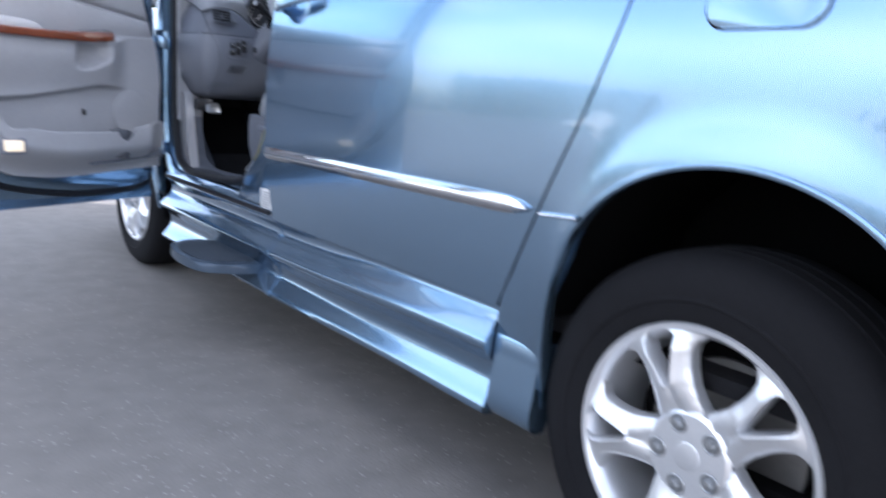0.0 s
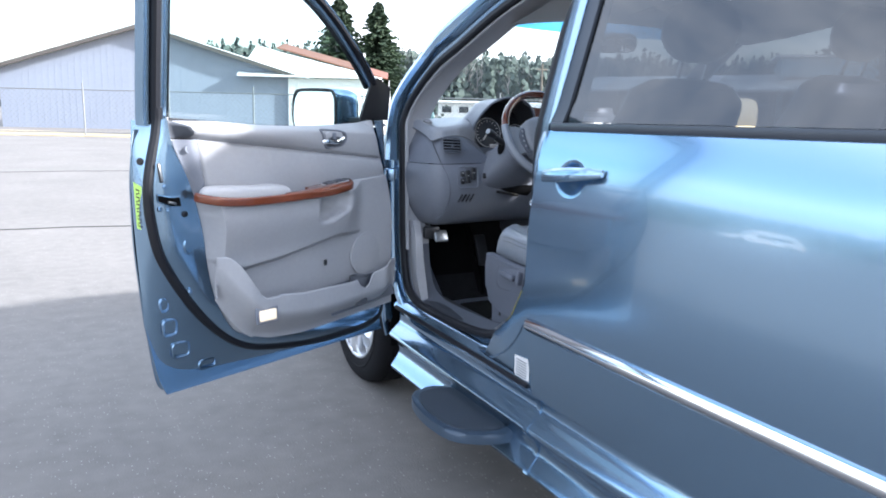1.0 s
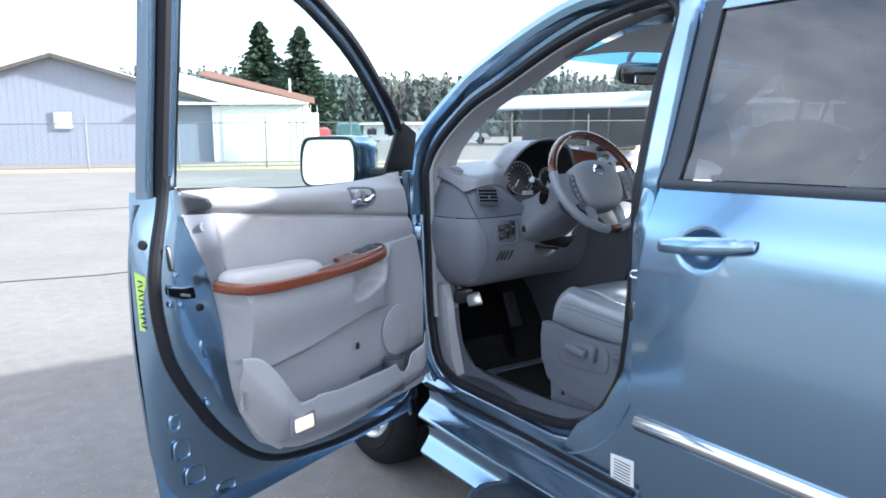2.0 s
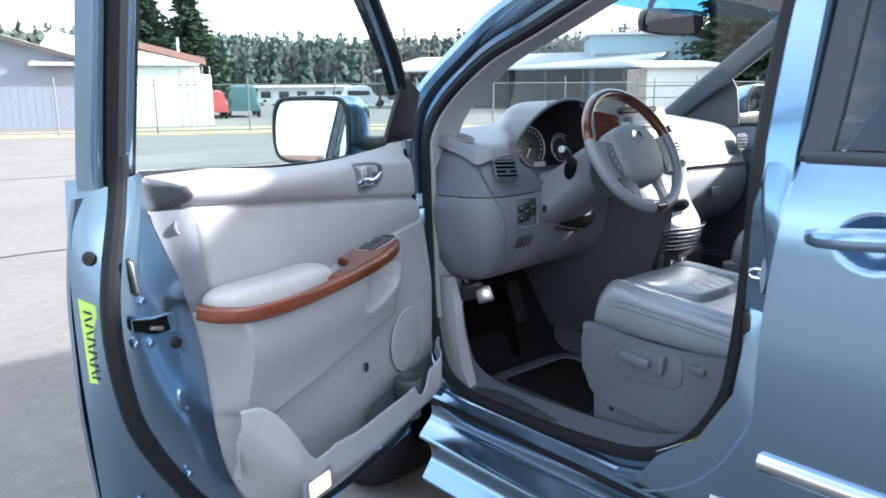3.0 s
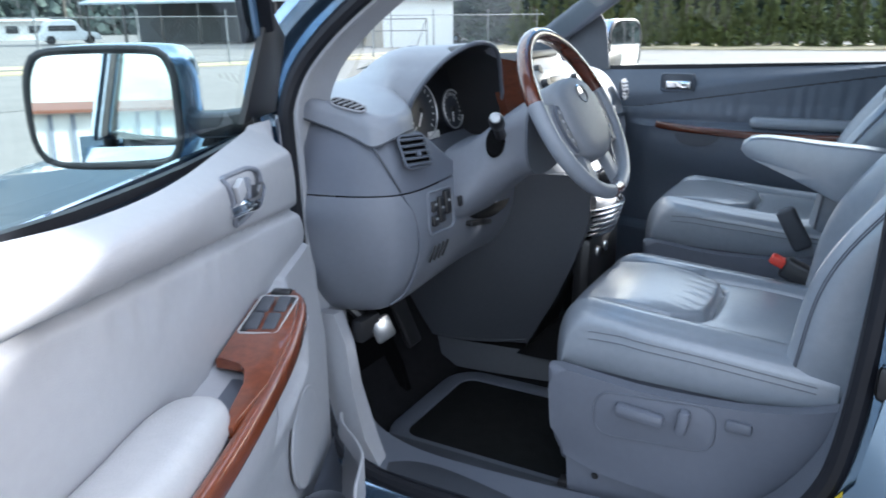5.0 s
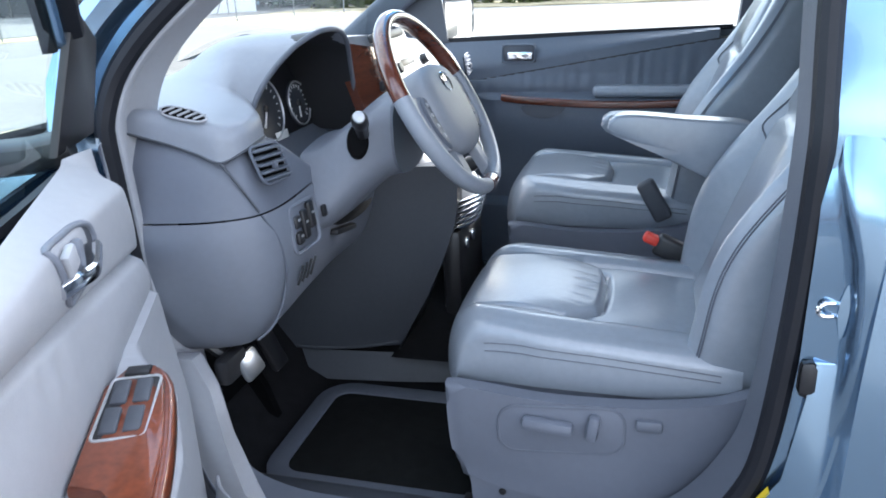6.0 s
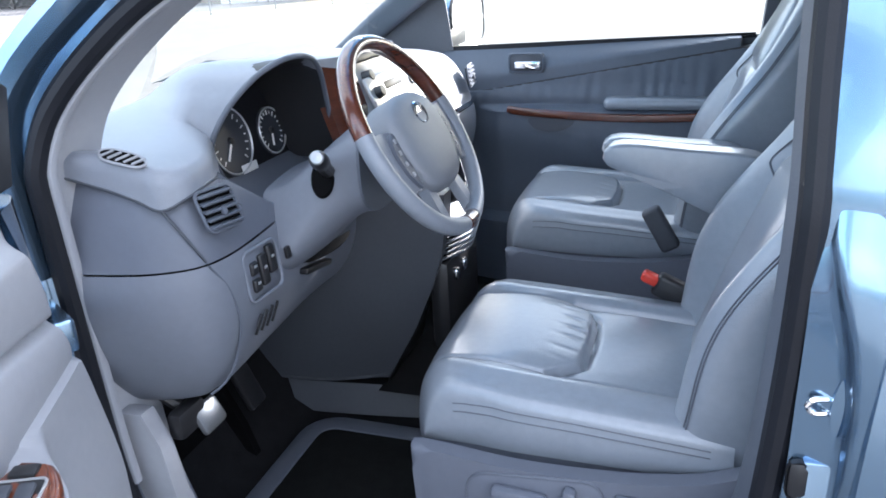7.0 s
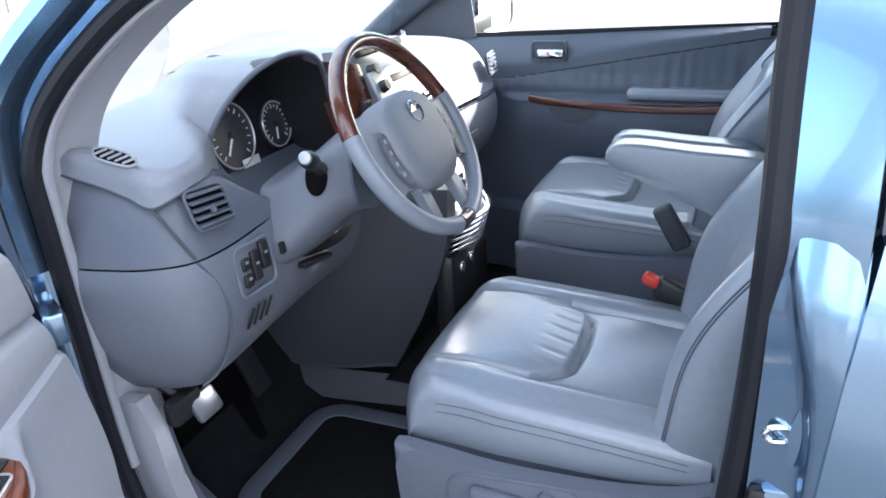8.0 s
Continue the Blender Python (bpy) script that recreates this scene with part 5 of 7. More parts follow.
def frame_bar(name, s_off, w, n_off, d, mat, label=""):
    bm = bmesh.new()
    rows = []
    for i, p in enumerate(FR):
        a, b = FR[max(0, i - 1)], FR[min(70, i + 1)]
        t = (b - a).normalized()
        side = Vector((-t.y, t.x, 0)) * frame_w(i)
        rows.append([])
        for k, dn in ((s_off - w / 2, 0), (s_off - w / 2 + 0.002, d * 0.75), (s_off - w / 2 + 0.008, d), (s_off + w / 2 - 0.008, d), (s_off + w / 2 - 0.002, d * 0.75), (s_off + w / 2, 0)):
            q = p + side * k
            rows[-1].append(bm.verts.new(dw(q.x, lean(q.y) + n_off + dn, q.y)))
    for a, b in zip(rows, rows[1:]):
        for j in range(6):
            bm.faces.new((a[j], b[j], b[(j + 1) % 6], a[(j + 1) % 6]))
    bm.faces.new(rows[0])
    bm.faces.new(rows[-1])
    return part(name, bm, mat, door, label, 50)


frame_bar("window_frame", -0.030, 0.034, -0.026, 0.026, M_PAINT, "light blue window frame")
frame_bar("frame_seal", 0.000, 0.030, -0.020, 0.036, M_RUBBER, "black rubber frame seal")
frame_bar("window_frame", 0.026, 0.030, -0.020, 0.022, M_PAINT)
frame_bar("glass_run", 0.045, 0.012, -0.022, 0.016, M_RUBBER)
part("belt_seal", sweep([dw(0.92 - 0.80 * i / 10, -0.018, trim_t(1 - (0.02 + 0.86 * i / 10)).y - 0.006) for i in range(11)], rect(0.010, 0.010)), M_RUBBER, door)
part("sail_panel", prism([(0.125, 1.262), (-0.030, 1.262), (-0.012, 1.385), (0.070, 1.42), (0.098, 1.40)], -0.034, -0.024, lambda a, b, d: dw(a, d + lean(b, 0), b), 0.003), M_BLACKP, door, "black sail panel at the mirror")
win_r, win_l = spline([(s - 0.035, z, 0) for s, z in FR_REAR + FR_TOP[:2]]), spline([(s + 0.02, z, 0) for s, z in ([(0.09, 1.240)] + FR_FRONT[::-1] + FR_TOP[::-1][:1])])
M_DOORGLASS = glass("green_tint_glass", (0.76, 0.90, 0.89))
part("window", grid(lambda u, v: (lambda p: dw(p.x, lean(p.y, -0.036), p.y))(win_l(v).lerp(win_r(v), u)), 8, 12), M_DOORGLASS, door, "clear greenish side window", shadow=False)
# door mirror
MIR = dm(0.200, -0.195, 1.292, 0, 90, 0) @ pose(0, 0, 0, -12, 0, 0)
mir_o = smooth_outline([(0.0, 0.118), (0.05, 0.116), (0.078, 0.098), (0.083, 0.05), (0.080, -0.06), (0.070, -0.098), (0.045, -0.112), (0.0, -0.115), (-0.05, -0.110), (-0.078, -0.092), (-0.084, -0.03), (-0.084, 0.06), (-0.078, 0.10), (-0.05, 0.116)], 48)
mir_o = [(a * 0.98, b * 0.86) for a, b in mir_o]


def house(u, v):
    a, b = mir_o[int(round(u * 48)) % 48]
    k = (1.0, 1.04, 1.06, 1.04, 0.95, 0.70, 0.0)[round(v * 6)]
    d = (0.0, -0.010, -0.05, -0.10, -0.14, -0.17, -0.18)[round(v * 6)]
    return MIR @ Vector((a * k, b * k + 0.02 * v, d))


mirror = part("door_mirror", grid(house, 48, 6, cu=True), M_PAINT, door, "light blue door mirror housing")
part("mirror_rim", sweep([MIR @ Vector((a * 0.98, b * 0.98, 0.0)) for a, b in mir_o], rect(0.010, 0.013, 0.004, 2), tuple(D_E), closed=True), M_BLACKP, door, "black mirror rim")
part("mirror_glass", prism([(a * 0.93, b * 0.93) for a, b in mir_o], -0.008, -0.003, lambda a, b, d: MIR @ Matrix.Rotation(radians(-4), 4, "Y") @ Matrix.Rotation(radians(-9), 4, "X") @ Vector((a, b, d - 0.008))), M_MIRROR, door, "door mirror glass")
part("mirror_foot", sweep([dw(0.05, -0.03, 1.262), dw(0.06, -0.075, 1.255), dw(0.075, -0.13, 1.255)], rect(0.09, 0.035, 0.012, 2)), M_BLACKP, door)
for z in (0.62, 1.05):
    part("hinge", rbox((0.10, 0.035, 0.05), 0.006, Matrix.Translation((-0.955, -0.44, z)) @ Matrix.Rotation(radians(60), 4, "Z")), M_PAINT, door)


# ---- the cabin ----
def cab(name, bm, mat, parent=van, label="", angle=40):
    return part(name, bm, mat, parent, label, angle)


# floor, toe board, kick panel and sill trim
cab("cabin_floor", shell(lambda u, v: Vector((-0.875 + 1.42 * u, -0.20 - 3.6 * v, 0.485 + 0.30 * ease(-0.42, -0.20, -0.20 - 3.6 * v) + 0.012 * math.sin(9 * u) * 0)), 10, 60, (0, 0, -0.03)), M_CARPET, label="dark grey carpeted floor")
cab("firewall", rbox((1.46, 0.04, 0.75), 0.005, Matrix.Translation((XC, -0.17, 0.85))), M_CARPET)
cab("sill_trim", lay([(-0.872, 0.545), (-0.84, 0.548), (-0.74, 0.538), (-0.722, 0.525), (-0.715, 0.492), (-0.87, 0.49)], -0.47, -1.36, 10, 3), material("sill_vinyl", (0.040, 0.045, 0.056), 0.55, vary=0.08, bump=0.2, bump_scale=600), label="dark grey sill trim")
kick = [(-0.43, 0.535), (-0.43, 0.855), (-0.475, 0.858), (-0.50, 0.80), (-0.512, 0.70), (-0.535, 0.60), (-0.57, 0.545)]
cab("kick_panel", prism(kick, -0.872, -0.838, lambda a, b, d: Vector((d, a, b)), 0.008), M_TRIM, label="pale grey kick panel")
cab("foot_rest", shell(lambda u, v: Vector((-0.835 + 0.11 * u, -0.30 - 0.22 * v + 0.03 * u, 0.72 - 0.19 * v - 0.02 * u)), 4, 6, (0.02, 0.03, -0.03)), M_TRIM_DARK)

# dashboard: a sheet carried along a bowed plan line
PLAN = spline([(-0.888, -0.395, 0), (-0.880, -0.47, 0), (-0.862, -0.545, 0), (-0.822, -0.600, 0), (-0.75, -0.615, 0), (-0.60, -0.605, 0), (-0.40, -0.595, 0), (-0.20, -0.61, 0), (0.10, -0.63, 0), (0.35, -0.645, 0), (0.50, -0.64, 0), (0.565, -0.60, 0), (0.60, -0.50, 0)])
top_z = table([-0.89, -0.80, -0.68, -0.5, -0.13, 0.2, 0.45, 0.6], [1.256, 1.265, 1.29, 1.318, 1.315, 1.295, 1.265, 1.245])
PROF_UP = spline([(0.42, -0.030, 0), (0.30, 0.0, 0), (0.16, 0.0, 0), (0.09, -0.012, 0), (0.058, -0.034, 0), (0.038, -0.062, 0), (0.020, -0.10, 0), (0.002, -0.165, 0)])
PROF_LO = spline([(0.0, 0.0, 0), (-0.006, -0.03, 0), (-0.006, -0.08, 0), (0.004, -0.14, 0), (0.030, -0.20, 0), (0.075, -0.245, 0), (0.16, -0.262, 0), (0.30, -0.255, 0)])


def plan_in(u, d):
    """A step of d from the plan line into the dashboard."""
    p = PLAN(u)
    t = (PLAN(min(1, u + 0.01)) - PLAN(max(0, u - 0.01))).normalized()
    n = Vector((-t.y, t.x, 0))
    k = min(1, d / 0.25)
    q = p + n * d
    return Vector((q.x * (1 - k) + (p.x * 0.97 - 0.004) * k, q.y * (1 - k) + (p.y + d) * k, 0)) if d > 0 else q


bay_low = table([-0.80, -0.74, -0.68, -0.62, -0.58], [1.235, 1.215, 1.175, 1.135, 1.115])


def dash_up(u, v):
    p = PROF_UP(v)
    q = plan_in(u, p.x)
    z = top_z(PLAN(u).x) + p.y
    seam = 1.098 + 0.006 * math.sin(3 * u)
    if p.y < -0.05:
        k = (p.y + 0.05) / -0.115
        z = (top_z(PLAN(u).x) - 0.05) * (1 - k) + seam * k
    y = min(q.y, -0.02)
    x = PLAN(u).x
    # the bay that the instruments sit in, open towards the door
    bay = max(y, min(-0.44, -0.478 + 0.76 * (x + 0.62)))
    y += (bay - y) * ease(bay_low(x), bay_low(x) + 0.03, z) * ease(-0.325, -0.355, x) * ease(0.20, 0.10, p.x)
    z -= 0.06 * ease(-0.60, -0.55, x) * ease(-0.34, -0.38, x) * ease(0.18, 0.06, p.x) * ease(1.20, 1.26, z)
    return Vector((q.x, y, z))


def dash_lo(u, v):
    p = PROF_LO(v)
    q = plan_in(u, p.x)
    k = 1 - 0.18 * ease(0.42, 0.6, u)
    return Vector((q.x, q.y, 1.0955 + 0.006 * math.sin(3 * u) + p.y * k))


# one dash vinyl in two tones: the windscreen's light is painted into this one
M_DASH = material("lit_dash_vinyl", (0.245, 0.26, 0.295), 0.33, vary=0.06, bump=0.4, bump_scale=600)
pad_low = table([0.0, 0.04, 0.085, 0.165, 0.215, 0.25, 0.30, 0.333, 0.37, 0.40, 0.44], [1.246, 1.243, 1.2345, 1.2145, 1.190, 1.206, 1.223, 1.229, 1.21, 1.16, 1.10])


def dash_piece(upper):
    """The dash above or below the line where its soft top meets the end and vent panels."""
    bm = grid(dash_up, 400, 150)
    bm.faces.ensure_lookup_table()
    drop = [f for k, f in enumerate(bm.faces) if (f.calc_center_median().z > pad_low((k // 150 + 0.5) / 400)) != upper or (upper and f.calc_center_median().x < -0.345)]
    bmesh.ops.delete(bm, geom=drop, context="FACES")
    return bm


dash = cab("dashboard", dash_piece(True), M_DASH, label="blue-grey dashboard with a hooded instrument cluster")
# the same vinyl darker, so the side's shade is in its colour
M_END = material("shaded_dash_vinyl", (0.124, 0.136, 0.168), 0.5, vary=0.05, bump=0.25, bump_scale=700)
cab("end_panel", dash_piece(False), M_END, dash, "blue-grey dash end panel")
cab("dash_lower", grid(dash_lo, 90, 30), M_TRIM_MID, dash, "paler lower dashboard")


def on_dash(u, v, low=False, out=0.0):
    f = dash_lo if low else dash_up
    p = f(u, v)
    n = (f(u + 0.005, v) - f(u - 0.005, v)).cross(f(u, min(1, v + 0.01)) - f(u, max(0, v - 0.01))).normalized()
    if n.y > 0:
        n = -n
    return p + n * out


def face_mat(c, nrm, up=(0, 0, 1)):
    """A pose at c whose z axis is the outward normal."""
    z = Vector(nrm).normalized()
    x = Vector(up).cross(z).normalized()
    return Matrix.Translation(c) @ Matrix((x, z.cross(x), z)).transposed().to_4x4()


def air_vent(c, nrm, w, h, slats, parent, tilt=0.0):
    m = face_mat(c, nrm) @ Matrix.Rotation(radians(tilt), 4, "Z")
    v = cab("air_vent", sweep([m @ Vector((a, b, 0.0)) for a, b in rect(w, h, 0.012, 3)], rect(0.005, 0.005, 0.002, 2), tuple(m.col[2][:3]), closed=True), M_TRIM_DARK, parent, "slatted air vent")
    part("vent_back", prism(rect(w - 0.004, h - 0.004, 0.01, 3), -0.006, -0.003, lambda a, b, d: m @ Vector((a, b, d))), M_DARK, parent)
    for i in range(slats):
        part("slat", rbox((w - 0.008, 0.0035, 0.014), 0.001, m @ Matrix.Translation((0, -h / 2 + h * (i + 0.6) / (slats + 0.2), 0.0)) @ Matrix.Rotation(radians(28), 4, "X")), M_TRIM_DARK, parent)
    part("vent_tab", rbox((0.008, 0.014, 0.010), 0.003, m @ Matrix.Translation((0, -0.006, 0.006))), M_TRIM_DARK, parent)
    return v


air_vent((-0.772, -0.609, 1.174), (-0.10, -0.88, 0.40), 0.076, 0.062, 5, dash, -3)
air_vent((0.455, -0.648, 1.188), (0.10, -1, 0.15), 0.085, 0.060, 5, dash)
# switch panel on the lower dash
sw = face_mat((-0.705, -0.624, 1.040), (-0.06, -1, 0.10))
for a, b, h in ((-0.024, 0.020, 0.022), (-0.024, -0.008, 0.022), (0.0, 0.010, 0.052), (0.024, 0.020, 0.048)):
    part("dash_switch", rbox((0.019, h, 0.009), 0.004, sw @ Matrix.Translation((a, b, 0.002)), seg=3), M_BLACKP, dash, "black rocker switch")
    part("switch_mark", rbox((0.007, 0.004, 0.002), 0.0, sw @ Matrix.Translation((a, b + 0.004, 0.0068))), M_SILVER, dash)
part("switch_bezel", sweep([sw @ Vector((a + 0.0, b + 0.008, 0.0)) for a, b in rect(0.090, 0.082, 0.014, 4)], circle(0.0032, 8), (0, 1, 0), closed=True), M_TRIM_MID, dash, "moulded bezel round the switches")
part("mirror_knob", rbox((0.014, 0.022, 0.008), 0.003, sw @ Matrix.Translation((0.072, 0.012, 0.002))), M_BLACKP, dash)
for i in range(4):
    part("grille_slot", rbox((0.006, 0.036, 0.003), 0.001, face_mat((-0.735 + 0.017 * i, -0.621, 0.965), (-0.05, -1, -0.15)) @ Matrix.Rotation(radians(-28), 4, "Z")), M_BLACKP, dash)
part("sensor", lathe([(0, 0.006), (0.010, 0.005), (0.016, 0.0)], 14, Matrix.Translation((-0.494, -0.437, 1.347))), M_BLACKP, dash)
# joint between the end panel and the vent panel
joint3 = spline([(-0.836, -0.558, 1.187), (-0.8285, -0.581, 1.149), (-0.8155, -0.603, 1.104)])
part("panel_joint", sweep([joint3(i / 12) for i in range(13)], circle(0.0022, 6), (0, 0, 1)), M_TUNNEL, dash)
# end panel joint: the bowed line down the dash's outer face
joint = spline([(-0.815, -0.606, 1.098), (-0.790, -0.617, 1.05), (-0.780, -0.618, 0.98), (-0.800, -0.595, 0.90), (-0.845, -0.54, 0.858)])
part("panel_joint", sweep([joint(i / 20) for i in range(18)], circle(0.0022, 6), (1, 0, 0)), M_TRIM_DARK, dash)

# hooded instrument cluster
RIM = spline([(-0.572, -0.505, 1.138), (-0.602, -0.500, 1.172), (-0.622, -0.503, 1.225), (-0.606, -0.530, 1.282), (-0.580, -0.575, 1.333), (-0.540, -0.610, 1.358), (-0.470, -0.617, 1.355), (-0.420, -0.612, 1.330), (-0.382, -0.602, 1.270), (-0.362, -0.600, 1.19), (-0.352, -0.600, 1.140)])


def hood_in(u, k):
    p = RIM(u)
    y = -0.487 + 0.2 * (p.z - 1.195)
    q = Vector((-0.48 + (p.x + 0.48) * 0.96, y, 1.22 + (p.z - 1.22) * 0.91))
    return p.lerp(q, k)


def through_all(pts, u):
    """A smooth curve through the points at even steps of u."""
    n = len(pts) - 1
    i = min(int(u * n), n - 1)
    k = u * n - i
    a, b = Vector(pts[i]), Vector(pts[i + 1])
    p0 = Vector(pts[i - 1]) if i else a * 2 - b
    p3 = Vector(pts[i + 2]) if i + 2 <= n else b * 2 - a
    return 0.5 * (2 * a + (b - p0) * k + (2 * p0 - 5 * a + 4 * b - p3) * k * k + (3 * a - p0 - 3 * b + p3) * k ** 3)


# three lines that carry the soft top: its lower joint and hood lip, its crest, and its far side
FRONT = [Vector(p) for p in ((-0.853, -0.405, 1.236), (-0.847, -0.44, 1.226), (-0.841, -0.48, 1.214), (-0.839, -0.52, 1.201), (-0.836, -0.558, 1.187), (-0.808, -0.584, 1.199), (-0.775, -0.588, 1.206), (-0.73, -0.580, 1.207), (-0.675, -0.545, 1.198))] + [RIM(u) for u in (0.08, 0.16, 0.24, 0.32, 0.40, 0.50, 0.60, 0.70, 0.80, 0.97)]
CREST = [Vector(p) for p in ((-0.836, -0.400, 1.266), (-0.834, -0.435, 1.267), (-0.825, -0.477, 1.263), (-0.823, -0.513, 1.256), (-0.814, -0.544, 1.245), (-0.788, -0.556, 1.244), (-0.752, -0.553, 1.248), (-0.710, -0.530, 1.255), (-0.670, -0.490, 1.263), (-0.648, -0.470, 1.270), (-0.636, -0.455, 1.278), (-0.622, -0.445, 1.290), (-0.600, -0.440, 1.310), (-0.572, -0.435, 1.336), (-0.525, -0.430, 1.349), (-0.462, -0.430, 1.345), (-0.405, -0.430, 1.320), (-0.360, -0.430, 1.300), (-0.330, -0.430, 1.298))]
BACK = [Vector((-0.84 + 0.030 * i, -0.36 + 0.13 * (i / 18) ** 0.6, 1.264 + 0.0012 * i)) for i in range(19)]


def dash_top(u, v):
    f, c, b = through_all(FRONT, u), through_all(CREST, u), through_all(BACK, u)
    if v > 0.85:
        return b + Vector((0, 0.16, -0.075)) * ((v - 0.85) / 0.15)
    k = 0.45 - 0.28 * ease(0.56, 0.48, u)
    m = f.lerp(c, k)
    m.z += (0.71 - k) * max(0.0, c.z - f.z)
    return through_all([f, m, c, c.lerp(b, 0.5) + Vector((0, 0, 0.15 * (c.z - b.z))), b], v / 0.85)


cab("dash_top", grid(dash_top, 160, 40), M_DASH, dash, "soft dash top rising into the instrument hood", 60)
cab("panel_joint", sweep([through_all(FRONT, 0.49 * i / 60) for i in range(61)], circle(0.0020, 6), (0, 0, 1)), M_TUNNEL, dash)
def dash_pose(u, v):
    """A pose on the dash top, its z axis outwards."""
    p = dash_top(u, v)
    a, b = dash_top(u + 0.01, v) - dash_top(u - 0.01, v), dash_top(u, v + 0.02) - dash_top(u, v - 0.02)
    n = a.cross(b).normalized()
    n = n if n.z > 0 else -n
    x = (a - n * a.dot(n)).normalized()
    return Matrix.Translation(p + n * 0.002) @ Matrix((x, n.cross(x), n)).transposed().to_4x4()


demist = dash_pose(0.138, 0.375)
DEM = smooth_outline([(-0.040, 0.002), (-0.028, 0.012), (0.015, 0.013), (0.040, 0.002), (0.032, -0.009), (-0.024, -0.011)], 24)
cab("side_demister", sweep([demist @ Vector((a, b, 0)) for a, b in DEM], circle(0.0022, 6), (0, 0, 1), closed=True), M_TRIM, dash, "oval side window demister")
part("vent_back", prism([(a * 0.94, b * 0.9) for a, b in DEM], -0.002, 0.001, lambda a, b, d: demist @ Vector((a, b, d))), M_DARK, dash)
for i in range(5):
    part("slat", rbox((0.004, 0.021, 0.003), 0.001, demist @ Matrix.Translation((-0.026 + 0.0135 * i, 0.001, 0.0018)) @ Matrix.Rotation(radians(-32), 4, "Z")), M_TRIM, dash)
LIP = FRONT[6:9] + [RIM(0.08), RIM(0.0)]
FOOT = [(-0.775, -0.606, 1.166), (-0.725, -0.608, 1.156), (-0.675, -0.590, 1.150), (-0.625, -0.570, 1.135), (-0.572, -0.555, 1.120)]
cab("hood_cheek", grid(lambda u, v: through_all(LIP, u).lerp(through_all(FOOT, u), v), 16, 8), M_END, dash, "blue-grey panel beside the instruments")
cab("hood_lip", sweep([RIM(i / 50) for i in range(51)], circle(0.005, 8), (0, 1, 0)), M_TRIM_DARK, dash)
cab("cluster_tunnel", grid(lambda u, v: hood_in(u, v), 50, 8), M_BLACKP, dash, "black instrument tunnel")
cab("bay_floor", grid(lambda u, v: Vector((-0.598 + 0.25 * u + 0.012 * v * (1 - 2 * u), -0.484 - 0.095 * v, 1.165 - 0.05 * v ** 0.8)), 10, 6), M_TRIM_DARK, dash, "dark shelf below the dials")
face_c = face_mat((-0.475, -0.485, 1.205), (0, -1, 0.2))
cab("cluster_face", prism(smooth_outline([(-0.145, -0.03), (-0.142, 0.03), (-0.11, 0.10), (-0.04, 0.14), (0.06, 0.13), (0.11, 0.08), (0.125, 0.0), (0.125, -0.07), (0.0, -0.08), (-0.10, -0.07)], 40), -0.004, 0.0, lambda a, b, d: face_c @ Vector((a, b, d))), material("cluster_black", (0.012, 0.013, 0.016), 0.3), dash)
M_DIAL = material("dial_grey", (0.035, 0.04, 0.05), 0.4)
M_WHITE = material("white_print", (0.75, 0.75, 0.75), 0.5, vary=0.0)
for cx, cz, r, aim in ((-0.066, 0.012, 0.060, 232), (0.070, 0.002, 0.044, 255)):
    g = face_c @ Matrix.Translation((cx, cz, 0.002))
    d = cab("gauge", lathe([(0, 0.001), (r * 0.95, 0.001), (r, 0.004), (r * 1.04, 0.005), (r * 1.06, 0.0)], 40, g), M_DIAL, dash, "round dial gauge")
    part("gauge_ring", sweep([g @ Vector((r * math.cos(a), r * math.sin(a), 0.005)) for a in np.linspace(0, 2 * math.pi, 41)[:-1]], circle(0.0018, 6), (0, 1, 0), closed=True), M_SILVER, dash)
    for i in range(17):
        a = radians(225 - 17 * i)
        part("tick", rbox((0.009 if i % 2 == 0 else 0.005, 0.0022, 0.001), 0, g @ Matrix.Rotation(a, 4, "Z") @ Matrix.Translation((r * 0.80, 0, 0.002))), M_WHITE, dash)
    part("needle", rbox((r * 0.72, 0.004, 0.002), 0, g @ Matrix.Rotation(radians(aim), 4, "Z") @ Matrix.Translation((r * 0.30, 0, 0.004))), M_WHITE, dash)
    part("needle_hub", lathe([(0, 0.008), (0.006, 0.007), (0.008, 0.002)], 16, g), M_BLACKP, dash)
part("odometer", rbox((0.050, 0.016, 0.002), 0.001, face_c @ Matrix.Translation((-0.036, -0.044, 0.006))), M_WHITE, dash, "pale odometer display")

# steering column and wheel
WHEEL = face_mat((-0.4756, -0.814, 1.2227), (-0.009, -math.cos(0.5295), math.sin(0.5295)))
col = bmesh.new()
C0 = [(-0.605, 1.128), (-0.592, 1.146), (-0.48, 1.160), (-0.37, 1.145), (-0.355, 1.10), (-0.37, 1.03), (-0.44, 0.990), (-0.60, 0.992), (-0.648, 1.022)]
C1 = [(-0.588, 1.212), (-0.572, 1.235), (-0.475, 1.256), (-0.385, 1.235), (-0.368, 1.20), (-0.385, 1.13), (-0.43, 1.10), (-0.535, 1.10), (-0.582, 1.138)]
c0, c1 = spline([(x, z, 0) for x, z in C0], True), spline([(x, z, 0) for x, z in C1], True)
column = cab("steering_column", grid(lambda u, v: Vector(((c0(u).lerp(c1(u), ease(0, 1, v))).x, -0.575 - 0.175 * v, (c0(u).lerp(c1(u), ease(0, 1, v))).y)), 48, 12, cu=True), M_TRIM_MID, dash, "grey column shroud")
part("column_end", prism([(c1(i / 30).x, c1(i / 30).y) for i in range(30)], -0.755, -0.749, lambda a, b, d: Vector((a, d, b))), M_TRIM_DARK, dash)
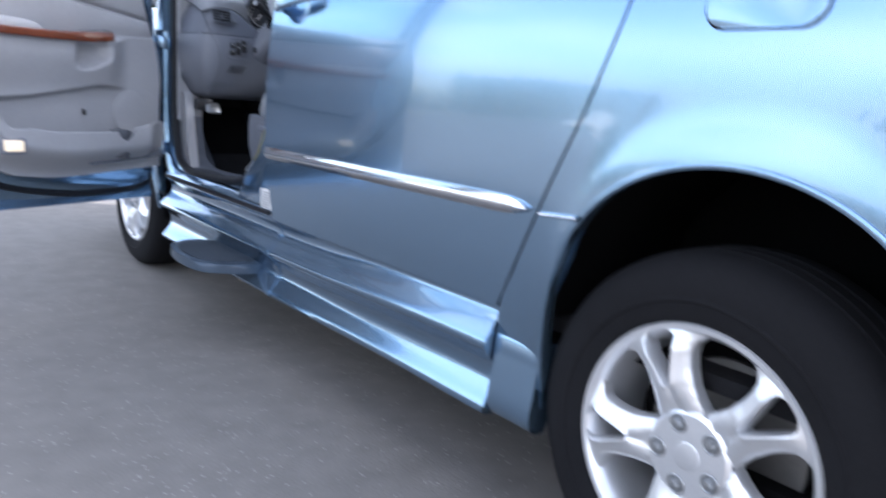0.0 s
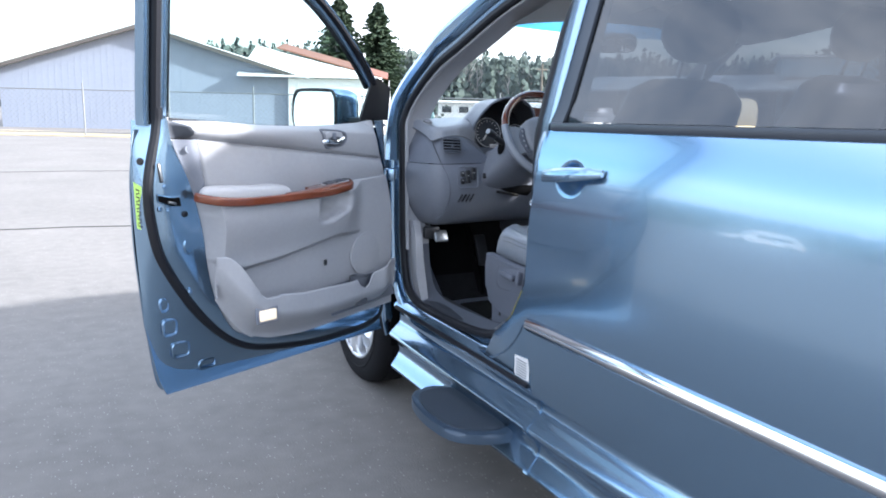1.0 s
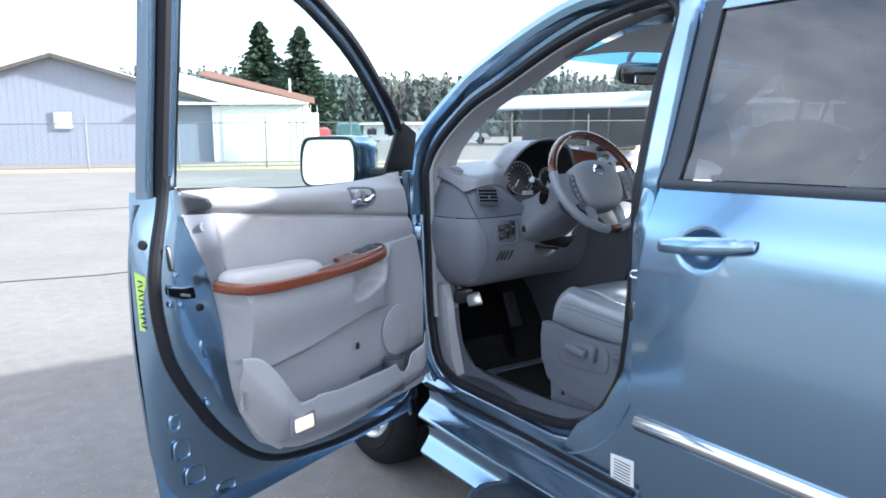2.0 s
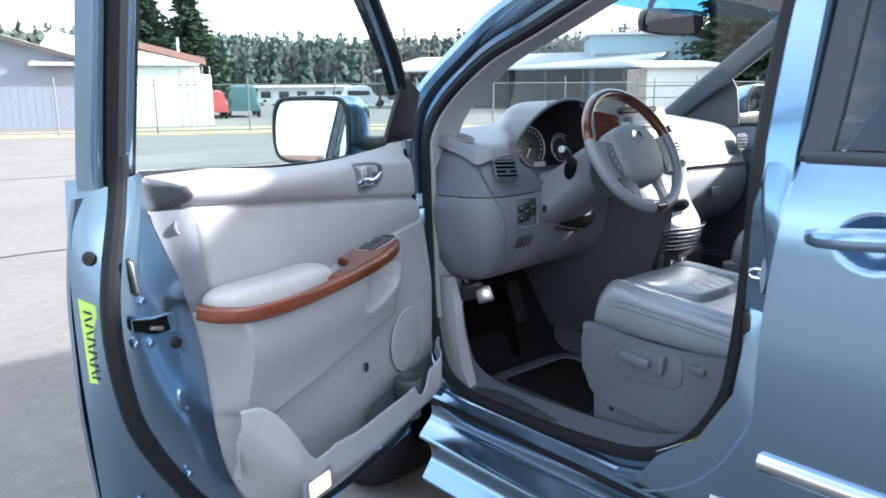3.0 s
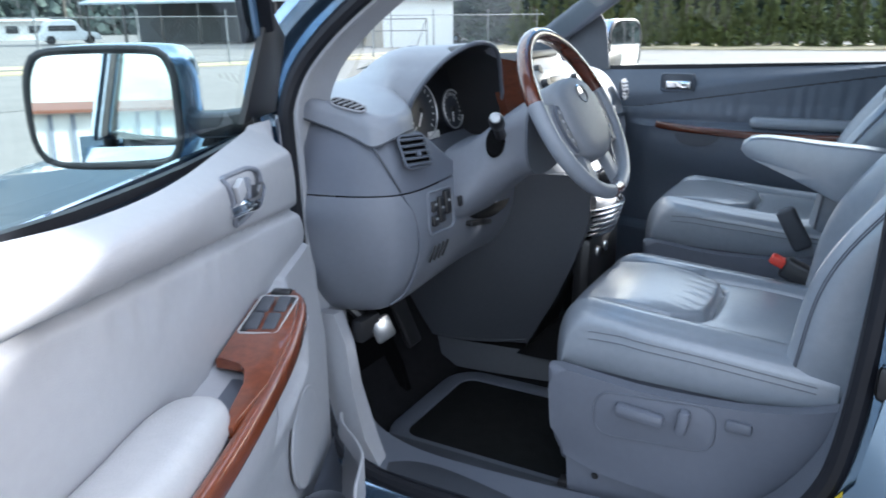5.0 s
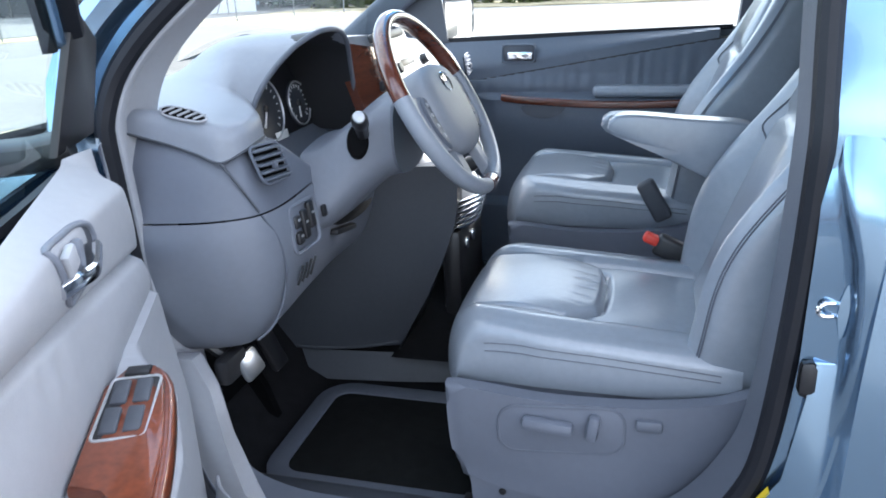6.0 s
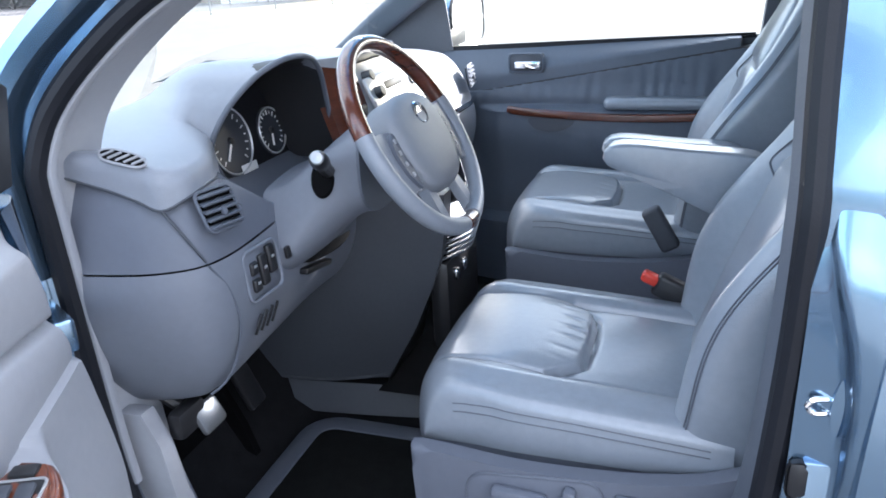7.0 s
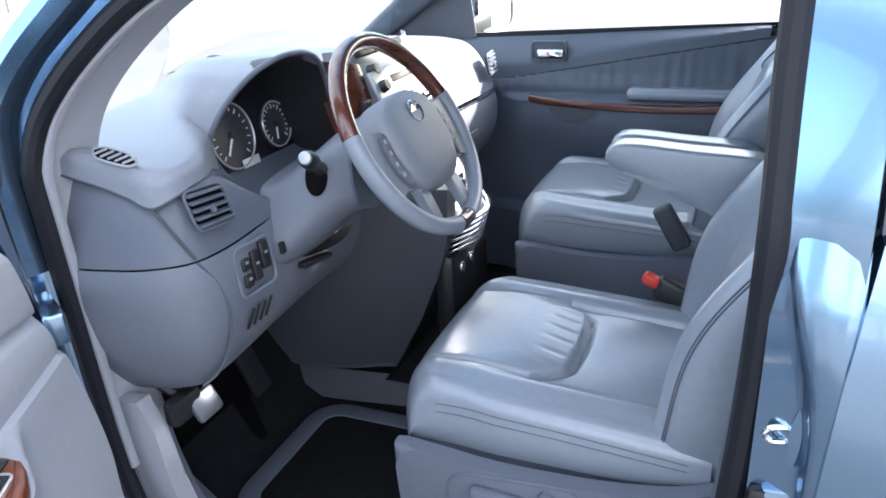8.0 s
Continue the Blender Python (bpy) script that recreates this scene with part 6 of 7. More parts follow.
part("stalk", tube([(-0.560, -0.690, 1.170), (-0.60, -0.702, 1.188), (-0.668, -0.724, 1.222)], 0.0115, 10, 8), M_BLACKP, dash, "black column stalk")
part("stalk_knob", lathe([(0, 0.012), (0.011, 0.011), (0.0145, 0.0), (0.0145, -0.030), (0.009, -0.038)], 16, face_mat((-0.674, -0.727, 1.226), (-0.9, -0.3, 0.42))), M_BLACKP, dash)
part("stalk_end", lathe([(0, 0.003), (0.009, 0.002), (0.011, 0.0)], 16, face_mat((-0.684, -0.7305, 1.231), (-0.9, -0.3, 0.42))), M_STEEL, dash)
part("stalk_socket", lathe([(0, 0.002), (0.022, 0.002), (0.026, -0.002)], 20, face_mat((-0.598, -0.690, 1.172), (-0.95, -0.1, 0.30)) @ Matrix.Diagonal((0.8, 1.25, 1, 1))), M_DARK, dash)
part("stalk", tube([(-0.39, -0.705, 1.20), (-0.33, -0.715, 1.205), (-0.29, -0.72, 1.21)], 0.009, 10, 8), M_BLACKP, dash)
part("release_lever", rbox((0.10, 0.02, 0.012), 0.004, Matrix.Translation((-0.51, -0.61, 0.975)) @ Matrix.Rotation(radians(10), 4, "Y")), M_BLACKP, dash)


def rim_arc(a0, a1, n=24, r=0.176):
    return [WHEEL @ Vector((r * math.cos(radians(a0 + (a1 - a0) * i / n)), r * math.sin(radians(a0 + (a1 - a0) * i / n)), 0)) for i in range(n + 1)]


RIMP = circle(0.0145, 14, 0.0165)
nrm = tuple(WHEEL.col[2][:3])
M_WHEELHIDE = material("wheel_leather", (0.225, 0.245, 0.28), 0.34, vary=0.06, bump=0.3, bump_scale=500)
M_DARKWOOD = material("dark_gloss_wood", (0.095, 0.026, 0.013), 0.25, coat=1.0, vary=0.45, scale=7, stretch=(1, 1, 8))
M_RADIO = material("satin_grey_plastic", (0.33, 0.34, 0.36), 0.35, 0.3, 0.1, 0.05)
M_PADGREY = material("horn_pad_vinyl", (0.215, 0.228, 0.255), 0.5, vary=0.05, bump=0.3, bump_scale=600)
swheel = cab("steering_wheel", sweep(rim_arc(168, 262), RIMP, nrm), M_WHEELHIDE, van, "four-spoke steering wheel in grey leather and gloss wood")
part("leather_rim", sweep(rim_arc(12, -82), RIMP, nrm), M_WHEELHIDE, swheel)
part("wood_rim", sweep(rim_arc(10, 170, 40), circle(0.0142, 14, 0.0162), nrm), M_DARKWOOD, swheel, "gloss wood rim section")
part("wood_rim", sweep(rim_arc(264, 276, 8), circle(0.0142, 14, 0.0162), nrm), M_DARKWOOD, swheel, "gloss wood rim section")
PADO = smooth_outline([(-0.085, 0.040), (-0.05, 0.062), (0.0, 0.068), (0.05, 0.062), (0.085, 0.040), (0.094, 0.0), (0.088, -0.045), (0.06, -0.085), (0.0, -0.098), (-0.06, -0.085), (-0.088, -0.045), (-0.094, 0.0)], 48)


def hub_pad(u, v):
    a, b = PADO[int(round(u * 48)) % 48]
    k = (1.0, 1.0, 0.97, 0.90, 0.7, 0.4, 0.0)[round(v * 6)]
    d = (-0.035, 0.0, 0.012, 0.019, 0.025, 0.028, 0.029)[round(v * 6)]
    return WHEEL @ Vector((a * k * 1.08, b * k * 1.08, d))


part("horn_pad", grid(hub_pad, 48, 6, cu=True), M_PADGREY, swheel, "grey horn pad")
part("badge", lathe([(0.0, 0.0), (0.016, 0.0), (0.019, 0.002), (0.021, 0.0)], 28, WHEEL @ Matrix.Translation((0, 0.028, 0.028)) @ Matrix.Diagonal((1.1, 1.0, 1, 1))), M_CHROME, swheel, "plain chrome badge")
for s in (-1, 1):
    part("spoke", prism([(a * s, b) for a, b in smooth_outline([(0.075, 0.028), (0.12, 0.022), (0.166, 0.034), (0.178, 0.0), (0.172, -0.055), (0.150, -0.085), (0.11, -0.075), (0.075, -0.07)], 28)][::s], -0.016, 0.004, lambda a, b, d: WHEEL @ Vector((a, b, d)), 0.006, 3), M_WHEELHIDE, swheel, "broad side spoke")
    part("spoke", prism([(a * s, b) for a, b in ((0.040, -0.080), (0.074, -0.068), (0.070, -0.120), (0.078, -0.160), (0.050, -0.170), (0.048, -0.125))][::s], -0.008, 0.010, lambda a, b, d: WHEEL @ Vector((a, b, d - 0.012)), 0.005, 3), M_WHEELHIDE, swheel, "lower spoke")
    pod = part("button_pod", prism([(a * s, b) for a, b in smooth_outline([(0.100, 0.022), (0.116, 0.016), (0.126, -0.012), (0.122, -0.05), (0.104, -0.078), (0.098, -0.06), (0.104, -0.03)], 24)][::s], 0.0, 0.011, lambda a, b, d: WHEEL @ Vector((a, b, d)), 0.003), M_TRIM_DARK, swheel, "dark button pod")
    for i in range(4):
        part("wheel_button", rbox((0.006, 0.008, 0.004), 0.0015, WHEEL @ Matrix.Translation(((0.111 + 0.004 * math.sin(i)) * s, 0.008 - 0.020 * i, 0.0115))), M_TRIM, pod)

# centre stack, shifter and tunnel
stack = cab("centre_console", grid(lambda u, v: (lambda s, z: Vector((-0.13 + (0.185 - 0.055 * ease(1.10, 1.0, z)) * s, -0.655 - 0.05 * (1 - s ** 4) + 0.20 * ease(0.98, 0.72, z) * 0 - 0.09 * ease(1.1, 0.95, z) + 0.10 * ease(1.18, 1.33, z), z)))(2 * u - 1, 0.93 + 0.40 * v), 24, 30), M_RADIO, dash, "silver centre stack with radio and heater controls")


def stack_m(x, z):
    y = -0.655 - 0.05 - 0.09 * ease(1.1, 0.95, z) + 0.10 * ease(1.18, 1.33, z)
    return face_mat((x, y - 0.002, z), (0, -1, 0.45 if z > 1.15 else (-0.05 if z > 0.95 else -0.2)))


for x, z, w, h, mt, nm in ((-0.17, 1.322, 0.20, 0.018, M_BLACKP, "display"), (-0.17, 1.258, 0.25, 0.066, M_SILVER, "radio_panel"), (-0.172, 1.262, 0.100, 0.020, M_BLACKP, "radio_slot"), (-0.165, 1.235, 0.12, 0.010, M_STEEL, "radio_keys"), (-0.215, 1.207, 0.085, 0.034, M_DARK, "centre_vent"), (-0.105, 1.207, 0.085, 0.034, M_DARK, "centre_vent"), (-0.16, 1.15, 0.20, 0.035, M_SILVER, "heater_panel"), (-0.16, 1.15, 0.10, 0.012, M_BLACKP, "heater_slot")):
    part(nm, rbox((w, h, 0.010 if mt != M_BLACKP else 0.016), 0.004, stack_m(x, z)), mt, dash)
for x in (-0.215, -0.105):
    for i in range(3):
        part("slat", rbox((0.080, 0.004, 0.016), 0.001, stack_m(x, 1.197 + 0.010 * i)), M_SILVER, dash)
for x, z in ((-0.268, 1.256), (-0.255, 1.285), (-0.065, 1.256), (-0.245, 1.15), (-0.07, 1.15)):
    part("radio_knob", lathe([(0, 0.020), (0.011, 0.019), (0.014, 0.0)], 18, stack_m(x, z)), M_BLACKP, dash)
for i in range(6):
    part("lower_slat", sweep([(-0.262 + 0.264 * k / 12, -0.770 - 0.050 * (1 - (k / 6 - 1) ** 2) + 0.004 * i, 0.958 - 0.0135 * i) for k in range(13)], rect(0.012, 0.007, 0.002, 2), (0, 0, 1)), M_CHROME, dash, "silver ribbed panel")
for i in range(2):
    part("lower_button", rbox((0.022, 0.012, 0.026), 0.005, Matrix.Translation((-0.205 + 0.06 * i, -0.790, 0.848))), M_CHROME, dash)
part("lower_bin", rbox((0.24, 0.05, 0.22), 0.02, Matrix.Translation((-0.13, -0.762, 0.78))), M_BLACKP, dash, "black bin below the ribbed panel")
part("shift_gate", rbox((0.10, 0.09, 0.012), 0.01, stack_m(-0.185, 1.005)), M_CHROME, dash)
part("shift_lever", tube([(-0.185, -0.70, 0.985), (-0.187, -0.745, 1.0), (-0.190, -0.785, 1.025)], 0.008, 10, 8), M_CHROME, dash, "chrome shift lever")
part("shift_knob", lathe([(0, 0.03), (0.014, 0.026), (0.019, 0.008), (0.016, -0.02), (0.008, -0.03)], 16, face_mat((-0.191, -0.795, 1.032), (0, -1, 0.5))), M_BLACKP, dash)
cab("wood_panel", shell(lambda u, v: Vector((-0.375 + 0.085 * u, -0.628 - 0.045 * math.sin(u * 1.5) + 0.05 * v, 1.17 + 0.155 * v - 0.02 * u)), 5, 6, (0.0, 0.02, 0)), M_DARKWOOD, dash, "gloss wood panel beside the stack")
part("hazard_switch", rbox((0.030, 0.012, 0.022), 0.004, Matrix.Translation((-0.325, -0.650, 1.232))), M_BLACKP, dash)
# knee bolster and the broad smooth side of the centre stack
cab("knee_panel", grid(lambda u, v: Vector((-0.70 + 0.30 * u, -0.585 + 0.03 * v + 0.22 * v * v - 0.05 * u, 1.01 - 0.13 * v)), 12, 10), M_CARPET, dash, "dark panel under the column")
rear_y = table([0.56, 0.65, 0.72, 0.845, 0.93, 1.05], [-0.61, -0.66, -0.70, -0.755, -0.782, -0.79])


def tunnel_f(u, v):
    z = 1.05 - 0.48 * v
    return Vector((-0.315 + 0.045 * u * u + 0.045 * v * v - 0.012 * math.sin(math.pi * u), -0.22 + (rear_y(z) + 0.22) * u, z))


cab("tunnel_side", shell(tunnel_f, 40, 18, (0.05, 0.0, 0)), M_TUNNEL, dash, "smooth dark grey side of the centre stack")
cab("tunnel_edge", sweep([(-0.275 + 0.05 * u * u, -0.22 - 0.39 * u, 0.585 - 0.02 * math.sin(3 * u)) for u in [i / 16 for i in range(17)]], circle(0.008, 8)), M_TUNNEL, dash, "grey edge moulding along the tunnel")
cab("tunnel_foot", grid(lambda u, v: Vector((-0.262 - 0.035 * v + 0.055 * u * u, -0.22 - 0.55 * u, 0.553 - 0.065 * v)), 12, 5), M_TUNNEL, dash)
cab("tunnel_cover", grid(lambda u, v: Vector((-0.262 + 0.35 * v + 0.055 * u * u * (1 - v), -0.60 - 0.75 * u, 0.553)), 12, 4), M_CARPET, dash)
cab("stack_corner", grid(lambda u, v: tunnel_f(1, v) + Vector((0.075 * u, 0.03 * u * u, 0)), 6, 18), M_TUNNEL, dash)
cab("tunnel_front", grid(lambda u, v: Vector((-0.225 + 0.26 * u, -0.72 + 0.12 * v, 0.98 - 0.46 * v)), 8, 8), M_BLACKP, dash)
part("glove_line", sweep([on_dash(0.60 + 0.36 * i / 16, 0.985, False, 0.002) for i in range(17)], rect(0.006, 0.012), (0, 0, 1)), M_CHROME, dash, "chrome strip above the glove box")
part("glove_latch", rbox((0.06, 0.012, 0.035), 0.006, Matrix.Translation((0.27, -0.655, 1.02))), M_TRIM_DARK, dash)
# pedals
brake = cab("brake_pedal", rbox((0.062, 0.014, 0.050), 0.008, Matrix.Translation((-0.766, -0.517, 0.798)) @ Matrix.Rotation(radians(-28), 4, "X")), M_STEEL, van, "bright worn brake pedal")
part("pedal_arm", tube([(-0.775, -0.505, 0.805), (-0.80, -0.46, 0.85), (-0.80, -0.42, 0.95)], 0.011, 8, 8), M_BLACKP, brake)
cab("parking_pedal", rbox((0.07, 0.03, 0.05), 0.01, Matrix.Translation((-0.80, -0.50, 0.812))), M_BLACKP, van)
cab("accelerator_pedal", rbox((0.055, 0.018, 0.14), 0.008, Matrix.Translation((-0.50, -0.40, 0.70)) @ Matrix.Rotation(radians(-25), 4, "X")), M_BLACKP, van)


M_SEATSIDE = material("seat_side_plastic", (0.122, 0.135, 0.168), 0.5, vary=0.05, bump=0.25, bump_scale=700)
# passenger door trim, darker than the driver's: cabin shade painted into the colour
M_FAR = material("shaded_far_trim", (0.094, 0.112, 0.143), 0.40, vary=0.06, bump=0.3, bump_scale=700)
# seats
def cushion_z(a, b):
    """The seat cushion's upper side: a across -1..1, b from the front 0..1."""
    k = abs(a)
    line = 0.455 + 0.03 * math.cos(2.2 * a) - 0.10 * ease(0.45, 0.72, k)
    front = 0.884 + 0.012 * math.sin(math.pi * min(1.0, (b + 0.10) / (line + 0.10))) + 0.004 * math.cos(1.6 * a)
    rear = 0.874 - 0.014 * ease(line, 1.0, b) + 0.003 * math.sin(math.pi * ease(line, 1.0, b))
    z = front + (rear - front) * ease(line - 0.012, line + 0.022, b)
    z -= 0.014 * math.exp(-(((b - line - 0.008) / 0.013) ** 2)) * (1 - ease(0.66, 0.72, k))
    for c, q in ((0.05, 1), (-0.14, 0.8), (0.24, 0.9), (-0.36, 0.6), (-0.52, 0.5), (0.42, 0.6)):
        z -= 0.0022 * q * math.exp(-(((a - c - 0.5 * (line - b)) / 0.020) ** 2)) * math.exp(-(((b - line + 0.07) / 0.06) ** 2))
    bolster = 0.897 - 0.030 * b + 0.006 * math.sin(math.pi * (k - 0.70) / 0.30) if k > 0.70 else 0.0
    if k > 0.66:
        z += (bolster - z) * ease(0.68, 0.80, k) if k > 0.70 else 0.0
    return z - 0.007 * math.exp(-(((k - 0.70) / 0.016) ** 2))


def seat(x0, name_label, driver=True):
    dy = 0.0 if driver else 0.025
    W, Y0, DEP = 0.215, -0.850 + dy, 0.50
    pipe_z = table([0.0, 0.15, 0.5, 1.0], [0.866, 0.868, 0.860, 0.842])

    def cush(u, v):
        """u: up the front and back over the top; v: from the left skirt over the top to the right one."""
        s = 2 * v - 1
        sg, k = (1 if s > 0 else -1), abs(s)
        rise, b = min(1.0, u / 0.16), max(0.0, (u - 0.16) / 0.84)
        if k < 0.72:
            x, z = s / 0.72 * (W - 0.026), cushion_z(s / 0.72, b)
        elif k < 0.86:
            q = (k - 0.72) / 0.14 * math.pi / 2
            x, z = sg * (W - 0.026 + 0.034 * math.sin(q)), pipe_z(b) + (cushion_z(sg, b) - pipe_z(b)) * math.cos(q)
        else:
            q = (k - 0.86) / 0.14
            x, z = sg * (W + 0.008 + 0.006 * math.sin(math.pi * q) - 0.010 * q), pipe_z(b) + (0.785 - pipe_z(b)) * q
        up = math.sin(rise * math.pi / 2) ** 0.8
        z = 0.775 + (z - 0.775) * up
        y = Y0 - 0.065 * (1 - math.cos(rise * math.pi / 2)) - (DEP - 0.065) * b
        y -= 0.034 * (abs(x) / W) ** 4 * (1 - ease(0.0, 0.35, b))
        return Vector((x0 + x * (1 - 0.05 * (1 - ease(0.0, 0.3, b)) * (1 - 0.5 * up)), y, z))
    st = part("front_seat", grid(cush, 110, 130), M_LEATHER, van, name_label, 60)
    for sg in (-1, 1):
        for dv in (0.0, 0.012):
            part("side_seam", sweep([cush(0.14 + 0.80 * i / 40, 0.5 + sg * (0.432 + dv)) + Vector((sg * 0.0006, 0, 0)) for i in range(41)], circle(0.0011, 5)), M_TRIM_DARK, st)
    part("cross_seam", sweep([cush(0.16 + 0.84 * (0.463 + 0.03 * math.cos(2.2 * a) - 0.10 * ease(0.45, 0.72, abs(a))), 0.5 + 0.36 * a) + Vector((0, 0, -0.001)) for a in np.linspace(-0.68, 0.68, 31)], circle(0.0016, 5)), M_TRIM_DARK, st)
    # plastic base
    base = spline([(-0.878, 0.795, 0), (-0.882, 0.76, 0), (-0.888, 0.68, 0), (-0.905, 0.63, 0), (-1.0, 0.600, 0), (-1.15, 0.592, 0), (-1.30, 0.59, 0), (-1.42, 0.62, 0), (-1.43, 0.75, 0), (-1.40, 0.835, 0), (-1.30, 0.806, 0), (-1.20, 0.790, 0), (-1.05, 0.785, 0), (-0.93, 0.795, 0)], True)
    bo = [(base(i / 70).x, base(i / 70).y) for i in range(70)]
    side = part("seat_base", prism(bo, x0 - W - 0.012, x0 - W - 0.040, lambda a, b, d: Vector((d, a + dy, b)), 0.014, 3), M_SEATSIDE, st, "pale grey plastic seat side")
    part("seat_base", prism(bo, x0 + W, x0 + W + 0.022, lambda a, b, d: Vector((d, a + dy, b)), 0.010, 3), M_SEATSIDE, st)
    part("base_box", rbox((2 * W - 0.02, 0.46, 0.24), 0.02, Matrix.Translation((x0, -1.115 + dy, 0.69))), M_TRIM_DARK, st)
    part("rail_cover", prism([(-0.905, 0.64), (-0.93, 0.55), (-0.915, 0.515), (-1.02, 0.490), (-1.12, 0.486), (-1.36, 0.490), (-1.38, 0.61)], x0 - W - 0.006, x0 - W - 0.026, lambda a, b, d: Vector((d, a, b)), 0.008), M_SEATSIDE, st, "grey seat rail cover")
    part("rail_end", rbox((0.03, 0.03, 0.05), 0.004, Matrix.Translation((x0 - W - 0.01, -0.915, 0.525))), M_BLACKP, st)
    part("cover_bolt", lathe([(0, 0.003), (0.005, 0.003), (0.007, 0)], 12, face_mat((x0 - W - 0.027, -0.975, 0.585), (-1, 0, 0))), M_BLACKP, st)
    if driver:
        part("switch_panel", prism([(-1.075 + a, 0.735 + b - 0.08 * a) for a, b in rect(0.205, 0.085, 0.03, 4)], x0 - W - 0.040, x0 - W - 0.043, lambda a, b, d: Vector((d, a, b)), 0.002), M_SEATSIDE, side)
        part("panel_groove", sweep([Vector((x0 - W - 0.041, -1.075 + a, 0.735 + b - 0.08 * a)) for a, b in rect(0.205, 0.085, 0.03, 4)], circle(0.003, 6), (1, 0, 0), closed=True), M_TRIM_DARK, side)
        part("seat_switch", rbox((0.022, 0.086, 0.024), 0.009, Matrix.Translation((x0 - W - 0.052, -1.055, 0.747)) @ Matrix.Rotation(radians(4), 4, "X")), M_SEATSIDE, side, "seat adjuster switch")
        part("seat_switch", rbox((0.022, 0.020, 0.048), 0.008, Matrix.Translation((x0 - W - 0.052, -1.128, 0.752)) @ Matrix.Rotation(radians(8), 4, "X")), M_SEATSIDE, side, "recline switch")
        part("lumbar_switch", rbox((0.012, 0.042, 0.020), 0.005, Matrix.Translation((x0 - W - 0.044, -1.215, 0.762))), M_TRIM_DARK, side)
    # backrest, leaning back
    tilt = radians(21)

    def back_p(a, h, f):
        """a across -1..1, h up the back, f forward of its middle plane."""
        y = -1.348 + dy - h * math.sin(tilt) + f * math.cos(tilt)
        return Vector((x0 + a, y, 0.80 + h * math.cos(tilt) + f * math.sin(tilt)))

    def back(u, v):
        h = 0.64 * v
        w = (W + 0.012) * (1 - 0.16 * ease(0.30, 0.66, h) - 0.25 * ease(0.60, 0.66, h)) * (0.94 + 0.06 * ease(0, 0.1, h))
        an = 2 * math.pi * u
        c, s = math.cos(an), math.sin(an)
        a = w * math.copysign(abs(c) ** 0.55, c)
        f = 0.075 * math.copysign(abs(s) ** 0.6, s) * (1 - 0.55 * ease(0.58, 0.66, h))
        if s > 0:
            k = abs(a) / w
            f += (0.022 * ease(0.66, 0.30, h) + 0.050 * math.exp(-(((h - 0.20) / 0.17) ** 2))) * ease(0.55, 0.86, k) + 0.016 * math.sin(math.pi * min(1, h / 0.6)) * (1 - ease(0.3, 0.6, k))
            f -= 0.010 * math.exp(-(((k - 0.60) / 0.035) ** 2))
            f -= 0.010 * math.exp(-(((h - 0.36 - 0.06 * (1 - k)) / 0.014) ** 2)) * (1 - ease(0.5, 0.6, k))
        return back_p(a, h, f)
    bk = part("backrest", grid(back, 96, 60, cu=True), M_LEATHER, st, angle=60)
    part("backrest_top", grid(lambda u, v: back(u, 1.0).lerp(back_p(0, 0.645, 0), v) + Vector((0, 0, 0.010 * math.sin(v * math.pi / 2))), 96, 4, cu=True), M_LEATHER, st, angle=60)
    for sg in (-1, 1):
        for du in (0.0, 0.009):
            u = 0.058 + du
            part("back_seam", sweep([back(u if sg > 0 else 0.5 - u, 0.05 + 0.80 * i / 30) + Vector((sg * 0.0008, 0.0008, 0)) for i in range(31)], circle(0.0012, 5), (1, 0, 0)), M_TRIM_DARK, st)
    # the pointed seam where the centre panel meets the side bolster
    for sg in (-1, 1):
        vee = spline([(0.60, 0.50, 0), (0.63, 0.42, 0), (0.70, 0.36, 0), (0.62, 0.33, 0), (0.60, 0.24, 0), (0.61, 0.10, 0)])
        pts = []
        for i in range(41):
            q = vee(i / 40)
            u = math.acos(min(1, (q.x) ** (1 / 0.55))) / (2 * math.pi)
            pts.append(back(u if sg > 0 else 0.5 - u, q.y / 0.64) + Vector((0, 0.0015, 0)))
        part("back_seam", sweep(pts, circle(0.0018, 5), (1, 0, 0)), M_TRIM_DARK, st)
    # headrest
    hr = grid(lambda u, v: back_p(0.125 * math.copysign(abs(math.cos(2 * math.pi * u)) ** 0.6, math.cos(2 * math.pi * u)) * math.sin(math.pi * (0.06 + 0.88 * v)) ** 0.4, 0.70 + 0.17 * v, 0.035 + 0.055 * math.copysign(abs(math.sin(2 * math.pi * u)) ** 0.7, math.sin(2 * math.pi * u)) * math.sin(math.pi * (0.06 + 0.88 * v)) ** 0.4), 40, 16, cu=True)
    part("headrest", hr, M_LEATHER, st, "padded headrest", 60)
    for sg in (-1, 1):
        part("headrest_post", tube([back_p(0.05 * sg, 0.63, 0.01), back_p(0.05 * sg, 0.74, 0.02)], 0.006, 8, 2), M_CHROME, st)
    # inner armrest, folded down
    ax = x0 + (W + 0.052 if driver else -W - 0.052)
    arm_o = [(-1.395, 1.12), (-1.36, 1.142), (-1.25, 1.150), (-1.15, 1.158), (-1.112, 1.154), (-1.096, 1.138), (-1.102, 1.118), (-1.14, 1.098), (-1.22, 1.060), (-1.32, 1.008), (-1.40, 0.978), (-1.425, 1.04)]
    so = smooth_outline(arm_o, 48)

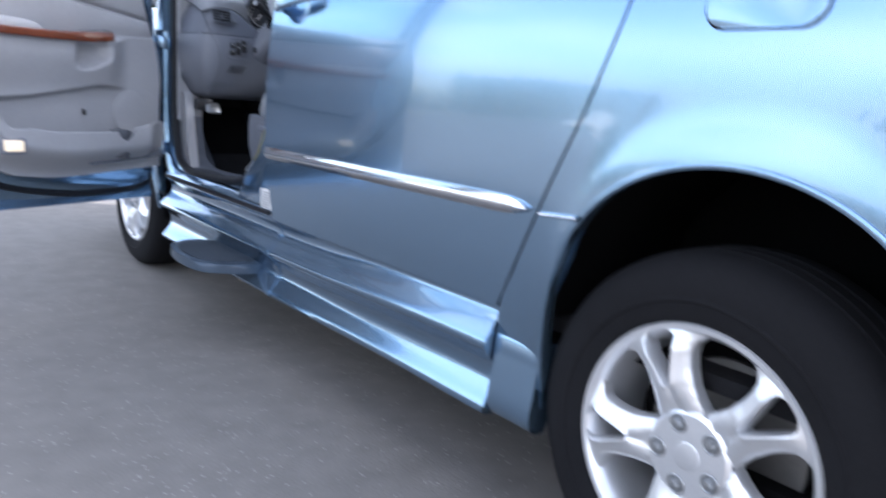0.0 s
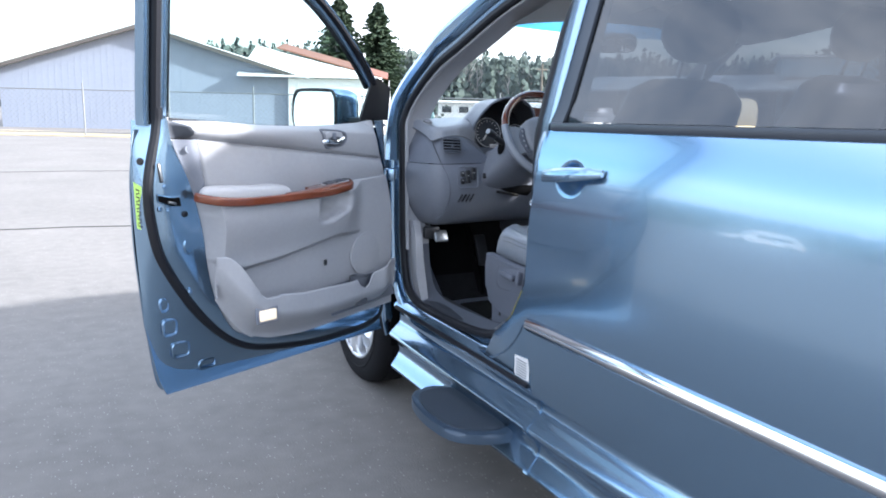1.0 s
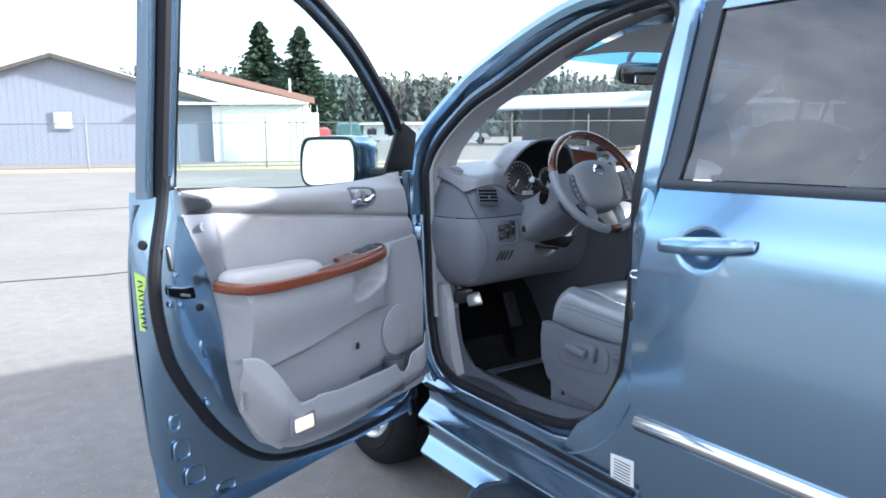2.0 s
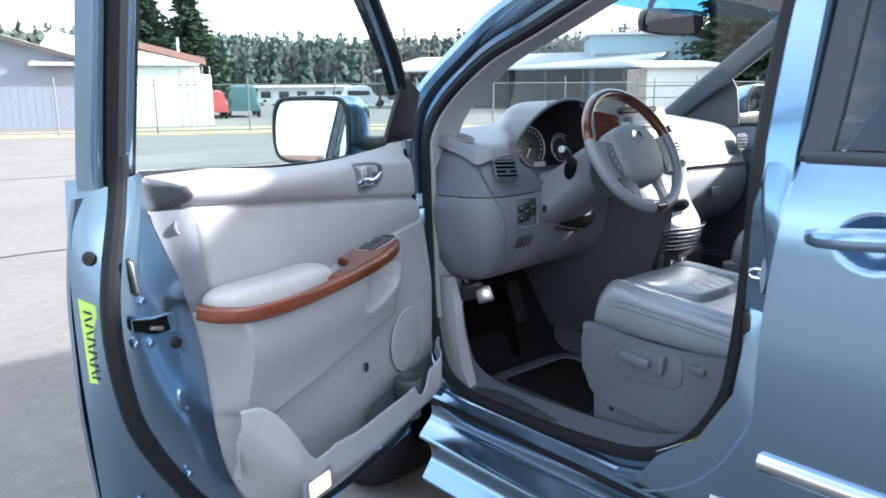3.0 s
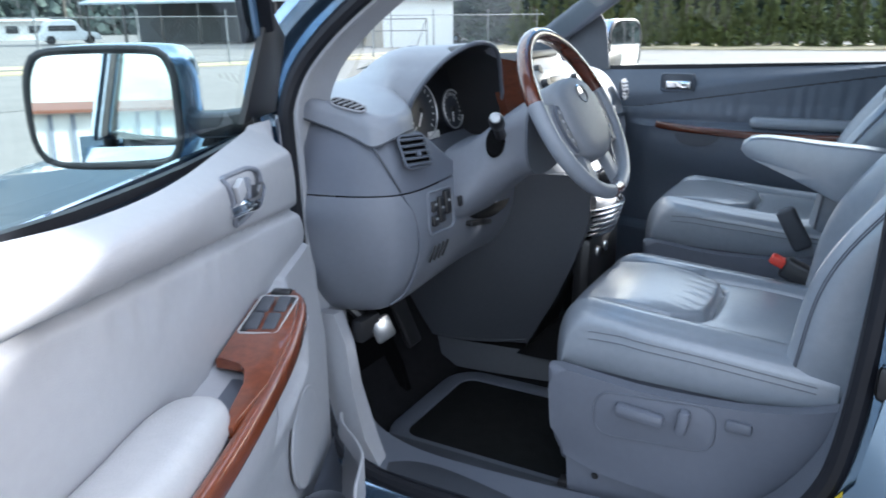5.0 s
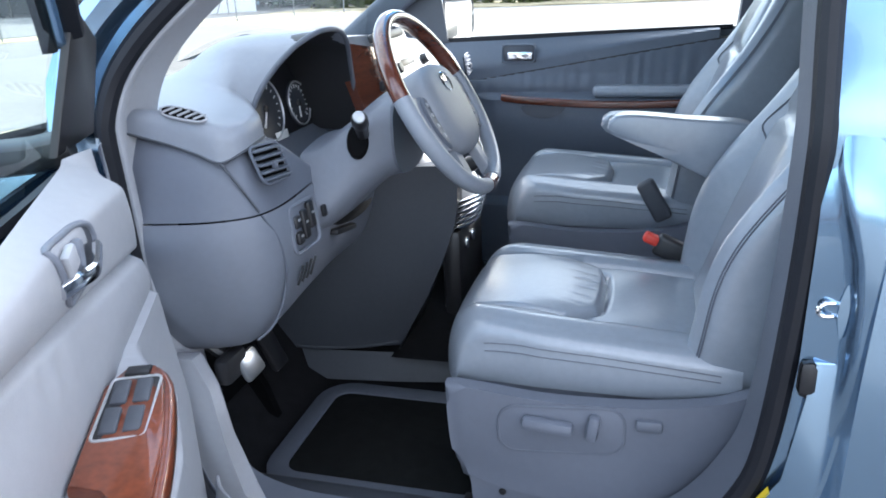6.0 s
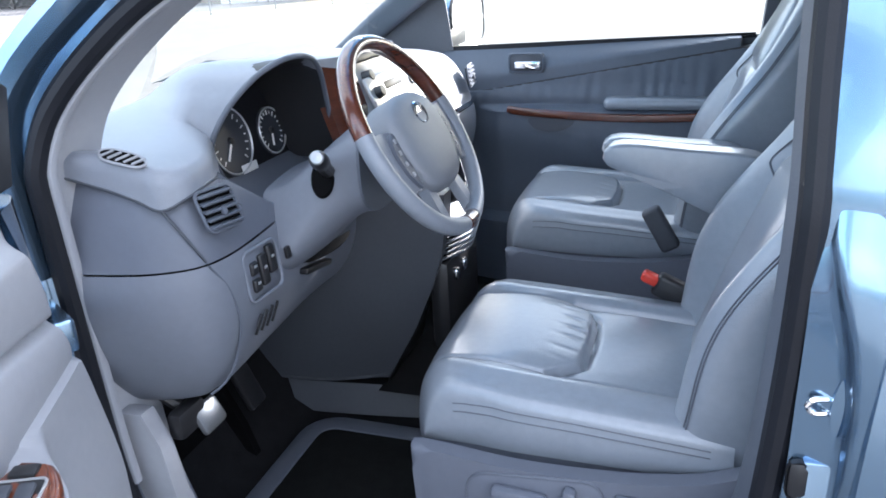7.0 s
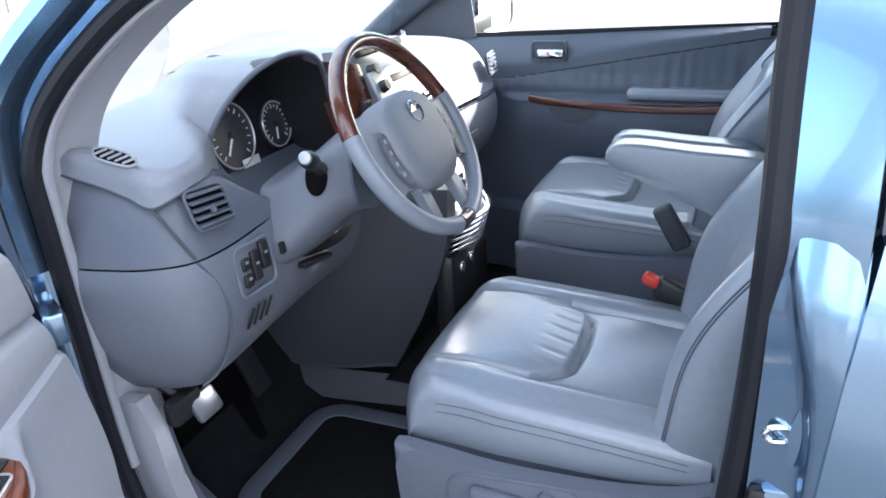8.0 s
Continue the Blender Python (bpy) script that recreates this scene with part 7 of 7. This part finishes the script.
    def arm(u, v):
        a, b = so[int(round(u * 48)) % 48]
        k = (0.0, 0.55, 0.86, 0.97, 1.0, 1.0, 0.97, 0.86, 0.55, 0.0)[round(v * 9)]
        d = (-1.0, -1.0, -0.94, -0.80, -0.5, 0.5, 0.80, 0.94, 1.0, 1.0)[round(v * 9)]
        c = (-1.25, 1.075)
        return Vector((ax + 0.031 * d, c[0] + dy - 0.012 + (a - c[0]) * (0.9 + 0.1 * k if k > 0.5 else k * 1.7), c[1] + (0.014 if driver else -0.062) + (b - c[1]) * 0.92 * (0.8 + 0.2 * k if k > 0.5 else k * 1.6)))
    part("armrest", grid(arm, 48, 9, cu=True), M_LEATHER, st, "folded-down padded armrest", 60)
    # belt buckle
    bx = x0 + (W + 0.025 if driver else -W - 0.02)
    if driver:
        part("belt_stalk", rbox((0.030, 0.11, 0.048), 0.010, Matrix.Translation((bx - 0.02, -1.268, 0.880)) @ Matrix.Rotation(radians(24), 4, "X"), seg=3), M_BLACKP, st, "black belt buckle")
    else:
        part("belt_stalk", rbox((0.030, 0.044, 0.11), 0.010, Matrix.Translation((bx, -1.215, 0.868)) @ Matrix.Rotation(radians(-30), 4, "X"), seg=3), M_TUNNEL, st, "dark grey belt buckle")
    if driver:
        part("buckle_button", rbox((0.026, 0.034, 0.022), 0.007, Matrix.Translation((bx - 0.02, -1.209, 0.910)) @ Matrix.Rotation(radians(24), 4, "X"), seg=3), material("red_button", (0.62, 0.05, 0.03), 0.4), st, "red belt buckle button")
    st.location.z = 0.0 if driver else 0.040
    return st


seat(-0.512, "grey leather driver's seat with power switches")
seat(0.235, "grey leather front passenger seat", False)

# floor mats lie on the carpet
def floor_mat(x0, x1, y0, y1, label):
    m = thing("floor_mat", label, "floor mat", ((x0 + x1) / 2, (y0 + y1) / 2, 0.487))
    cx, cy = (x0 + x1) / 2, (y0 + y1) / 2
    o = rect(x1 - x0, y1 - y0, 0.06, 5)
    part("mat_surface", prism(o, 0.0, 0.010, lambda a, b, d: Vector((a, b, d)), 0.002), M_MAT, m)
    part("border", sweep([(a, b, 0.008) for a, b in o], rect(0.046, 0.012, 0.004, 2), closed=True), M_TRIM_DARK, m, "grey edge binding")
    return m


floor_mat(-0.695, -0.335, -1.00, -0.475, "black pile floor mat with a grey edge, by the pedals")

# far front door, from inside
def far_x(z, y):
    b = 1.121 + 0.163 * max(0, -0.655 - y)
    x = 0.592
    if z > b:
        x = 0.585 + 0.045 * ease(b + 0.03, 1.27, z)
    else:
        x = 0.580 - 0.008 * math.sin(math.pi * ease(1.05, 1.15, z))
        x -= 0.045 * ease(1.085, 1.065, z) * ease(-0.62, -0.72, y) * (1 - 0.6 * ease(1.02, 0.85, z))
        x -= 0.05 * ease(0.74, 0.72, z)
        if 1.07 < z < b:
            x += 0.0016 * math.sin(y * 150 + 2.2 * math.sin(y * 21) + 6 * (z - 1.1)) * (0.7 + 0.3 * math.sin(y * 37)) * math.sin(math.pi * (z - 1.07) / (b - 1.07)) ** 0.6
    return x


cab("far_door_trim", grid(lambda u, v: (lambda y, z: Vector((far_x(z, y), y, z)))(-0.42 - 1.02 * u, 0.52 + (0.722 + 0.03 * u) * v), 190, 170), M_FAR, van, "passenger door trim, coloured dark for the cabin shade")
far = bpy.data.objects["far_door_trim"]
part("trim_seam", sweep([(0.5835, y, 1.121 + 0.163 * max(0, -0.655 - y)) for y in [-0.58 - 0.84 * i / 40 for i in range(41)]], circle(0.0028, 6), (1, 0, 0)), M_BLACKP, far)
part("pull_cup", prism(smooth_outline([(-0.80, 1.046), (-0.815, 1.022), (-0.85, 1.010), (-0.89, 1.010), (-0.925, 1.024), (-0.94, 1.046), (-0.87, 1.050)], 28), 0.528, 0.545, lambda a, b, d: Vector((d, a, b)), 0.003), M_TUNNEL, far, "dark pull cup below the rail")
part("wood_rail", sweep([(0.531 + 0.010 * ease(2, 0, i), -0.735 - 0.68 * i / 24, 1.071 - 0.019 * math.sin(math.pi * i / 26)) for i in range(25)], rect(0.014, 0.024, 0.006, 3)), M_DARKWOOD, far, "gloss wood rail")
part("armrest_pad", rbox((0.075, 0.36, 0.035), 0.016, Matrix.Translation((0.565, -1.20, 1.091)), seg=4), M_LEATHER, far)
part("handle_cup", rbox((0.012, 0.108, 0.058), 0.005, Matrix.Translation((0.584, -0.785, 1.204))), M_TUNNEL, far, "dark handle recess")
part("handle_bezel", sweep([Vector((0.578, -0.785 + a, 1.204 + b)) for a, b in rect(0.104, 0.054, 0.014, 4)], circle(0.003, 6), (1, 0, 0), closed=True), M_FAR, far)
part("inner_handle", rbox((0.012, 0.080, 0.026), 0.005, Matrix.Translation((0.574, -0.790, 1.197)), seg=3), M_CHROME, far, "chrome inner door handle")
part("belt_seal", sweep([(0.628, -0.50 - 0.92 * i / 8, 1.243 + 0.027 * i / 8) for i in range(9)], rect(0.012, 0.014)), M_RUBBER, far)
part("sail_panel", prism([(-0.25, 1.225), (-0.548, 1.240), (-0.541, 1.30), (-0.529, 1.384), (-0.500, 1.435), (-0.36, 1.40), (-0.235, 1.29)], 0.613, 0.618, lambda a, b, d: Vector((d, a, b))), M_TUNNEL, far, "dark corner trim below the pillar")
# far door mirror
fm = smooth_outline([(-0.112, -0.04), (-0.115, 0.05), (-0.085, 0.088), (0.0, 0.095), (0.085, 0.088), (0.112, 0.05), (0.108, -0.05), (0.07, -0.08), (0.0, -0.085), (-0.08, -0.078)], 40)
FM = face_mat((0.885, -0.52, 1.305), (-0.22, -1, 0.02))
part("door_mirror", grid(lambda u, v: FM @ Vector((fm[int(round(u * 40)) % 40][0] * (1, 1.05, 1.0, 0.75, 0)[round(v * 4)], fm[int(round(u * 40)) % 40][1] * (1, 1.05, 1.0, 0.75, 0)[round(v * 4)], (0.0, -0.02, -0.08, -0.13, -0.15)[round(v * 4)])), 40, 4, cu=True), M_PAINT, far, "light blue far door mirror")
part("mirror_glass", prism([(a * 0.93, b * 0.92) for a, b in fm], -0.004, 0.002, lambda a, b, d: FM @ Vector((a, b, d))), M_MIRROR, far)
part("mirror_rim", sweep([FM @ Vector((a * 0.98, b * 0.98, 0.0)) for a, b in fm], circle(0.006, 6), (0, 0, 1), closed=True), M_BLACKP, far)
part("mirror_foot", rbox((0.18, 0.06, 0.05), 0.012, Matrix.Translation((0.74, -0.50, 1.265))), M_BLACKP, far)
# rear-view mirror
RV = face_mat((-0.075, -0.665, 1.594), (-0.25, -1, -0.10))
rvo = smooth_outline([(-0.125, 0.0), (-0.115, 0.033), (-0.06, 0.040), (0.0, 0.040), (0.06, 0.040), (0.115, 0.033), (0.125, 0.0), (0.112, -0.030), (0.05, -0.038), (0.0, -0.040), (-0.05, -0.038), (-0.112, -0.030)], 40)
rv = cab("rear_view_mirror", grid(lambda u, v: RV @ Vector((rvo[int(round(u * 40)) % 40][0] * (1, 1.02, 0.95, 0.6, 0)[round(v * 4)], rvo[int(round(u * 40)) % 40][1] * (1, 1.03, 0.95, 0.6, 0)[round(v * 4)], (0, -0.01, -0.035, -0.05, -0.055)[round(v * 4)])), 40, 4, cu=True), M_BLACKP, van, "black rear-view mirror")
part("mirror_glass", prism([(a * 0.95, b * 0.90) for a, b in rvo], -0.003, 0.001, lambda a, b, d: RV @ Vector((a, b, d))), M_MIRROR, rv)
part("mirror_arm", tube([(-0.09, -0.62, 1.60), (-0.11, -0.60, 1.65), (-0.12, -0.66, 1.70)], 0.010, 8, 8), M_BLACKP, rv)
part("sun_visor", rbox((0.50, 0.16, 0.02), 0.008, Matrix.Translation((0.22, -0.93, 1.690)) @ Matrix.Rotation(radians(-6), 4, "X")), M_HEADLINER, van)
part("overhead_console", rbox((0.22, 0.26, 0.05), 0.02, Matrix.Translation((-0.13, -0.98, 1.69))), M_HEADLINER, van)
# centre pillar details: striker, plug and stickers
pillar = bpy.data.objects["centre_pillar"]
part("striker", tube([(-0.919, -1.424, 1.058), (-0.925, -1.402, 1.058), (-0.926, -1.395, 1.050), (-0.925, -1.402, 1.042), (-0.919, -1.424, 1.042)], 0.0034, 8, 20), M_CHROME, pillar, "bright door striker")
part("striker_plate", prism(smooth_outline([(0.0, 0.036), (0.005, 0.02), (0.007, 0.0), (0.005, -0.02), (0.0, -0.036), (-0.005, 0.0)], 24), -0.9285, -0.922, lambda a, b, d: Vector((d, -1.424 + a, 1.050 + b)), 0.001), M_PAINT, pillar)
part("pillar_plug", rbox((0.012, 0.026, 0.050), 0.010, Matrix.Translation((-0.921, -1.398, 0.953))), M_BLACKP, pillar)
tag = part("sticker", prism([(-1.352, 0.505), (-1.430, 0.511), (-1.428, 0.580), (-1.350, 0.573)], -0.9265, -0.928, lambda a, b, d: Vector((d, a, b))), M_WHITE, pillar, "white paper data sticker")
for i in range(7):
    part("ink_bar", rbox((0.001, 0.055, 0.0025), 0, Matrix.Translation((-0.929, -1.39, 0.516 + 0.008 * i))), M_TRIM_DARK, tag)
M_YELLOW = material("yellow_paper", (0.70, 0.52, 0.03), 0.5)
strip_l = spline([(-1.372, 0.778, 0), (-1.343, 0.729, 0), (-1.3135, 0.6815, 0), (-1.266, 0.646, 0), (-1.219, 0.6135, 0)])


def label_strip(u, v):
    p = strip_l(u)
    return Vector((-0.9270 + 0.016 * v, p.x + 0.0025, p.y + 0.0020))


band = part("paper_label", grid(lambda u, v: label_strip(0.68 + 0.32 * u, v), 12, 2), M_WHITE, pillar, "white and yellow paper label")
part("yellow_end", grid(lambda u, v: label_strip(0.66 * u, v), 16, 2), M_YELLOW, pillar, "yellow paper label end")


# ---- wheels ----
def road_wheel(hub, side, turn):
    """A tyre and a silver five-spoke alloy whose spokes split towards the rim."""
    base = Matrix.Translation(hub) @ Matrix.Rotation(radians(-90 * side), 4, "Y") @ Matrix.Rotation(radians(turn), 4, "Z")
    tyre = part("wheel", lathe([(0.222, -0.004), (0.232, 0.004), (0.250, 0.010), (0.285, 0.012), (0.318, 0.004), (0.336, -0.012), (0.346, -0.032), (0.349, -0.052), (0.344, -0.054), (0.344, -0.060), (0.350, -0.062), (0.351, -0.090), (0.345, -0.092), (0.345, -0.099), (0.351, -0.101), (0.351, -0.130), (0.345, -0.132), (0.345, -0.139), (0.351, -0.141), (0.351, -0.16), (0.345, -0.20), (0.32, -0.22), (0.25, -0.225), (0.215, -0.21)], 72, base), M_TYRE, van, "black tyre on a silver alloy wheel")
    part("side_ring", lathe([(0.264, 0.0105), (0.267, 0.0145), (0.271, 0.0145), (0.274, 0.0115)], 72, base), M_TYRE, tyre)
    part("rim", lathe([(0.224, -0.006), (0.230, 0.002), (0.227, 0.007), (0.219, 0.006), (0.211, -0.004), (0.204, -0.02), (0.196, -0.05), (0.190, -0.10), (0.19, -0.20)], 72, base), M_ALLOY, tyre, "silver alloy rim")
    part("brake_disc", lathe([(0.03, -0.115), (0.15, -0.115), (0.15, -0.13), (0.03, -0.13)], 40, base), material("brake_iron", (0.20, 0.19, 0.18), 0.5, 0.7), tyre)
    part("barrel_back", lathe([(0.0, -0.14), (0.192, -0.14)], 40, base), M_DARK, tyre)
    edge_a = table([0.04, 0.078, 0.086, 0.10, 0.12, 0.15, 0.175, 0.192, 0.202, 0.210, 0.216, 0.22], [36.2, 36.2, 33, 26, 20.5, 17.4, 17.0, 18.2, 21.5, 27, 36, 36.2])
    slot_a = table([0.04, 0.120, 0.127, 0.15, 0.18, 0.200, 0.209, 0.214, 0.22], [0, 0, 2.2, 4.8, 7.4, 8.4, 7.4, 4.5, 0])
    across = ((0.0, -0.034), (0.0, 0.004), (0.05, 0.0085), (0.13, 0.009), (0.22, 0.0065), (0.40, 0.0035), (0.60, 0.0005), (0.80, -0.003), (0.94, -0.008), (1.0, -0.016), (1.0, -0.036))

    def arm(u, v, spin, sg):
        r = 0.040 + 0.178 * v
        w, h = across[round(u * 10)]
        a0, a1 = slot_a(r), edge_a(r)
        if r < 0.120 and u < 0.45:  # the two arms meet in a shallow valley
            h = (0.001, 0.001, 0.0015, 0.003, 0.0045)[round(u * 10)] * ease(0.07, 0.11, r)
        if r < 0.080 and u > 0.7:
            h = 0.0
        a = radians(sg * (a0 + (a1 - a0) * w))
        top = -0.004 + 0.012 * ease(0.06, 0.13, r) - 0.012 * ease(0.18, 0.218, r)
        return spin @ Vector((r * math.cos(a), r * math.sin(a), top + h))
    for k in range(5):
        spin = base @ Matrix.Rotation(2 * math.pi * k / 5, 4, "Z")
        bm = bmesh.new()
        for sg in (-1, 1):
            grid(lambda u, v: arm(u, v, spin, sg), 10, 40, bm)
        part("spoke", bm, M_ALLOY, tyre, angle=35)
    part("hub", lathe([(0.0, 0.004), (0.030, 0.004), (0.034, 0.004), (0.040, 0.004), (0.072, 0.003), (0.080, -0.003), (0.083, -0.04)], 40, base), M_ALLOY, tyre)
    part("hub_cap", lathe([(0.0, 0.007), (0.020, 0.007), (0.0245, 0.006), (0.0255, 0.0)], 30, base), M_ALLOY, tyre, "plain silver hub cap")
    for k in range(5):
        a = 2 * math.pi * k / 5
        at = base @ Matrix.Translation((0.057 * math.cos(a), 0.057 * math.sin(a), 0.0035))
        part("nut_well", lathe([(0.0, 0.0015), (0.0135, 0.0015), (0.0155, 0.003), (0.0175, 0.001)], 20, at), M_STEEL, tyre)
        part("wheel_nut", lathe([(0.0, 0.012), (0.007, 0.011), (0.0095, 0.007), (0.0105, 0.0)], 6, at), M_STEEL, tyre)
    return tyre


road_wheel(Vector((-0.928, -3.03, 0.350)), 1, 24)
road_wheel(Vector((-0.915, 0.06, 0.350)), 1, 20)
for y in (-3.03, 0.06):
    part("wheel", lathe([(0.0, 0.0), (0.22, 0.0), (0.25, 0.012), (0.32, 0.0), (0.35, -0.04), (0.35, -0.18), (0.25, -0.22), (0.0, -0.22)], 40, Matrix.Translation((2 * XC + 0.92, y, 0.35)) @ Matrix.Rotation(radians(90), 4, "Y")), M_TYRE, van)
